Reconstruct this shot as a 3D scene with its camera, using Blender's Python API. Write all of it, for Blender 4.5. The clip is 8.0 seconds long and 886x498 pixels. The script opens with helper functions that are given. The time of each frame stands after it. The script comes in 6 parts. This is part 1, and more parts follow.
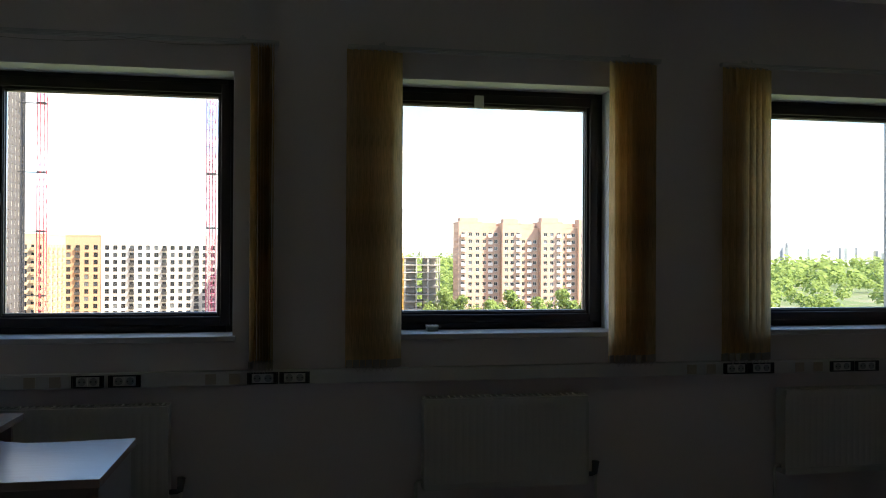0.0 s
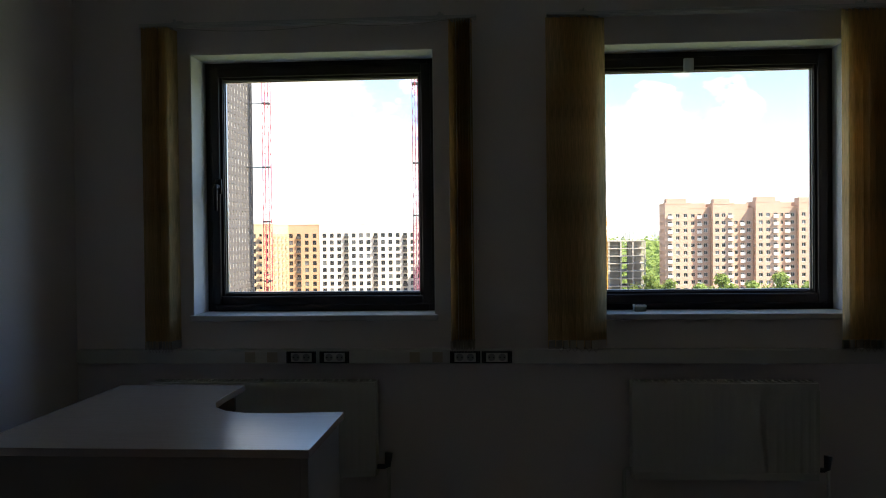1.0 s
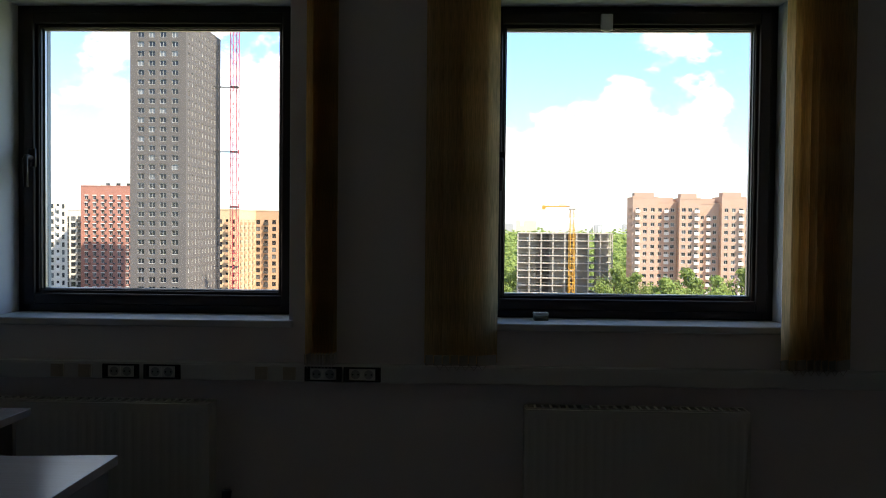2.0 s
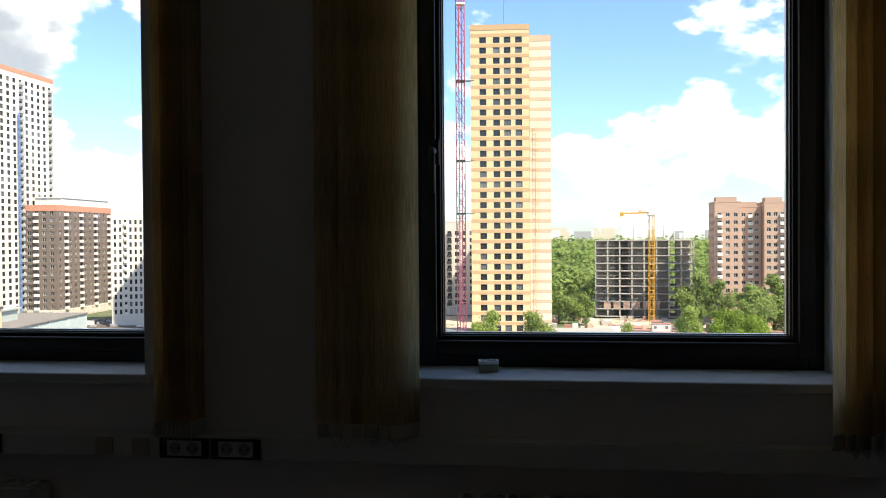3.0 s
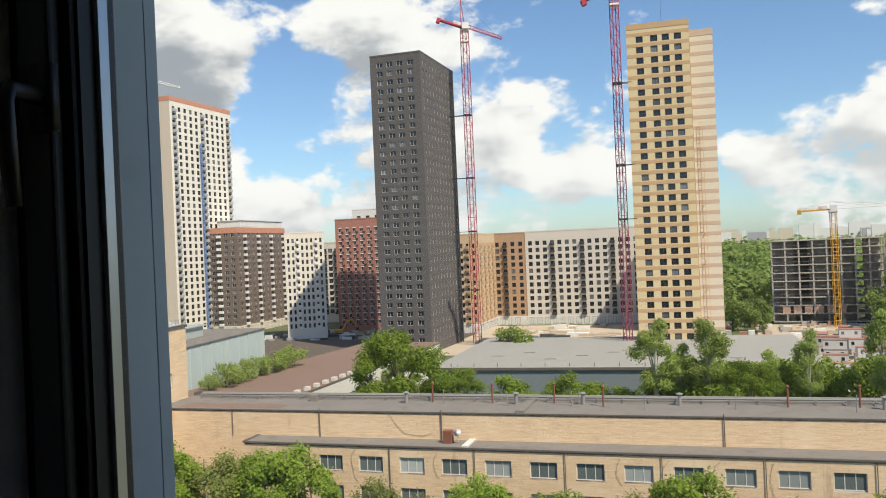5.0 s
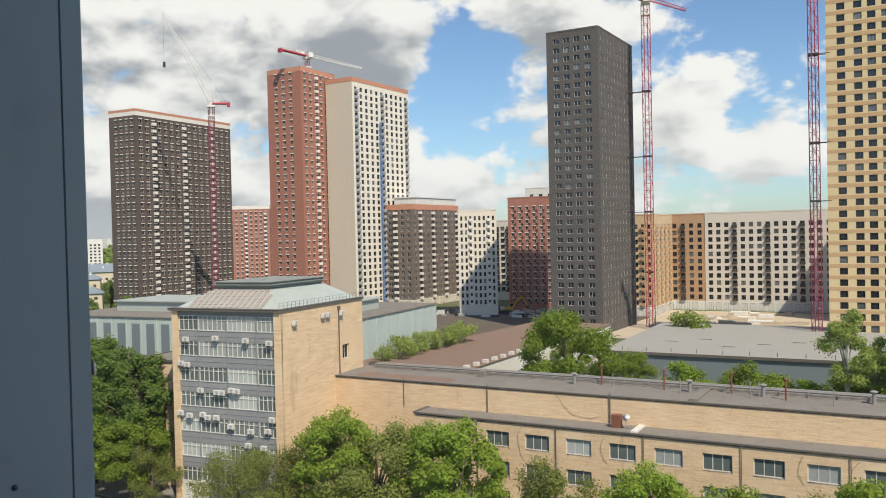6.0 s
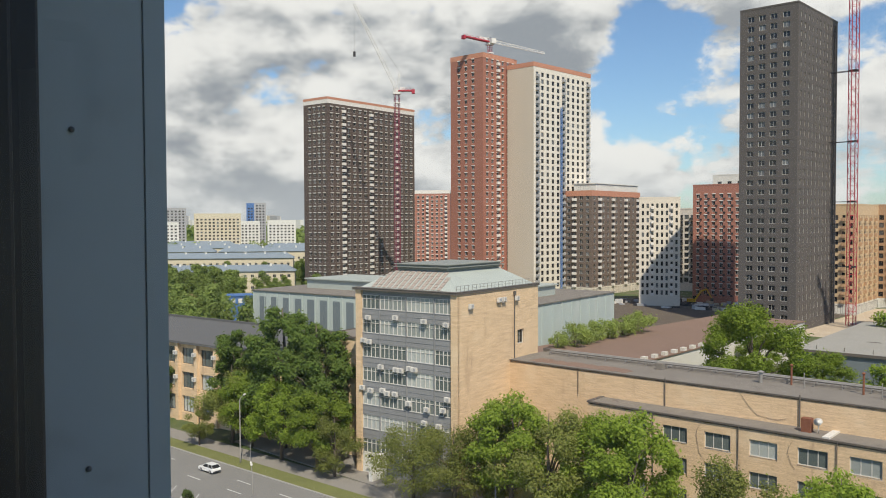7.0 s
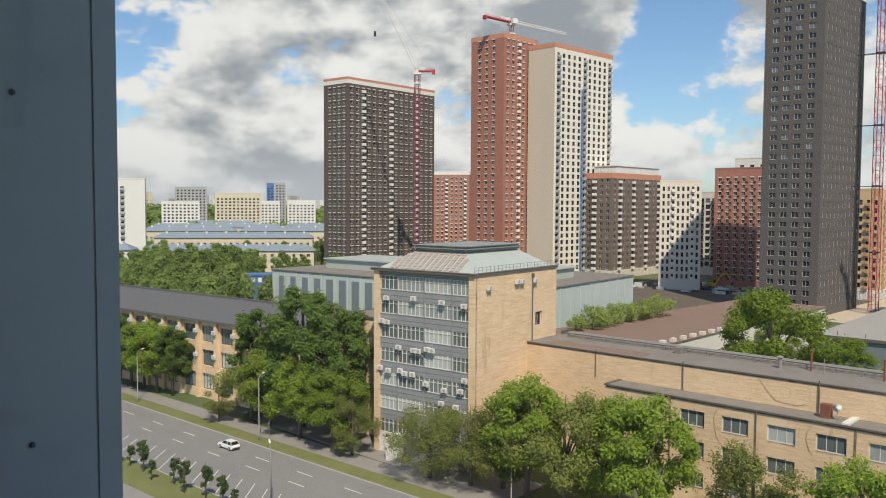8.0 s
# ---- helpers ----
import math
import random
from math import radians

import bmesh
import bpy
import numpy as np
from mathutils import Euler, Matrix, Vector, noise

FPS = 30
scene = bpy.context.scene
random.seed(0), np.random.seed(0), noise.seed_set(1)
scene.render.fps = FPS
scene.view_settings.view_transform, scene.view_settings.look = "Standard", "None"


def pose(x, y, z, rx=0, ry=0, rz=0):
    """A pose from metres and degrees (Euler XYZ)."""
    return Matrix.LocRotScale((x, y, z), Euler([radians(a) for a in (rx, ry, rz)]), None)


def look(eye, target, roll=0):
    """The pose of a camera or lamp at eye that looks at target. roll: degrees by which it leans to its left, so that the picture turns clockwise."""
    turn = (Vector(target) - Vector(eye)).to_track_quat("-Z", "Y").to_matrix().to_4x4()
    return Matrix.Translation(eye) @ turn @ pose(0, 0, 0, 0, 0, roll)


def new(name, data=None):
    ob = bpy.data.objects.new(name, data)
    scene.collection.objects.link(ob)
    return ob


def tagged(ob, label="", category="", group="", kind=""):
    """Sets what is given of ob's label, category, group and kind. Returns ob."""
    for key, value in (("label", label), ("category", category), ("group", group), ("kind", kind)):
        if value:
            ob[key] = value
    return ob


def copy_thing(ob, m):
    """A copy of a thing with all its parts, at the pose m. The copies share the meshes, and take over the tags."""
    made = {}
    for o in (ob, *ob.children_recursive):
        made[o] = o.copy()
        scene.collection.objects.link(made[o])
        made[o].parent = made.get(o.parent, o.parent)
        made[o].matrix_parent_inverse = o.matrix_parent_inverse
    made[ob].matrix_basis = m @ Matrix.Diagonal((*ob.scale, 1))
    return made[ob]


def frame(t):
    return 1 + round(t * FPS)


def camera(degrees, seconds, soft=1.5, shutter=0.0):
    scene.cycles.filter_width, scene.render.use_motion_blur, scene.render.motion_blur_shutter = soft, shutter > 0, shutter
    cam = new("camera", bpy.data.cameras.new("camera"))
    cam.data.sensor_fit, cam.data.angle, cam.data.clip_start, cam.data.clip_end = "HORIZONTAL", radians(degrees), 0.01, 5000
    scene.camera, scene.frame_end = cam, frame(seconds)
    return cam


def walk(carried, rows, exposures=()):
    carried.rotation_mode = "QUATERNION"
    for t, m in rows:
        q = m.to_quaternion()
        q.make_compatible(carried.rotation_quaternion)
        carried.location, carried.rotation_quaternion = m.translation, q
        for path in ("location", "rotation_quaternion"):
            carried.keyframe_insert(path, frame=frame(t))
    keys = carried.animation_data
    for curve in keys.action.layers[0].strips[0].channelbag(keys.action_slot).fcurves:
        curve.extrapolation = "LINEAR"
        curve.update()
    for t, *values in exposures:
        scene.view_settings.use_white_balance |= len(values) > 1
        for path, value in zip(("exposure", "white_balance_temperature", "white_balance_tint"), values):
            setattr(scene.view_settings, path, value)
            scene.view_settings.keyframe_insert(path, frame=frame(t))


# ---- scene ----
# ---- the camera and its walk ----
cam = camera(56.3, 8.0, soft=1.0)
PATH = [
    (0, (-0.966, -3.807, 1.325), (-0.617, -1.838, 1.334), 0.3),
    (0.5, (-0.948, -3.807, 1.318), (-0.9, -1.808, 1.319), -0.3),
    (1, (-0.954, -3.689, 1.291), (-1.09, -1.694, 1.264), -0.6),
    (1.5, (-0.81, -3.374, 1.294), (-0.906, -1.377, 1.25), 0.2),
    (1.7, (-0.728, -3.221, 1.287), (-0.784, -1.223, 1.234), 0.6),
    (2.8, (-0.241, -2.29, 1.319), (-0.423, -0.298, 1.279), -0.2),
    (3, (-0.17, -2.106, 1.311), (-0.418, -0.121, 1.281), -0.4),
    (3.5, (-0.018, -1.683, 1.33), (-0.45, 0.269, 1.327), 0.2),
    (4, (0.063, -1.201, 1.334), (-0.43, 0.737, 1.369), -1.1),
    (4.2, (0.1, -1.039, 1.327), (-0.401, 0.897, 1.365), -1.5),
    (5.3, (0.196, -0.387, 1.383), (-0.527, 1.478, 1.368), -2.4),
    (5.5, (0.207, -0.314, 1.385), (-0.593, 1.519, 1.365), -2.1),
    (6, (0.211, -0.116, 1.368), (-0.796, 1.611, 1.333), -1.3),
    (6.5, (0.256, -0.048, 1.383), (-0.93, 1.562, 1.338), -0.5),
    (7, (0.261, -0.004, 1.377), (-1.09, 1.469, 1.313), -0.2),
    (7.5, (0.273, 0.04, 1.371), (-1.122, 1.47, 1.285), -0.2),
    (8, (0.277, 0.065, 1.367), (-1.106, 1.505, 1.258), 0.3),
]
walk(cam, [(t, look(e, g, r)) for t, e, g, r in PATH],
     exposures=[(t, stops, 7250, 12) for t, stops in ((0.0, 2.1), (0.5, 1.98), (1.0, 1.85), (1.7, 1.65), (2.8, 1.25), (3.5, 0.9), (4.2, 0.6), (5.3, 0.25), (6.0, 0.2), (6.5, 0.08), (8.0, 0.08))])

# ---- world and sun ----
GROUND = -33.0      # the street, seen from the room's floor
FLOOR = -0.05
SUN_AZ, SUN_EL = radians(54), radians(51)   # from behind the window wall round to the right
SUN_DIR = Vector((math.sin(SUN_AZ) * math.cos(SUN_EL), -math.cos(SUN_AZ) * math.cos(SUN_EL), math.sin(SUN_EL)))


class Graph:
    """A few short words for building node trees."""

    def __init__(self, tree):
        self.tree = tree
        tree.nodes.clear()

    def node(self, kind, **values):
        n = self.tree.nodes.new(kind)
        for key, value in values.items():
            if key in n.inputs:
                self.feed(n.inputs[key], value)
        return n

    def feed(self, socket, value):
        if isinstance(value, bpy.types.NodeSocket):
            self.tree.links.new(value, socket)
        elif socket.type == "RGBA" and len(value) == 3:
            socket.default_value = (*value, 1)
        else:
            socket.default_value = value

    def maths(self, op, a, b=0.0, c=0.0, clamp=False):
        n = self.tree.nodes.new("ShaderNodeMath")
        n.operation, n.use_clamp = op, clamp
        for s, v in zip(n.inputs, (a, b, c)):
            self.feed(s, v)
        return n.outputs[0]

    def vector(self, op, a, b=(0, 0, 0)):
        n = self.tree.nodes.new("ShaderNodeVectorMath")
        n.operation = op
        self.feed(n.inputs[0], a)
        if op == "SCALE":
            self.feed(n.inputs["Scale"], b)
        else:
            self.feed(n.inputs[1], b)
        return n.outputs["Value" if op in ("LENGTH", "DOT_PRODUCT") else "Vector"]

    def noise(self, vec, scale, detail=4.0, rough=0.55, distort=0.0):
        n = self.node("ShaderNodeTexNoise", Vector=vec, Scale=scale, Detail=detail, Roughness=rough, Distortion=distort)
        return n.outputs["Fac"]

    def ramp(self, fac, lo, hi, a=0.0, b=1.0):
        n = self.tree.nodes.new("ShaderNodeMapRange")
        n.interpolation_type = "SMOOTHSTEP"
        for s, v in zip(n.inputs, (fac, lo, hi, a, b)):
            self.feed(s, v)
        return n.outputs[0]

    def mix(self, fac, a, b, blend="MIX"):
        n = self.tree.nodes.new("ShaderNodeMix")
        n.data_type, n.blend_type = "RGBA", blend
        self.feed(n.inputs[0], fac)
        self.feed(n.inputs[6], a)
        self.feed(n.inputs[7], b)
        return n.outputs[2]


def make_world():
    world = bpy.data.worlds.new("sky")
    scene.world = world
    world.use_nodes = True
    g = Graph(world.node_tree)
    sky = g.node("ShaderNodeTexSky")
    sky.sky_type, sky.sun_disc = "NISHITA", False
    sky.sun_elevation, sky.sun_rotation = SUN_EL, math.atan2(SUN_DIR.x, SUN_DIR.y)
    sky.air_density, sky.dust_density, sky.ozone_density = 1.0, 0.6, 2.0
    way = g.node("ShaderNodeTexCoord").outputs["Generated"]
    parts = g.node("ShaderNodeSeparateXYZ", Vector=way)
    stretched = g.vector("ADD", g.vector("MULTIPLY", way, (1.0, 1.0, 1.8)), CLOUD_SHIFT)
    x, z = parts.outputs[0], parts.outputs[2]

    def puffs(at, detail, rough):
        return g.maths("ADD", g.maths("MULTIPLY", g.noise(at, 3.9, 2.0, 0.5), 0.55), g.maths("MULTIPLY", g.noise(at, 8.5, detail, rough, 0.1), 0.62))
    here = puffs(stretched, 13.0, 0.58)
    over = puffs(g.vector("ADD", stretched, (0.018, -0.014, 0.05)), 9.0, 0.55)
    bank = g.maths("MULTIPLY", g.ramp(x, -0.72, -0.42, 0.12, 0.0), g.ramp(z, 0.17, 0.32, 1.0, 0.0))
    low = g.maths("ADD", g.ramp(z, 0.05, 0.17, 0.09, 0.0), bank)
    low = g.maths("ADD", low, g.ramp(x, -0.18, 0.08, 0.0, -0.055))
    cover = g.maths("ADD", here, low)
    mask = g.ramp(cover, 0.605, 0.67)
    relief = g.maths("SUBTRACT", here, over)
    body = g.maths("ADD", over, g.maths("MULTIPLY", low, 0.55))
    dense = g.ramp(g.maths("SUBTRACT", body, g.maths("MULTIPLY", relief, 1.0)), 0.56, 0.90)
    dense = g.maths("MULTIPLY", dense, g.ramp(x, -0.5, -0.1, 1.0, 0.6))
    cloud = g.mix(dense, (5.9, 6.1, 6.5), (2.2, 2.5, 3.0))
    cloud = g.mix(g.ramp(z, 0.0, 0.10, 0.5, 0.0), cloud, (4.0, 4.4, 5.0))
    blue = g.mix(1.0, sky.outputs[0], (0.62, 0.78, 0.96), "MULTIPLY")
    colour = g.mix(mask, blue, cloud)
    back = g.node("ShaderNodeBackground", Color=colour, Strength=0.15)
    g.node("ShaderNodeOutputWorld", Surface=back.outputs[0])


CLOUD_SHIFT = (3.1, 0.7, 0.2)
make_world()
sun = bpy.data.lights.new("sun", "SUN")
sun.energy, sun.angle, sun.color = 5.0, radians(0.6), (1.0, 0.93, 0.83)
sun_ob = new("sun", sun)
sun_ob.matrix_world = look(SUN_DIR * 300, (0, 0, 0))


# ---- materials ----
def material(name, base, rough=0.7, metal=0.0, vary=0.12, scale=1.0, bump=0.0, fine=40.0, specular=0.4, dirt=None, streak=False, jitter=0.0, course=1.0):
    """A solid surface: two scales of variation on its colour, an optional dirt colour and fine relief. scale: metres of the broad variation."""
    m = bpy.data.materials.new(name)
    m.use_nodes = True
    g = Graph(m.node_tree)
    at = g.node("ShaderNodeTexCoord").outputs["Object"]
    if streak:
        at = g.vector("MULTIPLY", at, (1, 1, 0.15))
    if course != 1.0:
        at = g.vector("MULTIPLY", at, (1, 1, course))
    broad = g.noise(at, 1.0 / scale, 5.0, 0.6)
    grain = g.noise(at, fine / scale, 3.0, 0.6)
    value = g.maths("ADD", g.maths("MULTIPLY", g.maths("SUBTRACT", broad, 0.5), 2.0 * vary), g.maths("MULTIPLY", g.maths("SUBTRACT", grain, 0.5), vary))
    if jitter:
        own = g.node("ShaderNodeObjectInfo").outputs["Random"]
        value = g.maths("ADD", value, g.maths("MULTIPLY", g.maths("SUBTRACT", own, 0.5), jitter))
    colour = g.vector("SCALE", base, g.maths("ADD", value, 1.0))
    if dirt:
        worn = g.ramp(g.noise(at, 2.3 / scale, 6.0, 0.65), 0.52, 0.72)
        colour = g.mix(g.maths("MULTIPLY", worn, 0.6), colour, dirt)
    surface = g.node("ShaderNodeBsdfPrincipled", Roughness=rough, Metallic=metal)
    g.feed(surface.inputs["Base Color"], colour)
    g.feed(surface.inputs["Specular IOR Level"], specular)
    g.feed(surface.inputs["Roughness"], g.maths("ADD", g.maths("MULTIPLY", broad, 0.16), rough - 0.08, clamp=True))
    if bump:
        b = g.node("ShaderNodeBump", Strength=0.5, Distance=bump, Height=grain)
        g.feed(surface.inputs["Normal"], b.outputs[0])
    g.node("ShaderNodeOutputMaterial", Surface=surface.outputs[0])
    return m


def leaf_material(name, base, other):
    m = bpy.data.materials.new(name)
    m.use_nodes = True
    g = Graph(m.node_tree)
    own = g.node("ShaderNodeNewGeometry").outputs["Random Per Island"]
    tree = g.node("ShaderNodeObjectInfo").outputs["Random"]
    colour = g.mix(g.maths("MULTIPLY", own, 0.9), base, other)
    colour = g.vector("SCALE", colour, g.maths("ADD", g.maths("MULTIPLY", tree, 0.4), 1.1))
    d = g.node("ShaderNodeBsdfDiffuse", Color=colour)
    tr = g.node("ShaderNodeBsdfTranslucent", Color=colour)
    mix = g.node("ShaderNodeMixShader")
    g.feed(mix.inputs[0], 0.5)
    g.feed(mix.inputs[1], d.outputs[0])
    g.feed(mix.inputs[2], tr.outputs[0])
    g.node("ShaderNodeOutputMaterial", Surface=mix.outputs[0])
    return m


def cloth_material(name, base):
    """A vertical blind's woven fabric, through which some light comes."""
    m = bpy.data.materials.new(name)
    m.use_nodes = True
    g = Graph(m.node_tree)
    at = g.node("ShaderNodeTexCoord").outputs["Object"]
    weave = g.noise(g.vector("MULTIPLY", at, (1, 1, 0.06)), 260.0, 2.0)
    broad = g.noise(at, 3.0, 3.0)
    colour = g.vector("SCALE", base, g.maths("ADD", g.maths("MULTIPLY", weave, 0.35), g.maths("MULTIPLY", broad, 0.3), 0.0))
    colour = g.vector("SCALE", colour, 2.2)
    d = g.node("ShaderNodeBsdfDiffuse", Color=colour)
    tr = g.node("ShaderNodeBsdfTranslucent", Color=colour)
    mix = g.node("ShaderNodeMixShader")
    g.feed(mix.inputs[0], 0.6)
    g.feed(mix.inputs[1], d.outputs[0])
    g.feed(mix.inputs[2], tr.outputs[0])
    g.node("ShaderNodeOutputMaterial", Surface=mix.outputs[0])
    return m


def pane_material(name):
    """Clear glazing: see-through, with a thin mirror that grows at grazing angles and a dusty haze that veils the view.
    """
    m = bpy.data.materials.new(name)
    m.use_nodes = True
    g = Graph(m.node_tree)
    clear = g.node("ShaderNodeBsdfTransparent", Color=(0.93, 0.95, 0.94))
    gloss = g.node("ShaderNodeBsdfGlossy", Color=(1, 1, 1), Roughness=0.02)
    fac = g.maths("MULTIPLY_ADD", g.maths("POWER", g.node("ShaderNodeLayerWeight").outputs["Facing"], 5.0), 0.25, 0.006)
    mix = g.node("ShaderNodeMixShader")
    g.feed(mix.inputs[0], fac)
    g.feed(mix.inputs[1], clear.outputs[0])
    g.feed(mix.inputs[2], gloss.outputs[0])
    # translucent film adds a veil of haze that lifts dark tones outside
    haze = g.node("ShaderNodeBsdfTranslucent", Color=(0.85, 0.85, 0.82))
    film = g.node("ShaderNodeMixShader")
    g.feed(film.inputs[0], g.ramp(g.noise(g.node("ShaderNodeTexCoord").outputs["Object"], 2.5, 3.0), 0.3, 0.7, 0.006, 0.02))
    g.feed(film.inputs[1], mix.outputs[0])
    g.feed(film.inputs[2], haze.outputs[0])
    g.node("ShaderNodeOutputMaterial", Surface=film.outputs[0])
    return m


def far_glass(name, base, bright, start=0.72):
    """Dark glazing of a building, each pane a little different (sky reflection coloured in, curtains, empty rooms)."""
    m = bpy.data.materials.new(name)
    m.use_nodes = True
    g = Graph(m.node_tree)
    own = g.node("ShaderNodeObjectInfo").outputs["Random"]
    colour = g.mix(g.ramp(own, start, 1.0), base, bright)
    s = g.node("ShaderNodeBsdfPrincipled", Roughness=0.12)
    g.feed(s.inputs["Base Color"], colour)
    g.feed(s.inputs["Specular IOR Level"], 0.5)
    g.node("ShaderNodeOutputMaterial", Surface=s.outputs[0])
    return m


def desk_material(name):
    m = bpy.data.materials.new(name)
    m.use_nodes = True
    g = Graph(m.node_tree)
    at = g.node("ShaderNodeTexCoord").outputs["Object"]
    grain = g.noise(g.vector("MULTIPLY", at, (1.2, 30, 1)), 6.0, 6.0, 0.6, 0.6)
    pores = g.noise(g.vector("MULTIPLY", at, (6, 160, 1)), 6.0, 2.0)
    colour = g.mix(grain, (0.40, 0.315, 0.27), (0.56, 0.46, 0.40))
    s = g.node("ShaderNodeBsdfPrincipled", Roughness=0.22)
    g.feed(s.inputs["Base Color"], colour)
    b = g.node("ShaderNodeBump", Strength=0.25, Distance=0.0006, Height=pores)
    g.feed(s.inputs["Normal"], b.outputs[0])
    g.node("ShaderNodeOutputMaterial", Surface=s.outputs[0])
    return m


def brick_material(name, base, stain, pale):
    """Old brickwork from afar: mottled courses, pale repaired patches, dark run-off stains."""
    m = bpy.data.materials.new(name)
    m.use_nodes = True
    g = Graph(m.node_tree)
    at = g.node("ShaderNodeTexCoord").outputs["Object"]
    rows = g.noise(g.vector("MULTIPLY", at, (0.5, 0.5, 5.0)), 1.0, 6.0, 0.7)
    units = g.noise(g.vector("MULTIPLY", at, (4.0, 4.0, 13.0)), 1.0, 2.0, 0.6)
    colour = g.vector("SCALE", base, g.maths("ADD", g.maths("MULTIPLY", g.maths("SUBTRACT", rows, 0.5), 1.1), g.maths("ADD", g.maths("MULTIPLY", g.maths("SUBTRACT", units, 0.5), 0.9), 1.0)))
    patch = g.ramp(g.noise(at, 0.16, 3.0, 0.5), 0.53, 0.66)
    colour = g.mix(g.maths("MULTIPLY", patch, 0.45), colour, pale)
    runs = g.ramp(g.noise(g.vector("MULTIPLY", at, (1.0, 1.0, 0.12)), 0.7, 6.0, 0.7), 0.55, 0.72)
    colour = g.mix(g.maths("MULTIPLY", runs, 0.65), colour, stain)
    s = g.node("ShaderNodeBsdfPrincipled", Roughness=0.88)
    g.feed(s.inputs["Base Color"], colour)
    g.feed(s.inputs["Specular IOR Level"], 0.25)
    b = g.node("ShaderNodeBump", Strength=0.4, Distance=0.03, Height=units)
    g.feed(s.inputs["Normal"], b.outputs[0])
    g.node("ShaderNodeOutputMaterial", Surface=s.outputs[0])
    return m


def ground_material(name):
    """Grass and bare earth in patches."""
    m = bpy.data.materials.new(name)
    m.use_nodes = True
    g = Graph(m.node_tree)
    at = g.node("ShaderNodeTexCoord").outputs["Object"]
    patch = g.ramp(g.noise(at, 0.035, 6.0, 0.6), 0.45, 0.62)
    blades = g.noise(at, 3.0, 4.0, 0.7)
    grass = g.mix(blades, (0.035, 0.06, 0.015), (0.10, 0.14, 0.04))
    earth = g.mix(blades, (0.12, 0.10, 0.075), (0.24, 0.20, 0.15))
    s = g.node("ShaderNodeBsdfPrincipled", Roughness=0.95)
    g.feed(s.inputs["Base Color"], g.mix(g.maths("MULTIPLY", patch, 0.5), grass, earth))
    g.node("ShaderNodeOutputMaterial", Surface=s.outputs[0])
    return m


M = {}
M["wall"] = material("wall paint", (0.82, 0.765, 0.765), 0.8, vary=0.04, scale=0.8, bump=0.0008, fine=220)
M["ceiling"] = material("ceiling paint", (0.84, 0.83, 0.81), 0.9, vary=0.03, scale=0.8)
M["carpet"] = material("floor covering", (0.36, 0.31, 0.27), 0.9, vary=0.2, scale=0.3, bump=0.002, fine=120)
M["reveal"] = material("reveal plaster", (0.86, 0.86, 0.86), 0.6, vary=0.03, scale=0.5, bump=0.0005, fine=150)
M["sill"] = material("sill plastic", (0.72, 0.72, 0.72), 0.35, vary=0.03, scale=0.3)
M["frame"] = material("dark brown window profile", (0.022, 0.014, 0.012), 0.4, vary=0.15, scale=0.2)
M["gasket"] = material("gasket", (0.012, 0.012, 0.013), 0.5)
M["bead"] = material("spacer metal", (0.55, 0.55, 0.56), 0.3, metal=0.8)
M["flashing"] = material("painted flashing", (0.43, 0.47, 0.50), 0.5, vary=0.06, scale=0.25, dirt=(0.30, 0.32, 0.33), bump=0.0004, fine=60)
M["screw"] = material("screw metal", (0.12, 0.12, 0.13), 0.4, metal=0.7)
M["trunking"] = material("trunking plastic", (0.68, 0.67, 0.65), 0.45, vary=0.03, scale=0.4)
M["beige"] = material("aged plastic", (0.50, 0.43, 0.33), 0.45, vary=0.05, scale=0.1)
M["socket"] = material("socket plastic", (0.70, 0.70, 0.68), 0.35, vary=0.03, scale=0.1)
M["black"] = material("black plastic", (0.012, 0.012, 0.014), 0.4, vary=0.1, scale=0.1)
M["radiator"] = material("radiator enamel", (0.66, 0.65, 0.61), 0.4, vary=0.03, scale=0.4)
M["rail"] = material("rail aluminium", (0.62, 0.62, 0.62), 0.45, vary=0.04, scale=0.2)
M["cloth"] = cloth_material("blind fabric", (0.95, 0.72, 0.40))
M["weight"] = material("blind weight plastic", (0.45, 0.42, 0.38), 0.5)
M["desk"] = desk_material("desk laminate")
M["deskedge"] = material("desk board", (0.30, 0.26, 0.22), 0.5, vary=0.08, scale=0.2)
M["pane"] = pane_material("clear glass")
M["carton"] = material("pale carton", (0.80, 0.81, 0.78), 0.5, vary=0.05, scale=0.05)
M["green"] = material("green print", (0.34, 0.38, 0.32), 0.5, vary=0.05, scale=0.05)
M["white"] = material("white plastic", (0.78, 0.78, 0.77), 0.4, vary=0.03, scale=0.1)

M["ground"] = ground_material("grass and earth")
M["asphalt"] = material("asphalt", (0.205, 0.20, 0.192), 0.9, vary=0.14, scale=9.0, fine=60, specular=0.2, dirt=(0.16, 0.155, 0.15))
M["paving"] = material("pavement", (0.24, 0.225, 0.21), 0.85, vary=0.14, scale=5.0, dirt=(0.17, 0.16, 0.15))
M["kerb"] = material("kerb stone", (0.34, 0.33, 0.31), 0.85, vary=0.12, scale=1.0)
M["paint"] = material("road paint", (0.62, 0.62, 0.60), 0.7, vary=0.15, scale=0.6)
M["lawn"] = material("lawn", (0.145, 0.155, 0.055), 0.95, vary=0.35, scale=3.0, fine=30)
M["sand"] = material("building sand", (0.46, 0.38, 0.29), 0.95, vary=0.2, scale=9.0)
M["tanbrick"] = brick_material("tan brick", (0.66, 0.48, 0.315), (0.40, 0.28, 0.185), (0.76, 0.61, 0.44))
M["panelgrey"] = material("grey facade panel", (0.25, 0.255, 0.265), 0.6, vary=0.14, scale=1.5)
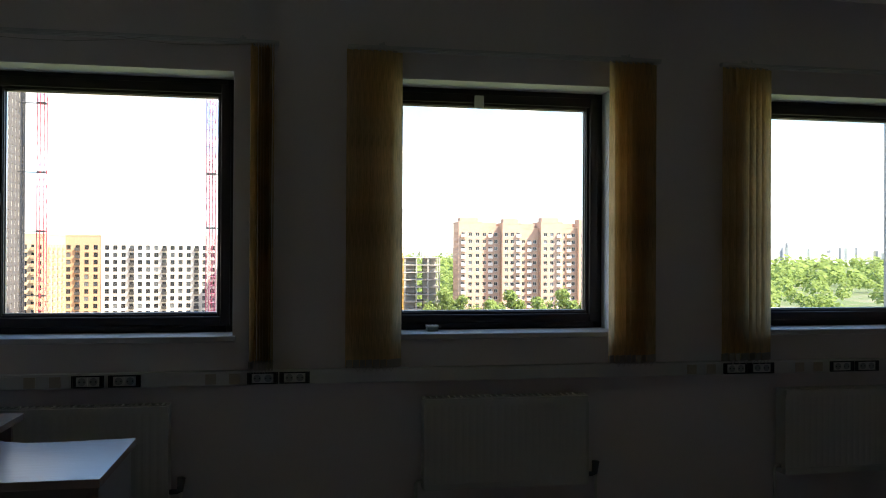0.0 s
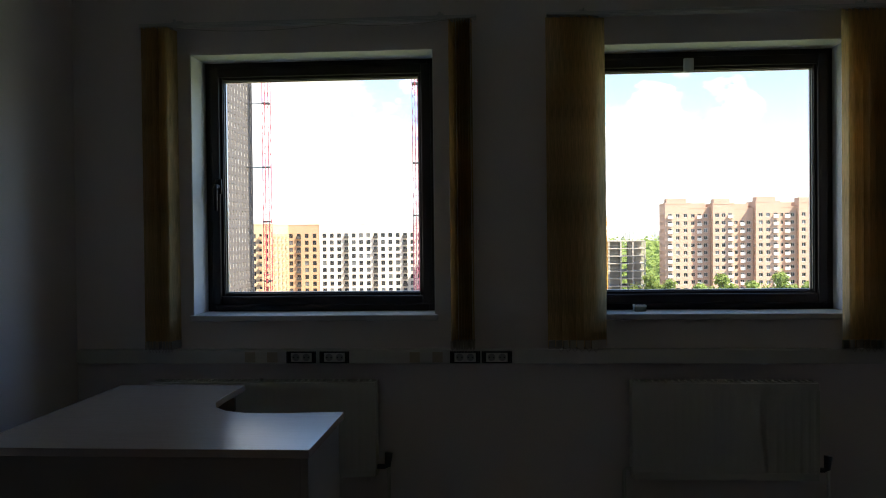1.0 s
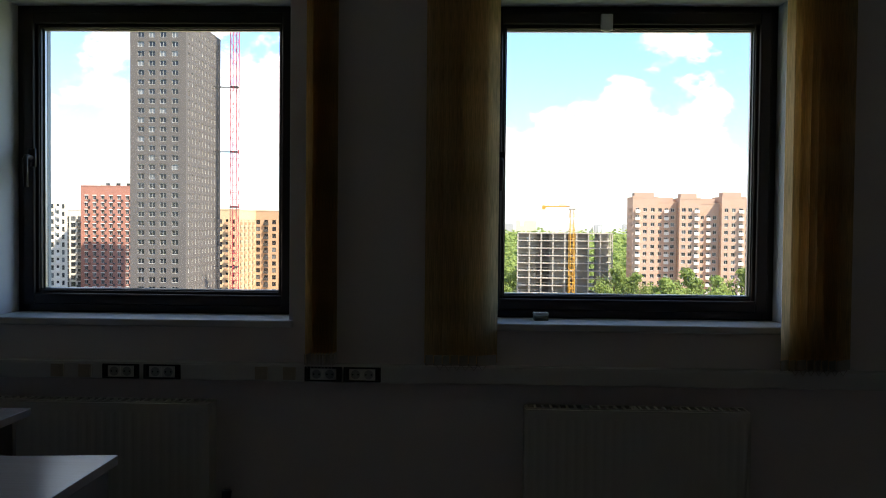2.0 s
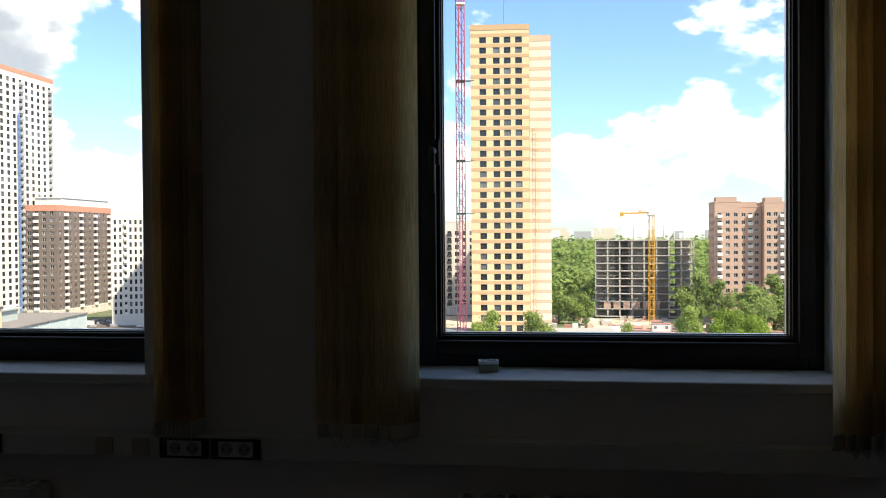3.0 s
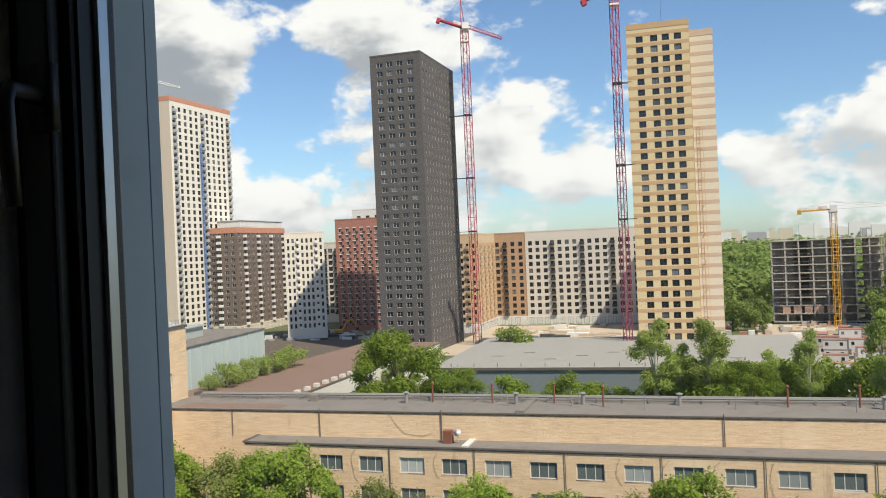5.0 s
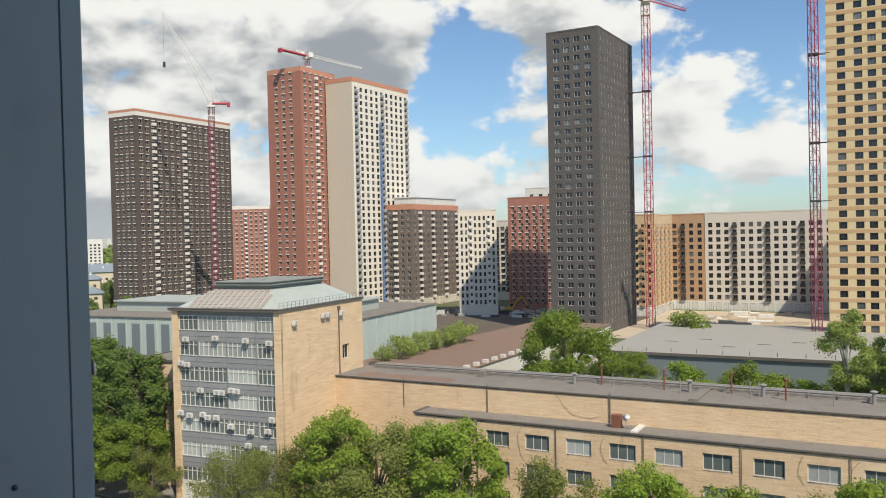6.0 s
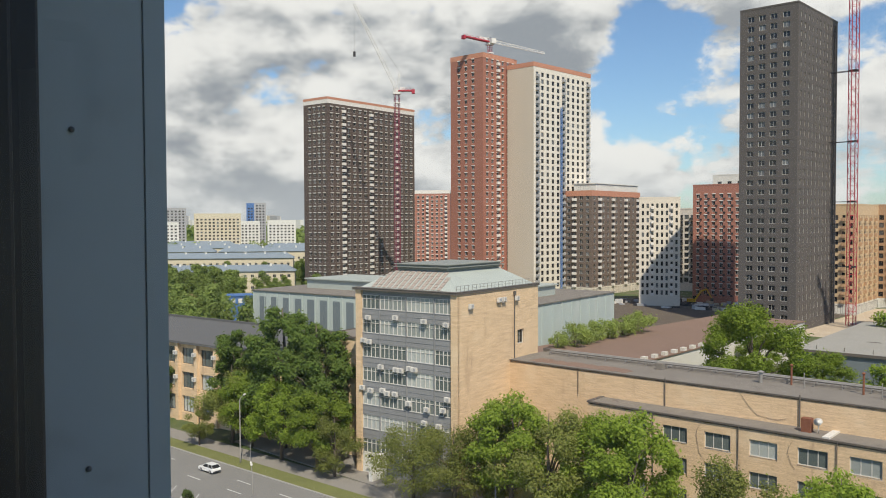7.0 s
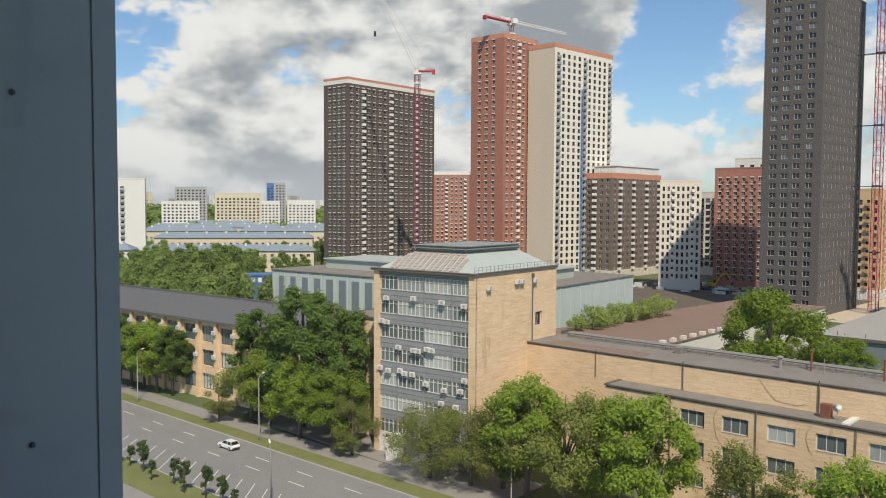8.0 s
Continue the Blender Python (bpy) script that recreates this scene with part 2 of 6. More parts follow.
M["rooffelt"] = material("roofing felt", (0.205, 0.185, 0.165), 0.95, vary=0.2, scale=4.0, specular=0.15, dirt=(0.12, 0.105, 0.095))
M["earth"] = material("dug earth", (0.12, 0.10, 0.085), 0.95, vary=0.3, scale=6.0, specular=0.1)
M["darkroof"] = material("dark grey roof sheet", (0.115, 0.115, 0.118), 0.8, vary=0.12, scale=4.0, specular=0.2)
M["capsheet"] = material("greenish grey cap sheet", (0.24, 0.255, 0.235), 0.6, vary=0.15, scale=2.0, dirt=(0.15, 0.15, 0.14))
M["brownroof"] = material("old brown felt", (0.215, 0.145, 0.115), 0.95, vary=0.16, scale=6.0, specular=0.15, dirt=(0.16, 0.11, 0.09))
M["greyroof"] = material("pale roofing", (0.30, 0.29, 0.265), 0.85, vary=0.1, scale=8.0, dirt=(0.25, 0.235, 0.21))
M["tealtin"] = material("weathered teal sheet", (0.42, 0.475, 0.46), 0.6, vary=0.12, scale=4.0, dirt=(0.56, 0.57, 0.54), streak=True)
M["tealroof"] = material("pale teal roof sheet", (0.37, 0.405, 0.38), 0.5, vary=0.08, scale=3.0, dirt=(0.30, 0.33, 0.31))
M["rooftile"] = material("pinkish roof panel", (0.36, 0.30, 0.265), 0.7, vary=0.15, scale=1.0)
M["bluewall"] = material("blue-grey sheet wall", (0.16, 0.19, 0.21), 0.7, vary=0.1, scale=3.0)
M["rust"] = material("rusty pipe", (0.20, 0.075, 0.045), 0.85, vary=0.25, scale=0.6)
M["pipe"] = material("grey pipe", (0.24, 0.23, 0.22), 0.6, vary=0.15, scale=0.8)
M["pipedark"] = material("dark flashing", (0.115, 0.10, 0.09), 0.75, vary=0.25, scale=1.5, dirt=(0.19, 0.13, 0.10))
M["stucco"] = material("pale stucco", (0.60, 0.57, 0.52), 0.85, vary=0.08, scale=3.0)

M["A"] = material("dark brown cladding", (0.105, 0.078, 0.068), 0.75, vary=0.12, scale=6.0, fine=20)
M["B"] = material("red cladding", (0.345, 0.145, 0.105), 0.8, vary=0.1, scale=6.0, fine=20)
M["C"] = material("cream cladding", (0.72, 0.665, 0.585), 0.8, vary=0.06, scale=6.0)
# the cream tower's front face gets a darker tone than its sides
M["Cend"] = material("darker beige end wall", (0.56, 0.49, 0.405), 0.85, vary=0.08, scale=7.0, streak=True)
M["pinkband"] = material("salmon parapet", (0.52, 0.24, 0.16), 0.8, vary=0.08, scale=4.0)
M["D"] = material("taupe cladding", (0.165, 0.125, 0.105), 0.8, vary=0.12, scale=5.0)
M["E"] = material("ivory cladding", (0.66, 0.60, 0.52), 0.8, vary=0.06, scale=5.0)
M["G"] = material("brick red cladding", (0.37, 0.165, 0.125), 0.8, vary=0.14, scale=3.0)
M["H"] = material("graphite brick", (0.105, 0.094, 0.090), 0.8, vary=0.14, scale=5.0, fine=14)
M["Iy"] = material("apricot cladding", (0.57, 0.42, 0.27), 0.8, vary=0.08, scale=5.0)
M["Io"] = material("rust orange cladding", (0.41, 0.265, 0.165), 0.8, vary=0.1, scale=5.0)
M["Iw"] = material("pale grey cladding", (0.60, 0.55, 0.49), 0.8, vary=0.06, scale=5.0)
M["J"] = material("sand yellow cladding", (0.60, 0.475, 0.285), 0.8, vary=0.07, scale=4.0)
M["Jband"] = material("ochre band", (0.48, 0.31, 0.17), 0.8, vary=0.08, scale=4.0)
M["J2"] = material("off-white cladding", (0.62, 0.535, 0.43), 0.8, vary=0.06, scale=4.0)
M["J2band"] = material("beige band", (0.50, 0.37, 0.27), 0.8, vary=0.06, scale=4.0)
M["L"] = material("salmon brick", (0.46, 0.31, 0.235), 0.85, vary=0.12, scale=4.0)
M["concrete"] = material("raw concrete", (0.40, 0.37, 0.335), 0.9, vary=0.18, scale=3.0)
M["whitefar"] = material("white render", (0.66, 0.65, 0.62), 0.8, vary=0.08, scale=6.0)
M["yellowfar"] = material("yellow render", (0.58, 0.51, 0.39), 0.8, vary=0.08, scale=6.0)
M["bluefar"] = material("blue cladding", (0.07, 0.16, 0.36), 0.6, vary=0.1, scale=6.0)
M["greyfar"] = material("grey render", (0.36, 0.36, 0.37), 0.8, vary=0.1, scale=6.0)
M["slate"] = material("blue-grey roof sheet", (0.20, 0.245, 0.29), 0.6, vary=0.12, scale=5.0)
M["glass"] = far_glass("dark glazing", (0.018, 0.020, 0.024), (0.16, 0.17, 0.18))
M["glass_office"] = far_glass("office glazing", (0.11, 0.135, 0.135), (0.44, 0.47, 0.46), 0.4)
M["winframe"] = material("pale window frame", (0.62, 0.60, 0.57), 0.6, vary=0.05, scale=1.0)
M["darkframe"] = material("dark window frame", (0.05, 0.045, 0.042), 0.6, vary=0.05, scale=1.0)
M["sillwhite"] = material("white lintel", (0.72, 0.68, 0.64), 0.7, vary=0.05, scale=1.0)
M["cranered"] = material("red crane paint", (0.42, 0.035, 0.06), 0.6, vary=0.15, scale=2.0)
M["cranepurple"] = material("faded crane paint", (0.24, 0.05, 0.085), 0.6, vary=0.2, scale=2.0)
M["cranewhite"] = material("white crane paint", (0.70, 0.68, 0.66), 0.6, vary=0.1, scale=2.0)
M["craneyellow"] = material("yellow crane paint", (0.60, 0.32, 0.04), 0.6, vary=0.12, scale=2.0)
M["dark"] = material("dark steel", (0.03, 0.03, 0.035), 0.6, vary=0.1, scale=1.0)
M["netting"] = material("blue netting", (0.10, 0.20, 0.42), 0.8, vary=0.1, scale=2.0)
M["bark"] = material("bark", (0.13, 0.105, 0.085), 0.95, vary=0.25, scale=0.6, bump=0.02, fine=8)
M["birch"] = material("pale bark", (0.42, 0.40, 0.36), 0.9, vary=0.3, scale=0.4)
M["leaf_fresh"] = leaf_material("fresh leaves", (0.135, 0.200, 0.030), (0.235, 0.305, 0.058))
M["leaf_deep"] = leaf_material("deep green leaves", (0.092, 0.150, 0.036), (0.165, 0.230, 0.062))
M["leaf_olive"] = leaf_material("olive leaves", (0.150, 0.178, 0.048), (0.245, 0.262, 0.085))
M["leaf_pale"] = leaf_material("pale spring leaves", (0.205, 0.265, 0.070), (0.31, 0.37, 0.115))
M["leaf_wood"] = leaf_material("woodland leaves", (0.140, 0.195, 0.055), (0.225, 0.28, 0.095))
M["leaf_dark"] = leaf_material("conifer needles", (0.065, 0.10, 0.035), (0.11, 0.15, 0.055))
M["carwhite"] = material("white car paint", (0.75, 0.75, 0.75), 0.25, vary=0.02, scale=1.0, specular=0.6)
M["tyre"] = material("tyre rubber", (0.02, 0.02, 0.02), 0.8)
M["orange"] = material("orange machine paint", (0.55, 0.10, 0.02), 0.5, vary=0.1, scale=1.0)
M["yellow"] = material("yellow machine paint", (0.62, 0.36, 0.02), 0.5, vary=0.1, scale=1.0)
M["containerwhite"] = material("site cabin sheet", (0.48, 0.47, 0.45), 0.6, vary=0.12, scale=2.0, jitter=0.4)
M["containerred"] = material("site cabin roof", (0.36, 0.17, 0.12), 0.7, vary=0.15, scale=2.0, jitter=0.4)
M["office"] = material("facade cladding", (0.40, 0.41, 0.42), 0.7, vary=0.05, scale=3.0)


# ---- mesh helpers ----
class Mesher:
    """Collects boxes, quads and tubes into one mesh; each face may have its own material slot."""

    def __init__(self):
        self.v, self.f, self.s = [], [], []

    def quad(self, a, b, c, d, slot=0):
        n = len(self.v)
        self.v += [tuple(a), tuple(b), tuple(c), tuple(d)]
        self.f.append((n, n + 1, n + 2, n + 3))
        self.s.append(slot)

    def box(self, x0, y0, z0, x1, y1, z1, slot=0, skew=None):
        n = len(self.v)
        self.v += [(x, y, z) for z in (z0, z1) for y in (y0, y1) for x in (x0, x1)]
        for q in ((0, 2, 3, 1), (4, 5, 7, 6), (0, 1, 5, 4), (2, 6, 7, 3), (0, 4, 6, 2), (1, 3, 7, 5)):
            self.f.append(tuple(n + i for i in q))
            self.s.append(slot)

    def ring(self, x0, z0, x1, z1, w, y0, y1, slot=0):
        """A rectangular frame in the x-z plane, w wide, from y0 to y1, butted at its corners."""
        self.box(x0, y0, z0, x0 + w, y1, z1, slot)
        self.box(x1 - w, y0, z0, x1, y1, z1, slot)
        self.box(x0 + w, y0, z0, x1 - w, y1, z0 + w, slot)
        self.box(x0 + w, y0, z1 - w, x1 - w, y1, z1, slot)

    def tube(self, points, radii, sides=6, slot=0):
        n0 = len(self.v)
        points = [Vector(p) for p in points]
        for i, p in enumerate(points):
            d = (points[min(i + 1, len(points) - 1)] - points[max(i - 1, 0)]).normalized()
            a = d.cross(Vector((0.31, 0.93, 0.17))).normalized()
            b = d.cross(a)
            r = radii[i] if hasattr(radii, "__len__") else radii
            for k in range(sides):
                t = 2 * math.pi * k / sides
                self.v.append(tuple(p + r * (math.cos(t) * a + math.sin(t) * b)))
        for i in range(len(points) - 1):
            for k in range(sides):
                k2 = (k + 1) % sides
                self.f.append((n0 + i * sides + k, n0 + i * sides + k2, n0 + (i + 1) * sides + k2, n0 + (i + 1) * sides + k))
                self.s.append(slot)
        self.f.append(tuple(n0 + k for k in range(sides))[::-1])
        self.f.append(tuple(n0 + (len(points) - 1) * sides + k for k in range(sides)))
        self.s += [slot, slot]

    def prism(self, outline, z0, z1, slot=0):
        n, k = len(self.v), len(outline)
        self.v += [(x, y, z0) for x, y in outline] + [(x, y, z1) for x, y in outline]
        self.f.append(tuple(range(n + k - 1, n - 1, -1)))
        self.f.append(tuple(range(n + k, n + 2 * k)))
        for i in range(k):
            j = (i + 1) % k
            self.f.append((n + i, n + j, n + k + j, n + k + i))
        self.s += [slot] * (k + 2)

    def mesh(self, name, *materials, smooth=False):
        me = bpy.data.meshes.new(name)
        me.from_pydata(self.v, [], self.f)
        for m in materials:
            me.materials.append(M[m])
        if len(materials) > 1:
            me.polygons.foreach_set("material_index", self.s)
        if smooth:
            me.polygons.foreach_set("use_smooth", [True] * len(me.polygons))
        me.update()
        return me


def thing(name, x, y, z, rz=0.0, label="", category="", group="", kind=""):
    ob = new(name)
    ob.matrix_basis = pose(x, y, z, 0, 0, rz)
    ob.empty_display_size = 0.2
    return tagged(ob, label, category, group, kind)


def child(name, me, parent, at=(0, 0, 0), rz=0.0, label="", scale=1.0, kind=""):
    ob = new(name, me)
    ob.parent = parent
    ob.location = at
    if rz:
        ob.rotation_euler = (0, 0, radians(rz))
    if scale != 1.0:
        ob.scale = (scale, scale, scale)
    return tagged(ob, label, kind=kind)


def bevel(ob, width, segments=2):
    b = ob.modifiers.new("bevel", "BEVEL")
    b.width, b.segments, b.limit_method = width, segments, "ANGLE"
    return ob


def structure(name, me, label, category, at=(0, 0, 0)):
    ob = new(name, me)
    ob.location = at
    return tagged(ob, label, category, kind="structure")


def panel(mb, place, length, z0, z1, cols, rows, depth, slot=0):
    """A wall face of that length with a grid of openings; place(s, z, o) gives the point s along, z up and o outward."""
    us = sorted({0.0, length, *[round(v, 4) for c in cols for v in c]})
    vs = sorted({z0, z1, *[round(v, 4) for r in rows for v in r]})
    cset = {round(c[0], 4) for c in cols}
    rset = {round(r[0], 4) for r in rows}
    for i in range(len(us) - 1):
        for j in range(len(vs) - 1):
            a, b, c, d = us[i], us[i + 1], vs[j], vs[j + 1]
            if a in cset and c in rset:
                for p, q in (((a, c), (a, d)), ((a, d), (b, d)), ((b, d), (b, c)), ((b, c), (a, c))):
                    mb.quad(place(p[0], p[1], 0), place(q[0], q[1], 0), place(q[0], q[1], -depth), place(p[0], p[1], -depth), slot)
            else:
                mb.quad(place(a, c, 0), place(b, c, 0), place(b, d, 0), place(a, d, 0), slot)


# ---- the room ----
LEFT, RIGHT, BACK, CEIL = -2.90, 4.4, -6.2, 2.62
CENTRES = (-1.796, 0.008, 1.812)
HALF, SILL, HEAD = 0.555, 0.95, 2.136
GLASS_Y, G_HALF, G_LO, G_HI = 0.228, 0.470, 1.035, 2.052
OUT_HALF, OUT_LO, OUT_HI, OUT_Y = 0.553, 0.962, 2.13, 0.44
X = lambda x: 0.478 + (x - 0.478) * 1.011     # along the window wall


def build_room():
    mb = Mesher()
    cols = [(c - HALF - LEFT, c + HALF - LEFT) for c in CENTRES]
    panel(mb, lambda s, z, o: (LEFT + s, -o, z), RIGHT - LEFT, FLOOR, CEIL, cols, [(SILL - 0.03, HEAD)], 0.29)
    structure("wall_windows", mb.mesh("wall_windows", "wall"), "pale painted window wall with three square openings", "wall")
    mb = Mesher()
    cols = [(c - OUT_HALF - 0.006 + 3.3, c + OUT_HALF + 0.006 + 3.3) for c in CENTRES]
    panel(mb, lambda s, z, o: (-3.3 + s, 0.29 - o, z), 8.1, FLOOR - 0.3, CEIL + 0.3, cols, [(OUT_LO - 0.006, OUT_HI + 0.006)], 0.15)
    panel(mb, lambda s, z, o: (4.8 - s, OUT_Y + o, z), 8.1, FLOOR - 0.3, CEIL + 0.3, [(4.8 - c - OUT_HALF - 0.006, 4.8 - c + OUT_HALF + 0.006) for c in CENTRES], [(OUT_LO - 0.006, OUT_HI + 0.006)], 0.001)
    structure("wall_outer", mb.mesh("wall_outer", "office"), "grey outer leaf of the window wall", "wall")
    for name, b, label in (("wall_left", (LEFT - 0.2, BACK - 0.2, FLOOR, LEFT, 0.29, CEIL), "plain pale painted side wall"),
                           ("wall_right", (RIGHT, BACK - 0.2, FLOOR, RIGHT + 0.2, 0.29, CEIL), "plain painted side wall"),
                           ("wall_back", (LEFT, BACK - 0.2, FLOOR, RIGHT, BACK, CEIL), "plain painted back wall")):
        mb = Mesher()
        mb.box(*b)
        structure(name, mb.mesh(name, "wall"), label, "wall")
    mb = Mesher()
    mb.box(LEFT - 0.2, BACK - 0.2, FLOOR - 0.25, RIGHT + 0.2, 0.29, FLOOR)
    structure("floor", mb.mesh("floor", "carpet"), "pale brown floor covering of the room", "floor")
    mb = Mesher()
    mb.box(LEFT - 0.2, BACK - 0.2, CEIL, RIGHT + 0.2, 0.29, CEIL + 0.25)
    structure("ceiling", mb.mesh("ceiling", "ceiling"), "plain white painted ceiling", "ceiling")
    # the rest of the tower block round the room
    mb = Mesher()
    mb.box(-26, -16, GROUND, 26, 0.40, FLOOR - 0.3)
    mb.box(-26, -16, FLOOR - 0.3, -3.3, 0.40, 3.4)
    mb.box(4.8, -16, FLOOR - 0.3, 26, 0.40, 3.4)
    mb.box(-3.3, -16, FLOOR - 0.3, 4.8, BACK - 0.3, 3.4)
    mb.box(-3.3, BACK - 0.3, CEIL + 0.3, 4.8, 0.40, 3.4)
    structure("wall_block", mb.mesh("wall_block", "office"), "grey clad office block round the room", "building")


def build_window(c, number, sensor):
    w = thing("window_%d" % number, c, 0, 0, 0, "dark brown framed square window with a single clear pane", "window", kind="structure")
    # plaster lining of the reveal
    mb = Mesher()
    mb.box(-HALF, 0.002, SILL, -HALF + 0.004, 0.19, HEAD)
    mb.box(HALF - 0.004, 0.002, SILL, HALF, 0.19, HEAD)
    mb.box(-HALF + 0.004, 0.002, HEAD - 0.004, HALF - 0.004, 0.19, HEAD)
    child("window_reveal", mb.mesh("window_reveal", "reveal"), w, label="white plastered reveal")
    mb = Mesher()
    mb.box(-HALF - 0.012, -0.022, SILL - 0.028, HALF + 0.012, 0.19, SILL)
    bevel(child("window_sill", mb.mesh("window_sill", "sill"), w, label="white plastic sill board"), 0.006, 3)
    mb = Mesher()
    mb.ring(-HALF, SILL, HALF, HEAD, 0.045, 0.19, 0.30)
    bevel(child("window_frame", mb.mesh("window_frame", "frame"), w), 0.004)
    # the sash, stepped towards the glass
    x0, x1, z0, z1 = -G_HALF, G_HALF, G_LO, G_HI
    mb = Mesher()
    mb.ring(-HALF + 0.03, SILL + 0.03, HALF - 0.03, HEAD - 0.03, HALF - 0.03 - G_HALF - 0.012, 0.172, 0.19)
    mb.ring(-HALF + 0.045, SILL + 0.045, HALF - 0.045, HEAD - 0.045, HALF - 0.045 - G_HALF, 0.19, 0.262)
    sash = bevel(child("sash", mb.mesh("sash", "frame"), w), 0.004)
    mb = Mesher()
    mb.ring(x0 - 0.002, z0 - 0.002, x1 + 0.002, z1 + 0.002, 0.006, 0.198, 0.212)
    child("gasket", mb.mesh("gasket", "gasket"), sash, label="black rubber gasket")
    mb = Mesher()
    mb.ring(x0 - 0.001, z0 - 0.001, x1 + 0.001, z1 + 0.001, 0.007, 0.2265, 0.2415)
    child("spacer", mb.mesh("spacer", "bead"), sash, label="bright metal spacer between the panes")
    mb = Mesher()
    mb.box(x0, 0.222, z0, x1, 0.226, z1)
    p = child("pane", mb.mesh("pane", "pane"), sash, label="clear window glass")
    p.visible_shadow = False
    # handle on the left stile
    mb = Mesher()
    mb.box(-0.014, -0.012, -0.035, 0.014, 0.0, 0.035)
    mb.tube([(0, -0.01, 0), (0, -0.05, 0.002), (0, -0.058, -0.012), (0, -0.056, -0.05), (0, -0.05, -0.115)], [0.009, 0.009, 0.010, 0.010, 0.008], 8)
    child("handle", mb.mesh("handle", "frame", smooth=True), sash, (-HALF + 0.07, 0.172, 1.545), label="dark lever handle pointing down")
    # outside: sheet metal lining, drip sill, screws
    mb = Mesher()
    o, t = OUT_HALF, 0.006
    for sx in (-1, 1):
        a, b = sorted((sx * o, sx * (o + t)))
        mb.box(a, 0.30, OUT_LO, b, 0.418, OUT_HI)
        mb.box(a, 0.4205, OUT_LO, b, OUT_Y + 0.004, OUT_HI)
        a, b = sorted((sx * (o + 0.003), sx * (o + t)))
        mb.box(a, 0.418, OUT_LO, b, 0.4205, OUT_HI)
    mb.box(-o, 0.30, OUT_HI, o, OUT_Y + 0.004, OUT_HI + t)
    flash = child("flashing", mb.mesh("flashing", "flashing"), w, label="grey painted metal lining outside the glass")
    mb = Mesher()
    mb.prism([(-o, 0.30), (o, 0.30), (o, OUT_Y + 0.05), (-o, OUT_Y + 0.05)], OUT_LO - 0.012, OUT_LO - 0.006)
    child("drip_sill", mb.mesh("drip_sill", "flashing"), w, label="grey metal outer sill")
    sm = Mesher()
    sm.tube([(0, 0, 0), (0.003, 0, 0)], [0.0032, 0.0022], 10)
    me = sm.mesh("screw", "screw", smooth=True)
    for z in (1.135, 1.468, 1.80):
        child("screw", me, flash, (-o, 0.345 if z > 1.2 else 0.356, z), label="dark screw head")
        child("screw", me, flash, (o, 0.345, z), rz=180)
    if sensor:
        mb = Mesher()
        mb.box(-0.022, -0.016, -0.03, 0.022, 0, 0.03)
        mb.box(-0.011, -0.018, -0.034, 0.013, -0.002, -0.03)
        s = new("window_sensor", mb.mesh("window_sensor", "white"))
        s.location = (c - 0.094, 0.171, 2.067)
        bevel(tagged(s, "small white plastic alarm sensor on the dark frame", "sensor"), 0.003)


def build_rail(x0, x1, cords):
    x0, x1 = X(x0), X(x1)
    r = thing("curtain_rail", x0, -0.062, 2.258, 0, "pale aluminium vertical blind track on the wall", "blind track", "blind tracks")
    mb = Mesher()
    mb.box(0, -0.017, -0.012, x1 - x0, 0.017, 0.002)
    mb.box(0, -0.012, -0.017, x1 - x0, -0.006, -0.012)
    mb.box(0, 0.006, -0.017, x1 - x0, 0.012, -0.012)
    bevel(child("track", mb.mesh("track", "rail"), r), 0.002)
    bm_ = Mesher()
    bm_.box(-0.014, -0.012, 0.002, 0.014, 0.062, 0.006)
    bm_.box(-0.014, 0.058, 0.006, 0.014, 0.062, 0.03)
    bm_.tube([(0, -0.004, 0.006), (0, -0.004, 0.02)], 0.005, 8)
    me = bm_.mesh("bracket", "rail")
    for s in (0.16, x1 - x0 - 0.16):
        child("bracket", me, r, (s, 0, 0))
    if cords:
        mb = Mesher()
        n = 14
        for a, b, sag in ((0.12, 0.62 * (x1 - x0), 0.028), (0.55 * (x1 - x0), x1 - x0 - 0.1, 0.02)):
            pts = [(a + (b - a) * i / n, -0.02, -0.016 - sag * 4 * (i / n) * (1 - i / n)) for i in range(n + 1)]
            mb.tube(pts, 0.0014, 5)
        child("cord", mb.mesh("cord", "weight"), r, label="slack pale control cord")


def slat_mesh(width, height):
    mb, n = Mesher(), 6
    pts = [(width * (i / n - 0.5), 0.004 * (1 - (2 * i / n - 1) ** 2)) for i in range(n + 1)]
    for i in range(n):
        (a, ya), (b, yb) = pts[i], pts[i + 1]
        mb.quad((a, ya, -height), (b, yb, -height), (b, yb, 0), (a, ya, 0))
    return mb.mesh("slat", "cloth", smooth=True)


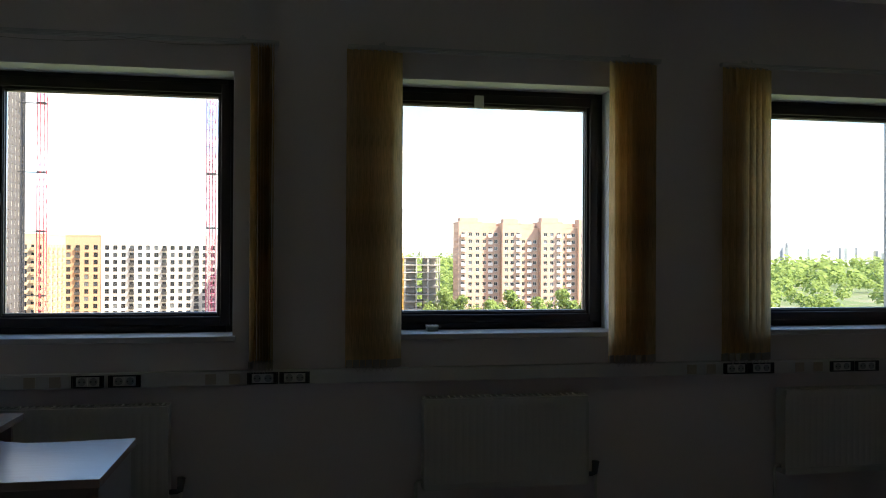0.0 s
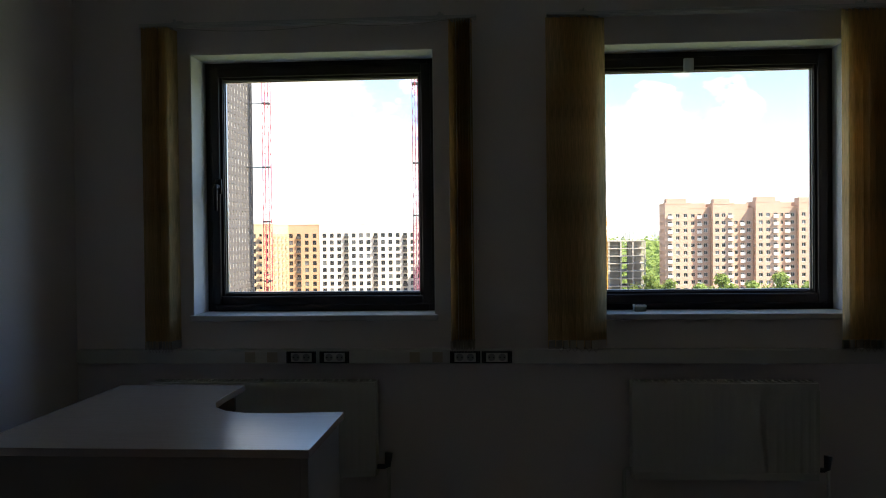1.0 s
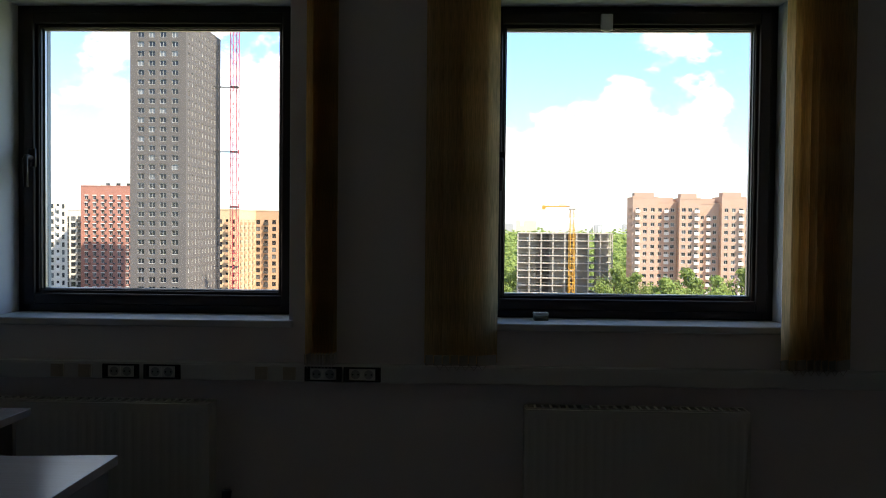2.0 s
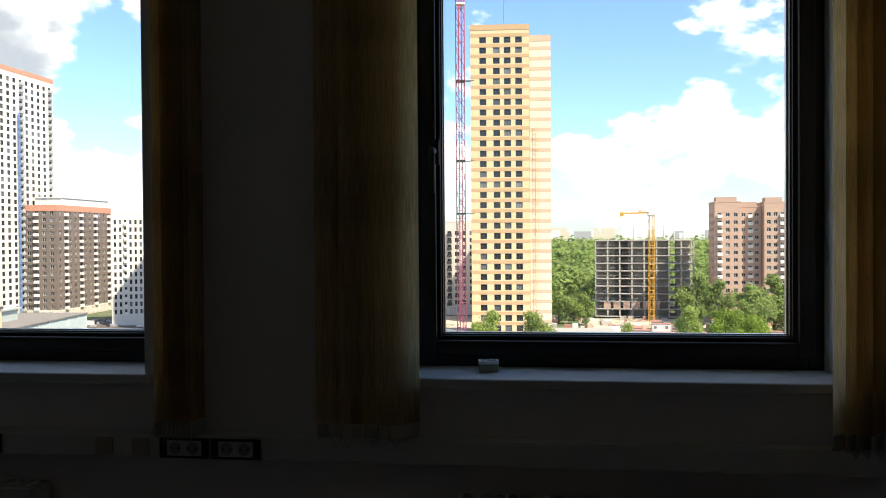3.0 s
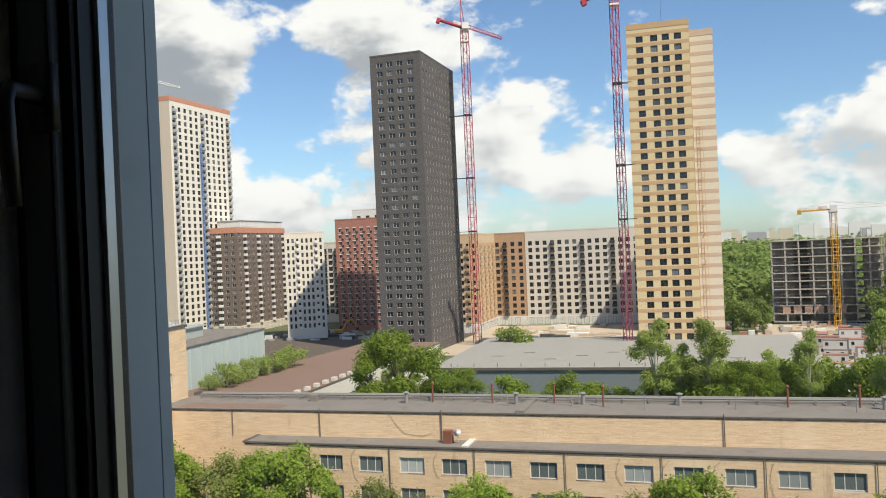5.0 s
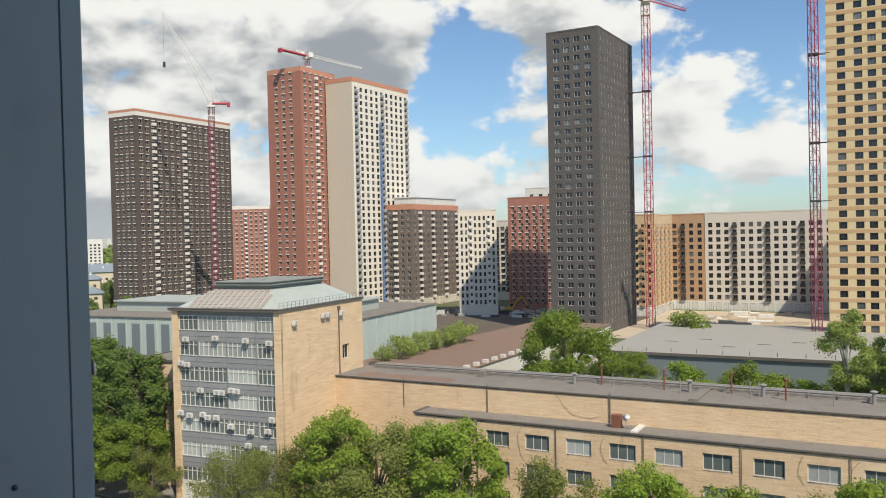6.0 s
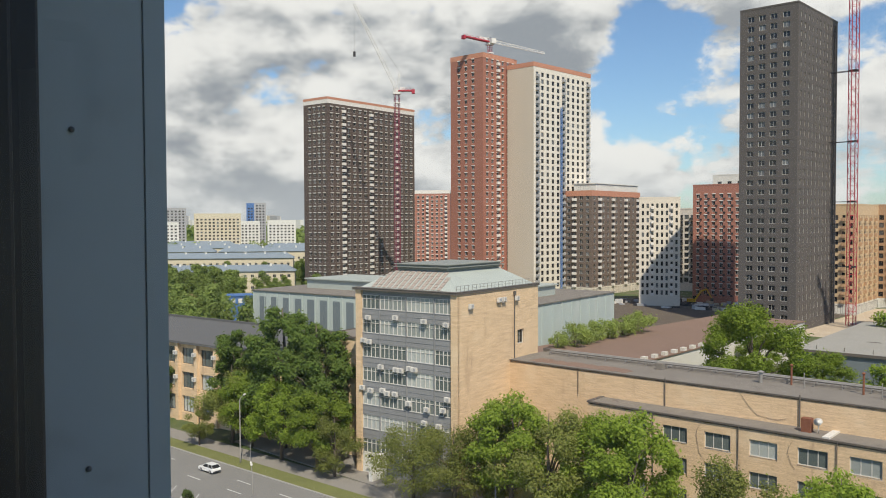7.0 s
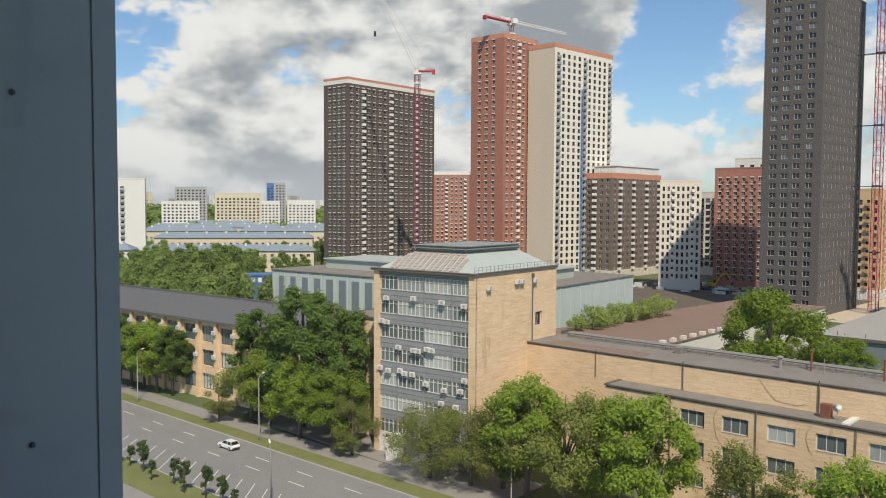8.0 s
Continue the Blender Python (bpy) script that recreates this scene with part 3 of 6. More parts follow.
def build_blind(x0, x1, count, turn, label, seed):
    """Fabric slats pushed to one side: turn is their angle to the wall."""
    rng = random.Random(seed)
    x0, x1 = X(x0), X(x1)
    b = thing("vertical_blind", (x0 + x1) / 2, -0.064, 2.238, 0, label, "blind", "vertical blinds")
    h = 1.425
    me = slat_mesh(0.089, h)
    wm = Mesher()
    wm.box(-0.040, -0.003, -0.012, 0.040, 0.005, 0.024)
    wme = wm.mesh("weight", "weight")
    hm = Mesher()
    hm.box(-0.012, -0.0015, -0.004, 0.012, 0.0015, 0.012)
    hme = hm.mesh("hanger", "weight")
    span = x1 - x0
    half = 0.0445 * abs(math.cos(radians(turn)))
    for i in range(count):
        t = i / max(1, count - 1)
        x = -span / 2 + half + (span - 2 * half) * t
        a = turn + rng.uniform(-7, 7)
        s = child("slat", me, b, (x, rng.uniform(-0.002, 0.002), 0), rz=a)
        child("weight", wme, s, (0, 0, -h + 0.004))
        child("hanger", hme, s, (0, 0, 0))
    cm = Mesher()
    for k in range(count - 1):
        ta, tb = k / max(1, count - 1), (k + 1) / max(1, count - 1)
        xa, xb = (-span / 2 + half + (span - 2 * half) * t for t in (ta, tb))
        cm.tube([(xa, -0.03, -h), ((xa + xb) / 2, -0.03, -h - 0.022), (xb, -0.03, -h)], 0.0016, 5)
    child("chain", cm.mesh("chain", "weight"), b, label="pale bead chain")


def build_trunking():
    mb = Mesher()
    x0, x1 = LEFT + 0.02, RIGHT - 0.01
    mb.box(x0, -0.048, 0.734, x1, -0.002, 0.797)
    t = thing("cable_trunking", 0, 0, 0, 0, "white plastic cable trunking along the wall under the sills", "trunking")
    bevel(child("trunking_body", mb.mesh("trunking_body", "trunking"), t), 0.002)
    cuts = [x0] + [x0 + 2.0 * k for k in range(1, 4)] + [x1]
    for a, b in zip(cuts, cuts[1:]):
        mb = Mesher()
        mb.box(a + 0.0008, -0.051, 0.7395, b - 0.0008, -0.048, 0.7915)
        bevel(child("trunking_cover", mb.mesh("trunking_cover", "trunking"), t), 0.001)

    def socket(x, label):
        s = thing("power_socket", x, -0.052, 0.765, 0, label, "socket", "sockets on the trunking")
        m = Mesher()
        m.ring(-0.0665, -0.026, 0.0665, 0.026, 0.006, -0.009, 0.0)
        m.box(-0.0605, -0.006, -0.020, -0.047, 0.0, 0.020)
        m.box(0.047, -0.006, -0.020, 0.0605, 0.0, 0.020)
        bevel(child("surround", m.mesh("surround", "black"), s, label="black plastic surround"), 0.0015)
        for dx in (-0.0235, 0.0235):
            m = Mesher()
            m.box(-0.0225, -0.0075, -0.0225 + 0.002, 0.0225, 0, 0.0225 - 0.002)
            f = child("socket_face", m.mesh("socket_face", "socket"), s, (dx, 0, 0), label="white socket insert")
            m = Mesher()
            m.tube([(0, -0.0076, 0), (0, -0.0082, 0)], 0.0165, 20)
            child("socket_well", m.mesh("socket_well", "greyfar"), f)
            for k in (-0.0095, 0.0095):
                m = Mesher()
                m.tube([(k, -0.0083, 0), (k, -0.0090, 0)], 0.003, 8)
                child("contact", m.mesh("contact", "black"), f)
    for x in map(X, (-1.815, -1.667, -1.092, -0.954, 1.155, 1.29, 1.725, 1.863)):
        socket(x, "white double power socket in a black surround on the trunking")

    m = Mesher()
    m.box(-0.0225, -0.008, -0.0225, 0.0225, 0, 0.0225)
    m.box(-0.0185, -0.0095, -0.0165, 0.0185, -0.008, 0.0165)
    m.box(-0.008, -0.0105, -0.010, 0.008, -0.0095, 0.0015)
    me = m.mesh("data_outlet", "beige")
    for x in map(X, (-2.045, -1.945, -1.312, -1.212, 0.925, 1.025, 1.495, 1.595)):
        o = new("data_outlet", me)
        o.location = (x, -0.0515, 0.765)
        tagged(o, "yellowed plastic data outlet on the trunking", "outlet", "outlets on the trunking")


def build_radiator(x0, x1):
    x0, x1 = X(x0), X(x1)
    r = thing("radiator", x0, -0.03, 0.25, 0, "white steel panel radiator under the sill", "radiator", "radiators")
    w, h = x1 - x0, 0.412
    mb = Mesher()
    n = int(w / 0.033)
    # fluted front plate
    pts = []
    for i in range(n):
        a = 0.012 + (w - 0.024) * i / n
        b = 0.012 + (w - 0.024) * (i + 1) / n
        for f, dy in ((0.0, 0.0), (0.25, -0.0007), (0.6, -0.0007), (0.85, 0.0)):
            pts.append((a + (b - a) * f, -0.086 + dy))
    pts.append((w - 0.012, -0.086))
    for (xa, ya), (xb, yb) in zip(pts, pts[1:]):
        mb.quad((xa, ya, 0.03), (xb, yb, 0.03), (xb, yb, h - 0.03), (xa, ya, h - 0.03))
    child("front_panel", mb.mesh("front_panel", "radiator"), r)
    for bx in ((0.004, 0.0, w - 0.004, 0.03), (0.004, h - 0.03, w - 0.004, h), (0.0, 0.03, 0.012, h - 0.03), (w - 0.012, 0.03, w, h - 0.03)):
        mb = Mesher()
        mb.box(bx[0], -0.088, bx[1], bx[2], -0.072, bx[3])
        child("panel_edge", mb.mesh("panel_edge", "radiator"), r)
    mb = Mesher()
    mb.box(0.012, -0.018, 0.01, w - 0.012, -0.008, h - 0.01)
    child("back_panel", mb.mesh("back_panel", "radiator"), r)
    mb = Mesher()
    mb.box(0, -0.072, 0.0, 0.004, -0.004, h)
    mb.box(w - 0.004, -0.072, 0.0, w, -0.004, h)
    child("side_cover", mb.mesh("side_cover", "radiator"), r)
    mb = Mesher()
    k = int(w / 0.028)
    for i in range(k):
        a = 0.006 + (w - 0.012) * i / k
        mb.box(a, -0.070, h - 0.004, a + 0.009, -0.006, h + 0.002)
    mb.box(0.004, -0.0715, h - 0.006, w - 0.004, -0.066, h + 0.003)
    mb.box(0.004, -0.010, h - 0.006, w - 0.004, -0.004, h + 0.003)
    mb.box(w / 2 - 0.006, -0.066, h - 0.006, w / 2 + 0.006, -0.010, h + 0.004)
    child("top_grille", mb.mesh("top_grille", "radiator"), r, label="slotted steel top grille")
    mb = Mesher()
    mb.tube([(0, 0, 0), (0.03, 0, 0), (0.045, 0, 0.005), (0.05, 0, 0.06)], [0.011, 0.011, 0.014, 0.018], 10)
    child("valve", mb.mesh("valve", "screw", smooth=True), r, (w, -0.045, 0.035), label="dark thermostat valve")
    for pts in ([(0.05, 0, 0.0), (0.05, 0, -0.2)], [(-w + 0.005, 0, 0.0), (-w - 0.022, 0, 0.0), (-w - 0.03, 0, -0.01), (-w - 0.03, 0, -0.2)]):
        mb = Mesher()
        mb.tube(pts, 0.008, 8)
        child("pipe", mb.mesh("pipe", "radiator", smooth=True), r, (w, -0.045, 0.035))
    mb = Mesher()
    for a in (0.15, w - 0.15):
        mb.box(a - 0.015, -0.008, 0.05, a + 0.015, 0.03, h - 0.05)
    child("wall_bracket", mb.mesh("wall_bracket", "radiator"), r)


def desk_outline():
    """The curved desk top: a full rectangle with a cove cut from its window side."""
    pts = [(-0.508, -0.505), (0.509, -0.51), (0.512, 0.0)]
    ctrl = [(0.512, 0.0), (0.40, -0.012), (0.27, -0.026), (0.17, -0.02), (0.10, 0.008), (0.045, 0.065), (0.012, 0.15), (0.004, 0.25), (0.006, 0.38), (0.009, 0.512)]
    pts += ctrl[1:]
    pts += [(-0.508, 0.51)]
    return pts


def build_desk():
    d = thing("desk", X(-1.974), -0.897, FLOOR, 0, "pale wood-grain laminate office desk with a curved cove", "desk", "desks")
    top = 0.70 - FLOOR
    mb = Mesher()
    mb.prism(desk_outline(), top - 0.025, top)
    bevel(child("desktop", mb.mesh("desktop", "desk"), d, label="glossy pale wood-grain top"), 0.002)
    for name, b in (("side_panel", (0.478, -0.485, 0.0, 0.500, -0.03, top - 0.026)), ("side_panel", (-0.50, -0.45, 0.0, -0.478, 0.48, top - 0.026)),
                    ("front_panel", (-0.478, -0.485, 0.0, 0.478, -0.463, top - 0.026)), ("end_panel", (-0.478, 0.455, 0.0, -0.02, 0.477, top - 0.026))):
        mb = Mesher()
        mb.box(*b)
        bevel(child(name, mb.mesh(name, "deskedge"), d), 0.0015)
    return d


def build_carton():
    c = thing("small_carton", -0.325, 0.10, SILL, 6, "small pale green carton with printed lid on the sill", "box")
    mb = Mesher()
    mb.box(-0.026, -0.02, 0.0, 0.026, 0.02, 0.02)
    bevel(child("carton_body", mb.mesh("carton_body", "green"), c, label="greenish carton body"), 0.002)
    mb = Mesher()
    mb.box(-0.027, -0.021, 0.0204, 0.027, 0.021, 0.030)
    bevel(child("lid", mb.mesh("lid", "carton"), c), 0.002)
    mb = Mesher()
    for k, (a, b) in enumerate(((-0.02, 0.004), (0.008, 0.02), (-0.02, -0.008), (-0.004, 0.019))):
        y = 0.008 if k < 2 else -0.006
        mb.box(a, y - 0.003, 0.0301, b, y + 0.003, 0.0306)
    child("print", mb.mesh("print", "dark"), c, label="dark illegible print bars")


build_room()
for number, (c, s) in enumerate(zip(CENTRES, (False, True, False))):
    build_window(c, number + 1, s)
for x0, x1, k in ((-2.52, -1.029, True), (-0.728, 0.754, False), (1.067, 2.552, False)):
    build_rail(x0, x1, k)
build_blind(-2.494, -2.372, 9, 84, "tightly stacked beige fabric blind slats beside the window", 1)
build_blind(-1.152, -1.046, 9, 84, "tightly stacked beige fabric blind slats", 2)
build_blind(-0.733, -0.478, 7, 28, "drawn-aside beige fabric blind, slats fanned out", 3)
build_blind(0.49, 0.746, 8, 40, "drawn-aside beige fabric blind, slats half turned", 4)
build_blind(1.062, 1.345, 7, 30, "drawn-aside beige fabric blind, slats fanned out", 5)
build_blind(2.42, 2.53, 9, 84, "tightly stacked beige fabric blind slats", 6)
build_trunking()
for x0, x1 in ((-2.48, -1.478), (-0.385, 0.385), (1.379, 2.15)):
    build_radiator(x0, x1)
desk = build_desk()
copy_thing(desk, pose(1.87, -1.25, FLOOR, 0, 0, 90))
build_carton()

INDOOR = set(scene.objects)


# ---- outdoors: ground and road ----
ROAD = 2.6          # degrees by which the road turns from the window wall


def road_frame(name, label, category):
    return thing(name, -80.0, 65.4, GROUND, ROAD, label, category, kind="structure")


def build_ground():
    mb = Mesher()
    n = 24
    for i in range(n):
        for j in range(n):
            a, b = [-4600 + 9200 * k / n for k in (i, i + 1)]
            c, d = [-4600 + 9200 * k / n for k in (j, j + 1)]
            mb.quad((a, c, 0), (b, c, 0), (b, d, 0), (a, d, 0))
    structure("ground", mb.mesh("ground", "ground"), "grass and bare earth reaching to the horizon", "ground", (0, 0, GROUND))
    # local y: 0 is the far kerb; the road lies on the near side
    def strip(name, mat, y0, y1, z, label, category, x0=-420, x1=260):
        m = Mesher()
        m.box(x0, y0, -0.2, x1, y1, z)
        ob = structure(name, m.mesh(name, mat), label, category)
        ob.matrix_basis = pose(-80.0, 65.4, GROUND, 0, 0, ROAD)
        return ob
    strip("road", "asphalt", -9.6, -0.1, 0.03, "grey asphalt road with dashed lane marks", "road")
    strip("kerb", "kerb", -0.1, 0.12, 0.16, "pale concrete kerb along the road", "kerb")
    strip("lawn", "lawn", 0.12, 3.0, 0.12, "strip of mown grass beside the kerb", "grass")
    strip("pavement", "paving", 3.0, 6.4, 0.13, "grey paved footway", "pavement")
    strip("parking", "asphalt", -15.2, -9.6, 0.034, "asphalt parking bays beside the road", "parking", -150, 30)
    strip("kerb_near", "kerb", -15.4, -15.2, 0.16, "pale concrete kerb of the parking", "kerb", -150, 30)
    strip("lawn_near", "lawn", -20.5, -15.4, 0.12, "strip of dark grass with small shrubs", "grass", -150, 30)
    strip("path_near", "paving", -25.0, -20.5, 0.10, "pale footpath below the building", "pavement", -150, 30)
    mb = Mesher()
    for x in np.arange(-150, 60, 9.0):
        for y in (-3.3, -6.4):
            mb.box(x + (2.2 if y < -5 else 0), y - 0.07, 0.031, x + 3.0 + (2.2 if y < -5 else 0), y + 0.07, 0.036)
    marks = structure("lane_marks", mb.mesh("lane_marks", "paint"), "white dashed lane marks", "road marks")
    marks.matrix_basis = pose(-80.0, 65.4, GROUND, 0, 0, ROAD)
    mb = Mesher()
    for x in np.arange(-90, 25, 2.6):
        p = [(x, -14.9), (x + 0.13, -14.9), (x - 4.4, -9.8), (x - 4.53, -9.8)]
        mb.prism(p, 0.036, 0.041)
    marks = structure("bay_marks", mb.mesh("bay_marks", "paint"), "white slanting parking bay lines", "road marks")
    marks.matrix_basis = pose(-80.0, 65.4, GROUND, 0, 0, ROAD)
    # paved and dug-up yards further off
    for name, mat, b, label, cat in (("courtyard", "sand", (-96, 255, 0.02, -12, 352, 0.06), "sandy unfinished courtyard", "yard"),
                                     ("site_yard", "sand", (10, 195, 0.02, 120, 345, 0.05), "trampled sandy building site", "yard"),
                                     ("works_yard", "earth", (-190, 175, 0.02, -97, 352, 0.07), "dark dug-up works yard", "yard"),
                                     ("forecourt", "paving", (-112, 72, 0.02, -60, 80, 0.14), "paved forecourt by the tan building", "pavement")):
        m = Mesher()
        m.box(*b[:2], -0.2, *b[3:5], b[5])
        structure(name, m.mesh(name, mat), label, cat, (0, 0, GROUND))


build_ground()


# ---- outdoors: buildings ----
def face_place(side, w, d):
    """The point s along, z up and o outward of one side of a block that is w wide and d deep."""
    if side == "front":
        return lambda s, z, o: (s, -o, z)
    if side == "right":
        return lambda s, z, o: (w + o, s, z)
    if side == "left":
        return lambda s, z, o: (-o, d - s, z)
    return lambda s, z, o: (w - s, d + o, z)


TURN = {"front": 0, "right": 90, "left": -90, "back": 180}
SHARED = {}


def window_mesh(ww, wh, style):
    """A glazed unit whose outer face is at y = 0: frame, mullion and glass."""
    key = (round(ww, 2), round(wh, 2), style)
    if key not in SHARED:
        mb = Mesher()
        f = 0.09
        frame_mat = "darkframe" if "dark" in style else "winframe"
        mb.ring(-ww / 2, 0, ww / 2, wh, f, 0.10, 0.17)
        if ww > 1.1:
            n = max(1, int(round(ww / 0.9))) - 1
            for k in range(n):
                x = -ww / 2 + ww * (k + 1) / (n + 1)
                mb.box(x - 0.04, 0.11, f, x + 0.04, 0.17, wh - f)
        if "lintel" in style:
            mb.box(-ww / 2 - 0.15, -0.30, wh - 0.04, ww / 2 + 0.15, 0.05, wh + 0.28, 2)
        if "sill" in style:
            mb.box(-ww / 2 - 0.08, -0.08, -0.12, ww / 2 + 0.08, 0.06, 0.0, 2)
        if "basket" in style:
            mb.box(ww / 2 + 0.1, -0.5, -0.55, ww / 2 + 0.95, -0.02, 0.15, 3)
        mb.quad((-ww / 2 + f, 0.15, f), (ww / 2 - f, 0.15, f), (ww / 2 - f, 0.15, wh - f), (-ww / 2 + f, 0.15, wh - f), 1)
        SHARED[key] = mb.mesh("window", frame_mat, "glass_office" if "office" in style else "glass", "sillwhite", "dark")
    return SHARED[key]


def balcony_mesh(bw, style):
    key = (round(bw, 2), style)
    if key not in SHARED:
        mb = Mesher()
        mb.box(-bw / 2, -0.95, -0.18, bw / 2, 0.0, 0.0)
        mb.box(-bw / 2, -0.95, 0.0, bw / 2, -0.87, 1.05)
        mb.box(-bw / 2, -0.87, 0.0, -bw / 2 + 0.08, 0.0, 1.05)
        mb.box(bw / 2 - 0.08, -0.87, 0.0, bw / 2, 0.0, 1.05)
        SHARED[key] = mb.mesh("balcony", style)
    return SHARED[key]


def even(a, b, n):
    return [a + (b - a) * (i + 0.5) / n for i in range(n)]


def block(name, label, category, corner, ang, w, d, top, mat, sides, fh, first, group="", band=None, band_mat="pinkband", recess=0.28, roof="rooffelt", base=None, ends=None):
    """A building: corner is its front left foot, ang the turn of its front, top the roof's height in the world.
    sides: for each side a list of columns (s, width, height, style, balcony style or None)."""
    b = thing(name, corner[0], corner[1], GROUND, ang, label, category, group)
    h = top - GROUND
    rows = []
    z = first
    while z + fh < h - 0.4:
        rows.append(z)
        z += fh
    todo, balconies = [], []
    for side in ("front", "right", "left", "back"):
        length = w if side in ("front", "back") else d
        place = face_place(side, w, d)
        cols = sides.get(side, [])
        mb = Mesher()
        if cols:
            wh = cols[0][2]
            panel(mb, place, length, 0, h, [(c[0] - c[1] / 2, c[0] + c[1] / 2) for c in cols], [(r, r + wh) for r in rows], recess)
            for r in rows:
                for c in cols:
                    todo.append((r, window_mesh(c[1], wh, c[3]), place(c[0], r, -recess + 0.17), TURN[side]))
                    if c[4]:
                        balconies.append((r, balcony_mesh(c[1] + 0.3, c[4]), place(c[0], r - 0.25, 0.01), TURN[side]))
        else:
            panel(mb, place, length, 0, h, [], [], recess)
        child("wall", mb.mesh("wall", (ends or {}).get(side, mat)), b)
    for items, pname in ((todo, "window"), (balconies, "balcony")):
        items.sort(key=lambda i: -i[0])
        for r, me, at, turn in items[:236]:
            child(pname, me, b, at, turn)
        rest = items[236:]
        if rest:
            verts, faces, slots = [], [], []
            for r, me, at, turn in rest:
                k = len(verts)
                m = pose(*at, 0, 0, turn)
                verts += [tuple(m @ v.co) for v in me.vertices]
                for p in me.polygons:
                    faces.append([k + i for i in p.vertices])
                    slots.append(p.material_index)
            joined = bpy.data.meshes.new("lower_" + pname)
            joined.from_pydata(verts, [], faces)
            for m in rest[0][1].materials:
                joined.materials.append(m)
            joined.polygons.foreach_set("material_index", slots)
            child("lower_" + pname + "s", joined, b, kind="stuff")
    mb = Mesher()
    mb.box(0.3, 0.3, h - 0.5, w - 0.3, d - 0.3, h - 0.3)
    child("roof", mb.mesh("roof", roof), b, label="flat roof")
    mb = Mesher()
    t = 0.35
    hb = band or 0.5
    for bx in ((-0.08, -0.08, w + 0.08, t), (-0.08, d - t, w + 0.08, d + 0.08), (-0.08, t, t, d - t), (w - t, t, w + 0.08, d - t)):
        mb.box(bx[0], bx[1], h - (hb - 0.5), bx[2], bx[3], h + 0.5)
    child("parapet", mb.mesh("parapet", band_mat if band else mat), b)
    if base:
        mb = Mesher()
        mb.box(-0.06, -0.06, 0, w + 0.06, d + 0.06, base[1])
        child("plinth", mb.mesh("plinth", base[0]), b)
        shop = window_mesh(2.3, base[1] - 0.9, "dark")
        for k in range(int(w / 3.4)):
            child("shop_window", shop, b, (1.9 + 3.4 * k, -0.2, 0.25))
        for k in range(int(d / 3.4)):
            child("shop_window", shop, b, (w + 0.2, 1.9 + 3.4 * k, 0.25), 90)
    return b


def cols(a, b, n, ww, wh, style="", balcony=None, every=0, at=0):
    """n evenly spaced window columns; each one whose index is at, at + every ... gets balconies."""
    out = []
    for i, s in enumerate(even(a, b, n)):
        has = balcony if balcony and (every == 0 or i % every == at) else None
        out.append((s, ww, wh, style, has))
    return out


def lattice(mb, h, half, step, slot=0, leg=0.13, brace=0.07):
    """A square lattice mast along z."""
    c = [(-half, -half), (half, -half), (half, half), (-half, half)]
    for x, y in c:
        mb.tube([(x, y, 0), (x, y, h)], leg, 4, slot)
    n = int(h / step)
    for i in range(n):
        z0, z1 = h * i / n, h * (i + 1) / n
        for k in range(4):
            a, b = c[k], c[(k + 1) % 4]
            if (i + k) % 2:
                a, b = b, a
            mb.tube([(*a, z0), (*b, z1)], brace, 3, slot)
            mb.tube([(*c[k], z1), (*c[(k + 1) % 4], z1)], brace, 3, slot)


T3 = "towers of the new estate"
block("apartment_block", "red apartment block between two towers", "apartment block", (-457.6, 390.0), 30, 76.0, 14, 23.6, "G",
      {"front": cols(1, 75, 22, 1.5, 1.75, "lintel", "sillwhite", 4, 1)}, 2.95, 4.0, T3, band=2.4, band_mat="sillwhite")
a_brown = block("apartment_tower", "dark brown high-rise with stacks of white balconies", "tower", (-310.3, 238.6), 4, 16.0, 60, 57.0, "A",
      {"front": cols(2.5, 15.3, 4, 1.5, 1.75, "sill lintel"), "right": cols(0.8, 59.2, 16, 1.7, 1.75, "sill lintel", "sillwhite", 5, 2)}, 3.02, 4.0, T3, band=1.8, band_mat="sillwhite")
b_red = block("apartment_tower", "brick red high-rise with white lintels", "tower", (-261.0, 286.0), 1, 19.4, 25, 77.3, "B",
      {"front": cols(3.0, 15.6, 3, 1.5, 1.75, "lintel"), "right": cols(1.0, 24.0, 6, 1.5, 1.75, "lintel", "sillwhite", 6, 2)}, 3.02, 4.0, T3, band=2.2)
c_cream = block("apartment_tower", "cream high-rise with a salmon parapet", "tower", (-240.9, 303.0), -0.5, 15.2, 46, 73.3, "C",
      {"right": cols(0.6, 45.4, 11, 2.0, 1.95, "dark", "greyfar", 5, 0)}, 3.02, 4.0, T3, band=2.0, ends={"front": "Cend"})
def hoist(b, x, y, h, mat, label):
    mb = Mesher()
    lattice(mb, h, 0.35, 1.6, leg=0.09, brace=0.06)
    for k in range(int(h / 9)):
        mb.box(-0.9, -0.06, 6 + 9 * k, 0, 0.06, 6.12 + 9 * k)
    child("hoist_mast", mb.mesh("hoist_mast", mat), b, (x, y, 0), label=label)


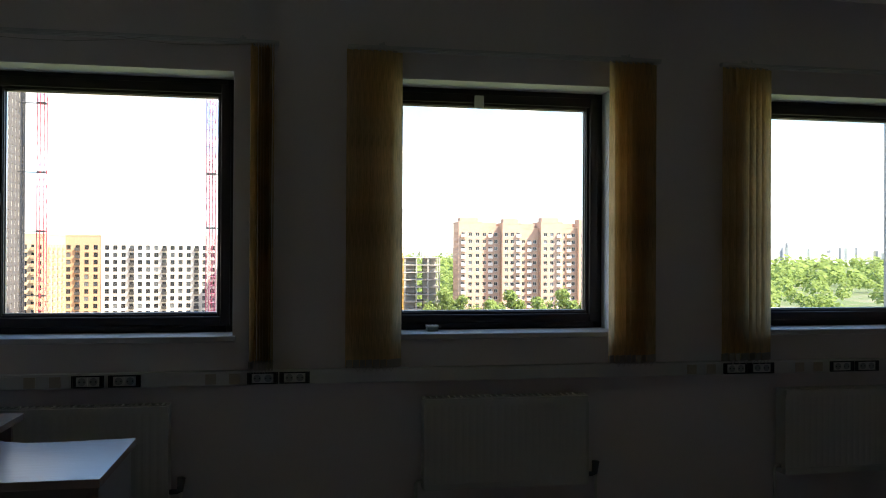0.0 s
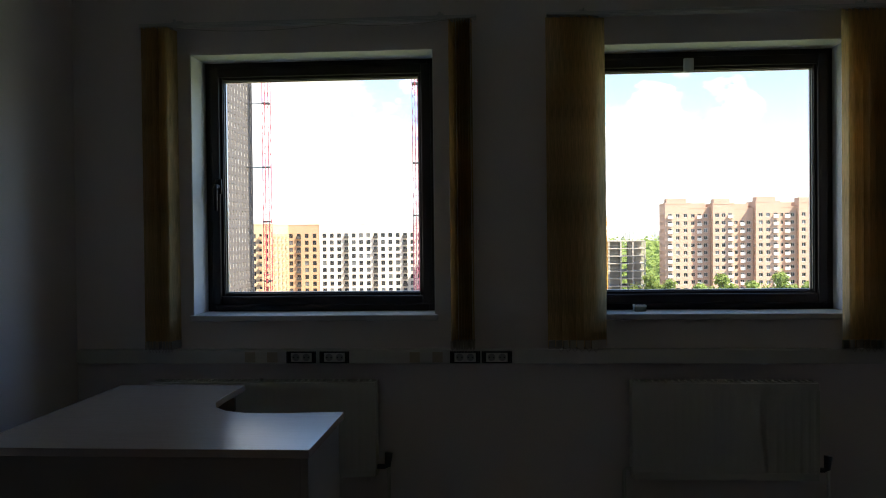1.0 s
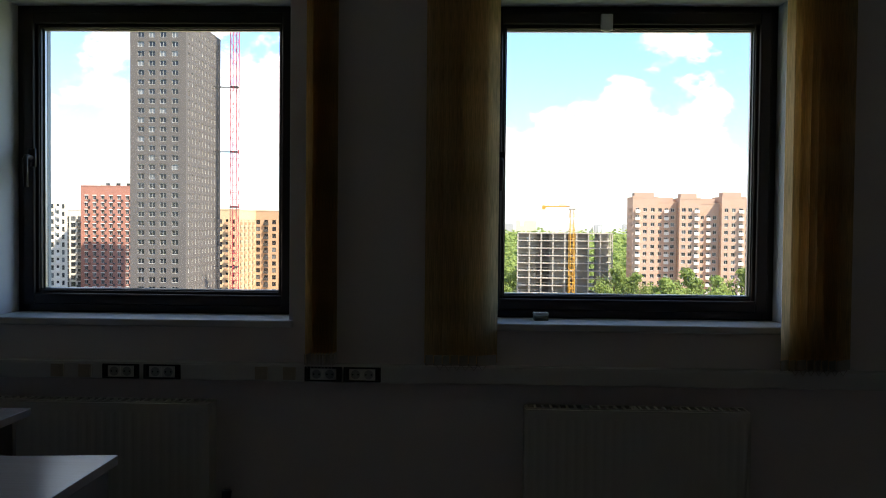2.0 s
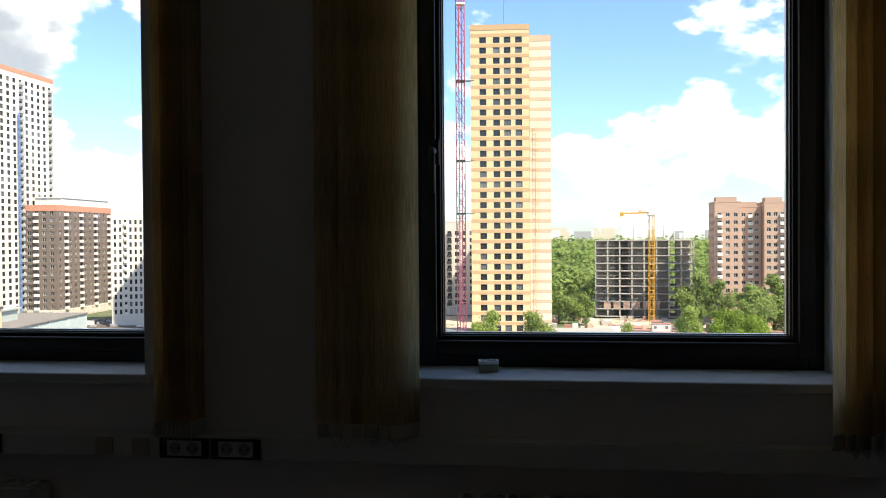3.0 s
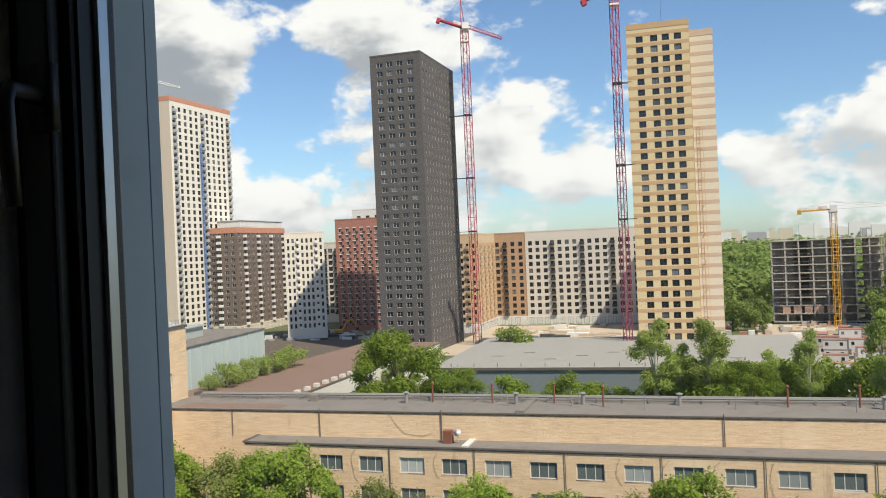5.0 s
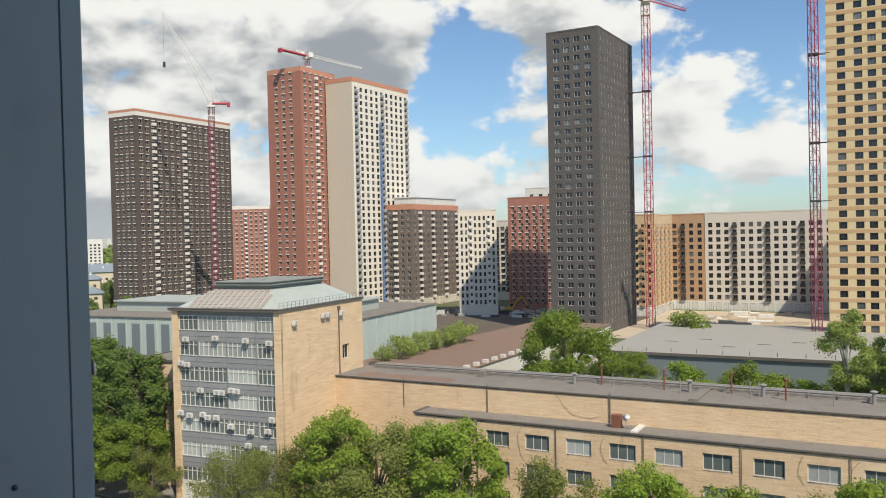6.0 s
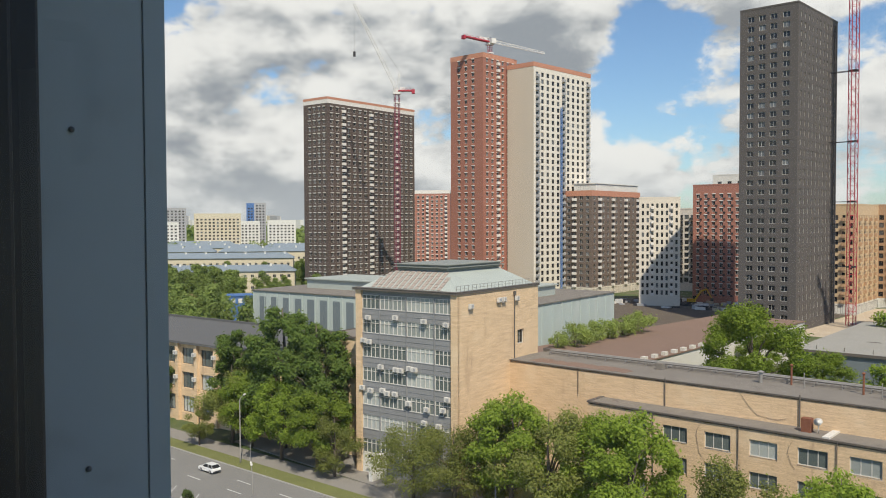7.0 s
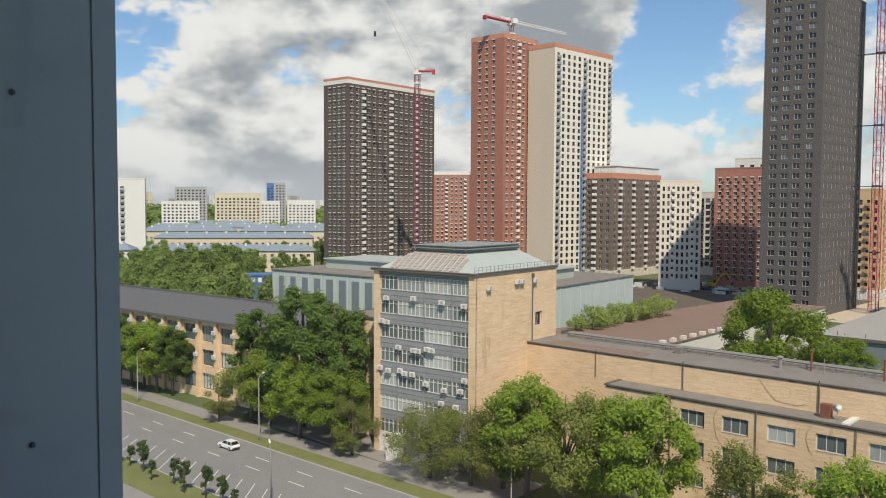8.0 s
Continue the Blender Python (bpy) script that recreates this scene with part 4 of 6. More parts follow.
d_taupe = block("apartment_block", "taupe apartment block with a salmon top floor", "apartment block", (-226.0, 327.6), 1.5, 15.0, 46, 15.6, "D",
      {"front": cols(0.6, 14.4, 4, 1.7, 1.75, "sill", "sillwhite", 3, 1), "right": cols(0.6, 45.4, 11, 1.7, 1.75, "sill", "sillwhite", 3, 1)}, 2.9, 4.2, T3, band=2.6, base=("E", 3.8))
block("apartment_block", "ivory apartment block with dark windows", "apartment block", (-172.0, 302.7), 30, 16.2, 12, 11.0, "E",
      {"front": cols(0.5, 15.7, 8, 0.9, 1.8, "dark", "sillwhite", 4, 2)}, 2.95, 4.6, T3)
block("apartment_block", "black and white striped apartment block", "apartment block", (-199.0, 381.0), 4, 26.0, 14, 7.5, "Iw",
      {"front": cols(0.6, 25.4, 8, 2.2, 2.1, "dark", "darkframe", 2, 1)}, 3.1, 4.6, T3)
block("apartment_block", "brick red apartment block with air conditioner baskets", "apartment block", (-163.0, 332.0), 4, 28.0, 30, 16.6, "G",
      {"front": cols(0.6, 27.4, 8, 1.35, 1.75, "lintel basket"), "right": cols(1, 29, 7, 1.35, 1.75, "sill")}, 2.9, 3.6, T3)
block("apartment_block", "white apartment block behind the red one", "apartment block", (-178.0, 383.0), 4, 50.0, 14, 23.5, "whitefar",
      {"front": cols(1, 49, 10, 2.0, 1.6, "dark")}, 3.0, 4.0, T3)
h_dark = block("apartment_tower", "graphite brick high-rise with pale window frames", "tower", (-112.0, 260.3), 0.5, 18.2, 36.8, 68.2, "H",
      {"front": [(s, 2.1, 1.75, "sill", None) for s in (3.5, 7.1, 10.7, 14.6)], "right": cols(1.0, 35.5, 10, 1.15, 1.75, "sill")}, 3.03, 3.4, T3)
block("apartment_block", "apricot wing of the courtyard block", "apartment block", (-111.0, 322.0), 3, 16.0, 34, 7.2, "Iy",
      {"front": cols(0.5, 15.5, 6, 1.1, 1.8, "dark", "Io", 3, 1), "right": cols(0.5, 33.5, 13, 1.1, 1.8, "dark", "Io", 3, 1)}, 3.02, 4.6, T3, base=("whitefar", 3.9))
block("apartment_block", "rust orange section of the courtyard block", "apartment block", (-99.6, 356.0), 1.5, 16.6, 16, 7.4, "Io",
      {"front": cols(2.2, 16.2, 4, 1.7, 1.9, "dark", "darkframe", 3, 1)}, 3.02, 4.6, T3, base=("whitefar", 3.9))
block("apartment_block", "pale grey section of the courtyard block", "apartment block", (-82.9, 356.2), 1.5, 66.0, 16, 7.6, "Iw",
      {"front": cols(0.6, 65.4, 20, 1.75, 1.9, "dark", "darkframe", 4, 3)}, 3.02, 4.6, T3, base=("whitefar", 3.9))
# out of view behind the yellow tower, added to throw shade on the grey front
block("apartment_block", "unseen grey end wing put in to shade the courtyard block", "apartment block", (-27.0, 322.0), 1.5, 16.0, 34, 7.2, "Iw",
      {"left": cols(0.6, 33.4, 10, 1.7, 1.9, "dark")}, 3.02, 4.6, T3, base=("whitefar", 3.9))


# set-back top storey of the taupe block, coping of the brown tower
mb = Mesher()
mb.box(2.0, 5.0, 48.6, 14.2, 45.0, 52.3)
mb.box(1.6, 4.6, 52.3, 14.6, 45.4, 52.7)
pent = child("penthouse", mb.mesh("penthouse", "whitefar"), d_taupe, label="pale set-back top storey")
for k in range(11):
    child("window", window_mesh(2.2, 1.9, "dark"), pent, (14.3, 7.0 + 3.5 * k, 49.5), 90)
for k in range(4):
    child("window", window_mesh(2.0, 1.9, "dark"), pent, (3.6 + 2.9 * k, 4.9, 49.5))
mb = Mesher()
for bx in ((-0.12, -0.12, 16.12, 0.4), (-0.12, 59.6, 16.12, 60.12), (-0.12, 0.4, 0.4, 59.6), (15.6, 0.4, 16.12, 59.6)):
    mb.box(bx[0], bx[1], 90.5, bx[2], bx[3], 91.6)
for y in (6, 19, 33, 47):
    mb.box(6, y, 89.7, 8.2, y + 3.0, 92.6)
child("coping", mb.mesh("coping", "pinkband"), a_brown, label="salmon coping and roof vents")
for tall, bits in ((b_red, ((4, 6, 7, 9, 1.9), (11, 14, 14, 18, 2.4))), (c_cream, ((3, 8, 6, 12, 1.8), (6, 26, 11, 31, 2.2))), (h_dark, ((5, 12, 12, 18, 1.5),))):
    mb = Mesher()
    roof_z = {b_red: 110.3, c_cream: 106.3, h_dark: 101.2}[tall]
    for x0, y0, x1, y1, hh in bits:
        mb.box(x0, y0, roof_z - 0.4, x1, y1, roof_z + hh)
    child("roof_house", mb.mesh("roof_house", "greyfar"), tall, label="grey roof plant house")
hoist(c_cream, 16.0, 20.5, 88.0, "netting", "blue painted builders hoist mast")
# dark line up the graphite tower's side, drawn as a lattice mast
hoist(h_dark, 19.1, 31.5, 99.0, "dark", "dark lattice mast up the rear of the side wall")


def banded_tower():
    """The sand-coloured tower: a band of ochre at every floor."""
    t = block("apartment_tower", "sand yellow high-rise with ochre bands between its floors", "tower", (-24.0, 241.5), 4, 17.2, 18, 63.0, "J",
              {"front": [(s, 1.95, 1.75, "dark", None) for s in (3.6, 7.6, 10.8, 14.1)]}, 3.03, 3.2, T3, band=1.6, band_mat="Jband")
    mb = Mesher()
    h = 63.0 - GROUND
    z = 2.0
    while z < h - 2:
        mb.box(-0.04, -0.04, z, 17.24, 18.04, z + 0.95)
        z += 3.03
    child("band", mb.mesh("band", "Jband"), t, label="ochre cladding bands")
    s = block("apartment_tower", "off-white stair wing with beige bands", "tower", (-6.9, 247.5), 4, 6.3, 16, 60.8, "J2", {}, 3.03, 3.2, T3, band=1.8, band_mat="J2band")
    mb = Mesher()
    z = 2.0
    while z < 60.8 - GROUND - 2:
        mb.box(-0.04, -0.04, z, 6.34, 16.04, z + 1.05)
        z += 3.03
    child("band", mb.mesh("band", "J2band"), s, label="beige cladding bands")
    mb = Mesher()
    for x in (1.6, 2.4):
        mb.box(x, -0.75, 0, x + 0.09, -0.66, 68)
    for i in range(46):
        mb.box(1.69, -0.74, 1.5 * i, 2.4, -0.68, 1.5 * i + 0.06)
    for i in range(8):
        mb.box(1.9, -0.7, 8 * i + 4, 2.1, 0, 8 * i + 4.1)
    child("hoist_mast", mb.mesh("hoist_mast", "Jband"), s, label="thin rusty hoist mast")


banded_tower()


def frame_building():
    """The bare concrete skeleton."""
    b = thing("concrete_frame", 17.3, 347.5, GROUND, -3, "unfinished concrete frame building, open floors", "building site")
    w, d, fh, n = 39.5, 17.0, 3.15, 10
    sm = Mesher()
    sm.box(0, 0, -0.12, w, d, 0.28)
    me = sm.mesh("floor_slab", "concrete")
    for i in range(n + 1):
        child("floor_slab", me, b, (0, 0, 0.6 + fh * i))
    pm = Mesher()
    pm.box(-0.28, -0.28, 0, 0.28, 0.28, fh - 0.41)
    pme = pm.mesh("column", "concrete")
    for i in range(n):
        for x in even(-2.4, w + 2.4, 9):
            for y in (0.4, d / 2, d - 0.4):
                child("column", pme, b, (x, y, 0.88 + fh * i))
    mb = Mesher()
    for x0, x1 in ((4.0, 8.0), (13.5, 21.0), (24.0, 29.0), (33.0, 38.5)):
        mb.box(x0, 6.0, 0.9, x1, 11.0, 0.6 + fh * n)
    mb.box(0.2, d - 0.5, 0.9, w - 9, d - 0.2, 0.6 + fh * n)
    child("lift_core", mb.mesh("lift_core", "concrete"), b)
    mb = Mesher()
    rng = random.Random(4)
    for x in even(3, w - 1, 9):
        if rng.random() < 0.75:
            mb.box(x - 1.6, 0.1, 0.9 + fh, x + 1.2, 0.3, 0.5 + 2 * fh)
    child("infill_wall", mb.mesh("infill_wall", "L"), b, label="orange brick infill panels")
    mb = Mesher()
    for i in range(1, n + 1):
        for y in (0.05,):
            mb.box(0, y, 0.88 + fh * i + 1.0, w, y + 0.05, 0.88 + fh * i + 1.06)
    for x in even(0, w, 20):
        mb.box(x, 0.05, 0.88 + fh * n, x + 0.06, 0.1, 0.88 + fh * n + 1.3)
    child("guard_rail", mb.mesh("guard_rail", "concrete"), b, label="thin edge guard rails")


frame_building()


def brick_slab():
    """The long salmon brick block with stepped bays."""
    g = "brick slab sections"
    x, y = 60.3, 321.0
    for i, (w, dy, top, bal) in enumerate(((9.5, 0.0, 13.4, 3), (8.0, 3.0, 11.6, 1), (8.0, -1.5, 13.0, 2), (8.0, 2.5, 11.2, 1), (9.0, -1.0, 13.6, 2), (7.0, 2.5, 11.5, 1), (9.0, 0.0, 13.2, 2))):
        b = block("brick_block", "salmon brick apartment section with white balconies", "apartment block", (x, y + dy), -2, w, 15, top, "L",
                  {"front": cols(0.4, w - 0.4, 3, 1.5, 1.5, "", "sillwhite", 3, bal % 3), "left": cols(1, 14, 4, 1.4, 1.5, "")}, 2.85, 4.0, g)
        mb = Mesher()
        mb.box(1.0, 3.0, top - GROUND, w - 1.0, 9.0, top - GROUND + 2.2)
        child("roof_house", mb.mesh("roof_house", "L"), b, label="brick roof house")
        x += w * math.cos(radians(2))
        y -= w * math.sin(radians(2))


brick_slab()


# ---- the tan office building and its neighbours ----
def office_tan():
    w, d, top = 17.0, 20.4, -7.5
    h = top - GROUND
    b = thing("office_building", -86.1, 75.2, GROUND, 7, "tan brick office building, grey glazed front, pale hipped roof", "office building")
    # side and back walls of brick
    for side in ("right", "left", "back"):
        mb = Mesher()
        place = face_place(side, w, d)
        if side == "right":
            panel(mb, place, d, 0, h, [(14.6, 16.4)], [(h - 8.2, h - 6.2)], 0.3)
            child("window", window_mesh(1.8, 2.0, "sill"), b, place(15.5, h - 8.2, -0.15), TURN[side])
        else:
            panel(mb, place, d if side == "left" else w, 0, h, [], [], 0.3)
        child("wall", mb.mesh("wall", "tanbrick"), b, label="tan brick wall")
    # front: brick piers at both ends and a curtain wall between
    mb = Mesher()
    mb.box(0, -0.25, 0, 0.95, 0.3, h - 0.3)
    mb.box(w - 0.95, -0.25, 0, w, 0.3, h - 0.3)
    child("pier", mb.mesh("pier", "tanbrick"), b, label="tan brick end piers")
    mb = Mesher()
    mb.box(0.95, 0.2, 0, w - 0.95, 0.4, h)
    child("backing_wall", mb.mesh("backing_wall", "panelgrey"), b)
    fh = 3.3
    floors = 7
    z0 = h - 0.9 - fh * floors
    bays = [(1.0, 4.0), (4.15, 8.6), (8.75, 13.2), (13.35, 16.0)]
    rng = random.Random(9)
    for f in range(floors):
        z = z0 + f * fh
        for a, c in bays:
            mb = Mesher()
            mb.box(a, 0.02, z, c, 0.2, z + 1.35)
            mb.box(a, -0.02, z + 0.62, c, 0.02, z + 0.68)
            mb.box(a, -0.03, z + 1.30, c, 0.02, z + 1.36)
            child("spandrel", mb.mesh("spandrel", "panelgrey"), b)
            n = max(2, int(round((c - a) / 0.75)))
            mb = Mesher()
            wz0, wz1 = z + 1.36, z + fh - 0.02
            mb.ring(a, wz0, c, wz1, 0.07, 0.06, 0.16)
            for k in range(1, n):
                x = a + (c - a) * k / n
                mb.box(x - 0.035, 0.06, wz0 + 0.07, x + 0.035, 0.16, wz1 - 0.07)
            zt = wz1 - 0.55
            mb.box(a + 0.07, 0.065, zt - 0.03, c - 0.07, 0.155, zt + 0.03)
            for k in range(n):
                x = a + (c - a) * k / n
                x2 = a + (c - a) * (k + 1) / n
                mb.quad((x + 0.03, 0.14, wz0 + 0.06), (x2 - 0.03, 0.14, wz0 + 0.06), (x2 - 0.03, 0.14, wz1 - 0.06), (x + 0.03, 0.14, wz1 - 0.06), 1)
            child("window_band", mb.mesh("window_band", "winframe", "glass_office"), b, label="white framed window band")
        mb = Mesher()
        for x in (4.02, 8.62, 13.22):
            mb.box(x, -0.06, z, x + 0.11, 0.2, z + fh)
        child("mullion", mb.mesh("mullion", "panelgrey"), b)
    # air conditioners on the front
    am = Mesher()
    am.box(-0.4, -0.42, 0.05, 0.4, -0.06, 0.62)
    am.tube([(0.1, -0.425, 0.34), (0.1, -0.44, 0.34)], 0.22, 14, 1)
    am.box(-0.4, -0.5, -0.06, -0.34, 0.0, 0.0, 1)
    am.box(0.34, -0.5, -0.06, 0.4, 0.0, 0.0, 1)
    ame = am.mesh("air_conditioner", "winframe", "greyfar")
    spots = []
    for f, xs in ((6, (2.3, 7.2, 12.0, 15.2)), (5, (1.4, 2.6)), (4, (4.4, 7.0, 8.0, 9.4, 10.2)), (3, (1.2, 2.8, 4.7, 5.6, 7.0, 15.6)), (2.6, (9.3, 12.1, 14.9)), (2, (12.0, 14.0)), (0.4, (4.6, 6.0))):
        for x in xs:
            spots.append((x + rng.uniform(-0.2, 0.2), -0.05, z0 + f * fh + rng.uniform(-0.3, 0.2)))
    for p in spots:
        child("air_conditioner", ame, b, p, label="pale box air conditioner")
    for s, z in ((2.6, h - 2.2), (9.4, h - 1.9), (10.6, h - 1.9), (14.0, h - 2.0)):
        child("air_conditioner", ame, b, face_place("right", w, d)(s, z, 0.05), 90, label="pale box air conditioner")
    # drain pipe, cornice, roof
    mb = Mesher()
    mb.tube([(w + 0.12, 13.6, h - 1), (w + 0.12, 13.6, 3)], 0.08, 8)
    mb.box(w + 0.02, 13.4, h - 1.2, w + 0.25, 13.9, h - 0.7)
    child("drain_pipe", mb.mesh("drain_pipe", "pipedark"), b)
    mb = Mesher()
    mb.box(-0.35, -0.55, h - 0.28, w + 0.15, d + 0.2, h)
    mb.box(-0.38, -0.6, h, w + 0.18, d + 0.23, h + 0.06)
    child("cornice", mb.mesh("cornice", "pipedark"), b)
    mb = Mesher()
    e0, e1, r = h + 0.05, h + 2.45, 3.9
    o = [(0.4, 0.4), (w - 0.4, 0.4), (w - 0.4, d - 0.6), (0.4, d - 0.6)]
    q = [(r + 0.6, r), (w - r - 0.6, r), (w - r - 0.6, d - r), (r + 0.6, d - r)]
    for i in range(4):
        j = (i + 1) % 4
        mb.quad((*o[i], e0), (*o[j], e0), (*q[j], e1), (*q[i], e1))
    rf = child("roof", mb.mesh("roof", "tealroof"), b, label="pale hipped sheet roof")
    # rows of small panels on the front slope
    pm = Mesher()
    pm.box(-0.30, -0.24, 0.0, 0.30, 0.24, 0.07)
    pme = pm.mesh("roof_panel", "rooftile")
    slope = math.atan2(e1 - e0, r - 0.4)
    for row in range(7):
        for k in range(13):
            t = (row + 0.6) / 7.6
            y = 0.4 + (r - 0.4) * t
            x = 2.6 + k * 0.92 + t * 0.1
            if 0.9 + t * 3.5 < x < w - 1.0 - t * 3.5:
                ob = child("roof_panel", pme, rf, (x, y, e0 + (e1 - e0) * t + 0.02))
                ob.rotation_euler = (slope, 0, 0)
    mb = Mesher()
    mb.box(r + 0.4, r - 0.2, e1, w - r - 0.4, d - r + 0.2, e1 + 0.35)
    mb.box(r - 0.1, r - 0.7, e1 + 0.35, w - r + 0.1, d - r + 0.7, e1 + 0.46)
    mb.box(r + 0.3, r - 0.3, e1 + 0.46, w - r - 0.3, d - r + 0.3, e1 + 0.72)
    mb.box(r + 0.0, r - 0.6, e1 + 0.72, w - r - 0.0, d - r + 0.6, e1 + 0.82)
    child("roof_cap", mb.mesh("roof_cap", "capsheet"), b, label="flat slatted roof cap")
    mb = Mesher()
    for k in range(24):
        y = -0.4 + (d + 0.4) * k / 23
        mb.box(w + 0.02, y, h + 0.06, w + 0.06, y + 0.04, h + 0.85)
    mb.box(w + 0.02, -0.4, h + 0.82, w + 0.06, d, h + 0.86)
    mb.box(w + 0.02, -0.4, h + 0.45, w + 0.06, d, h + 0.48)
    child("roof_rail", mb.mesh("roof_rail", "pipe"), b, label="thin roof edge railing")
    # entrance
    mb = Mesher()
    mb.box(0.98, -0.06, 0, 4.6, 0.0, 2.9)
    mb.box(4.6, -3.0, 0, 5.2, 0.0, 3.2)
    child("entrance", mb.mesh("entrance", "whitefar"), b, label="white rendered entrance wall")
    child("window", window_mesh(1.9, 1.8, "sill"), b, (2.9, -0.24, 0.9))
    # lower brick annex against the left side
    x = thing("office_annex", -99.0, 79.6, GROUND, 7, "lower tan brick annex beside the office building", "annex")
    for side in ("front", "right", "left", "back"):
        mb = Mesher()
        panel(mb, face_place(side, 12.6, 15), 12.6 if side in ("front", "back") else 15, 0, 17.4, [], [], 0.3)
        child("wall", mb.mesh("wall", "tanbrick"), x, label="tan brick wall")
    mb = Mesher()
    mb.box(0.02, 0.02, 17.1, 12.58, 14.98, 17.42)
    child("roof", mb.mesh("roof", "rooffelt"), x, label="grey felt roof")
    mb = Mesher()
    mb.box(-0.15, -0.2, 17.25, 12.7, 0.02, 17.55)
    mb.box(-0.15, 0.02, 17.25, 0.02, 15.1, 17.55)
    child("edge_flashing", mb.mesh("edge_flashing", "pipedark"), x)
    mb = Mesher()
    mb.box(6.2, -1.1, 0, 7.4, -0.02, 14.6)
    child("pier", mb.mesh("pier", "tanbrick"), x, label="projecting brick pier")
    return b


office_tan()


def pipe_mesh(h, r, cap):
    mb = Mesher()
    mb.tube([(0, 0, 0), (0, 0, h)], r, 10)
    if cap:
        mb.tube([(0, 0, h), (0, 0, h + 0.06), (0, 0, h + 0.22)], [r * 1.9, r * 1.9, 0.02], 10)
    return mb


def long_wing():
    top = -17.6
    h = top - GROUND
    w, d = 132.0, 9.2
    b = thing("long_wing", -71.2, 89.7, GROUND, 1.9, "long blank tan brick workshop with a flat felt roof", "workshop")
    for side in ("front", "right", "left", "back"):
        mb = Mesher()
        panel(mb, face_place(side, w, d), w if side in ("front", "back") else d, 0, h, [], [], 0.3)
        child("wall", mb.mesh("wall", "tanbrick"), b, label="tan brick wall")
    mb = Mesher()
    mb.box(0, 0, h - 0.3, w, d, h + 0.02)
    child("roof", mb.mesh("roof", "rooffelt"), b, label="patched grey felt roof")
    mb = Mesher()
    mb.box(-0.05, -0.14, h - 0.10, w, 0.02, h + 0.05)
    mb.box(-0.05, d - 0.3, h, w, d + 0.1, h + 0.5)
    child("edge_flashing", mb.mesh("edge_flashing", "pipedark"), b, label="dark metal roof edge")
    mb = Mesher()
    for yy, zz, r in ((7.6, 0.55, 0.14), (8.1, 0.6, 0.18), (6.9, 0.45, 0.09)):
        mb.tube([(2 + 0.0, yy, h + zz), (31, yy + 0.05, h + zz + 0.03), (63, yy - 0.04, h + zz - 0.02), (w - 1, yy, h + zz)], r * 0.7, 8)
    for k in range(44):
        x = 2.5 + k * 3.0
        mb.box(x, 6.7, h, x + 0.1, 6.8, h + 0.6)
        mb.box(x, 8.2, h, x + 0.1, 8.3, h + 0.7)
        mb.box(x, 6.7, h + 0.3, x + 0.1, 8.3, h + 0.38)
    child("roof_pipes", mb.mesh("roof_pipes", "pipe"), b, label="grey service pipes along the roof edge")
    rng = random.Random(21)
    tall = pipe_mesh(2.3, 0.11, True).mesh("vent_pipe", "rust")
    thin = pipe_mesh(1.8, 0.06, False).mesh("vent_pipe", "pipe")
    wide = pipe_mesh(1.3, 0.22, True).mesh("vent_pipe", "pipe")
    for x, me, y in ((33.0, wide, 5.5), (36.2, tall, 6.2), (38.0, thin, 5.0), (44.0, tall, 5.8), (46.2, thin, 4.4), (47.0, wide, 5.4), (51.5, tall, 6.3), (53.8, thin, 4.8), (54.6, thin, 5.3), (55.0, wide, 6.0), (57.5, tall, 4.8),
                     (62.3, thin, 3.2), (66, wide, 5.9), (72, thin, 4.2), (77.5, tall, 5.5), (84, thin, 3.4), (84.8, tall, 6.2), (87, wide, 5.2), (93, tall, 4.4), (96, thin, 3.3), (103, tall, 5.2)):
        child("vent_pipe", me, b, (x, y + rng.uniform(-0.2, 0.2), h))
    mb = Mesher()
    for x, r in ((23.6, 0.06), (70.6, 0.06), (11.5, 0.04), (39.2, 0.08), (91, 0.06)):
        mb.tube([(x, -0.14, h + 0.3), (x, -0.14, h - 3.3)], r, 8)
    child("drain_pipe", mb.mesh("drain_pipe", "pipedark"), b, label="dark rain pipes on the wall")
    mb = Mesher()
    mb.tube([(32.6, -0.05, h - 0.3), (33.6, -0.06, h - 1.6), (34.6, -0.05, h - 2.6), (36.8, -0.05, h - 2.8), (37.8, -0.05, h - 2.5)], 0.016, 6)
    child("loose_cable", mb.mesh("loose_cable", "pipedark"), b, label="sagging dark cable")
    mb = Mesher()
    mb.box(48.0, 0.3, h + 0.02, 49.0, d - 0.6, h + 0.28)
    mb.box(19.5, 5.6, h + 0.02, 20.4, 6.4, h + 0.8)
    mb.box(87.6, 0.3, h + 0.02, 88.4, d - 0.6, h + 0.25)
    child("roof_kerb", mb.mesh("roof_kerb", "rooffelt"), b)
    mb = Mesher()
    for k in range(9):
        x = 3 + k * 1.6
        mb.prism([(x, 1.0 + 0.3 * math.sin(k)), (x + 1.9, 0.7), (x + 2.2, 3.2 + 0.6 * math.cos(k * 2.0)), (x + 0.2, 3.6)], h + 0.022, h + 0.03 + 0.002 * k)
    child("roof_patch", mb.mesh("roof_patch", "brownroof"), b, label="brown patched felt")

    # the lower wing in front
    top2 = -20.8
    h2 = top2 - GROUND
    w2, d2 = 120.0, 5.7
    o = thing("low_wing", -56.1, 86.8, GROUND, 1.5, "two-row windowed tan brick wing with a flat roof", "workshop")
    mb = Mesher()
    starts, x = [], 4.9
    while x < w2 - 6:
        starts.append(x)
        x += 5.05
    cl = [(s, s + 3.0) for s in starts]
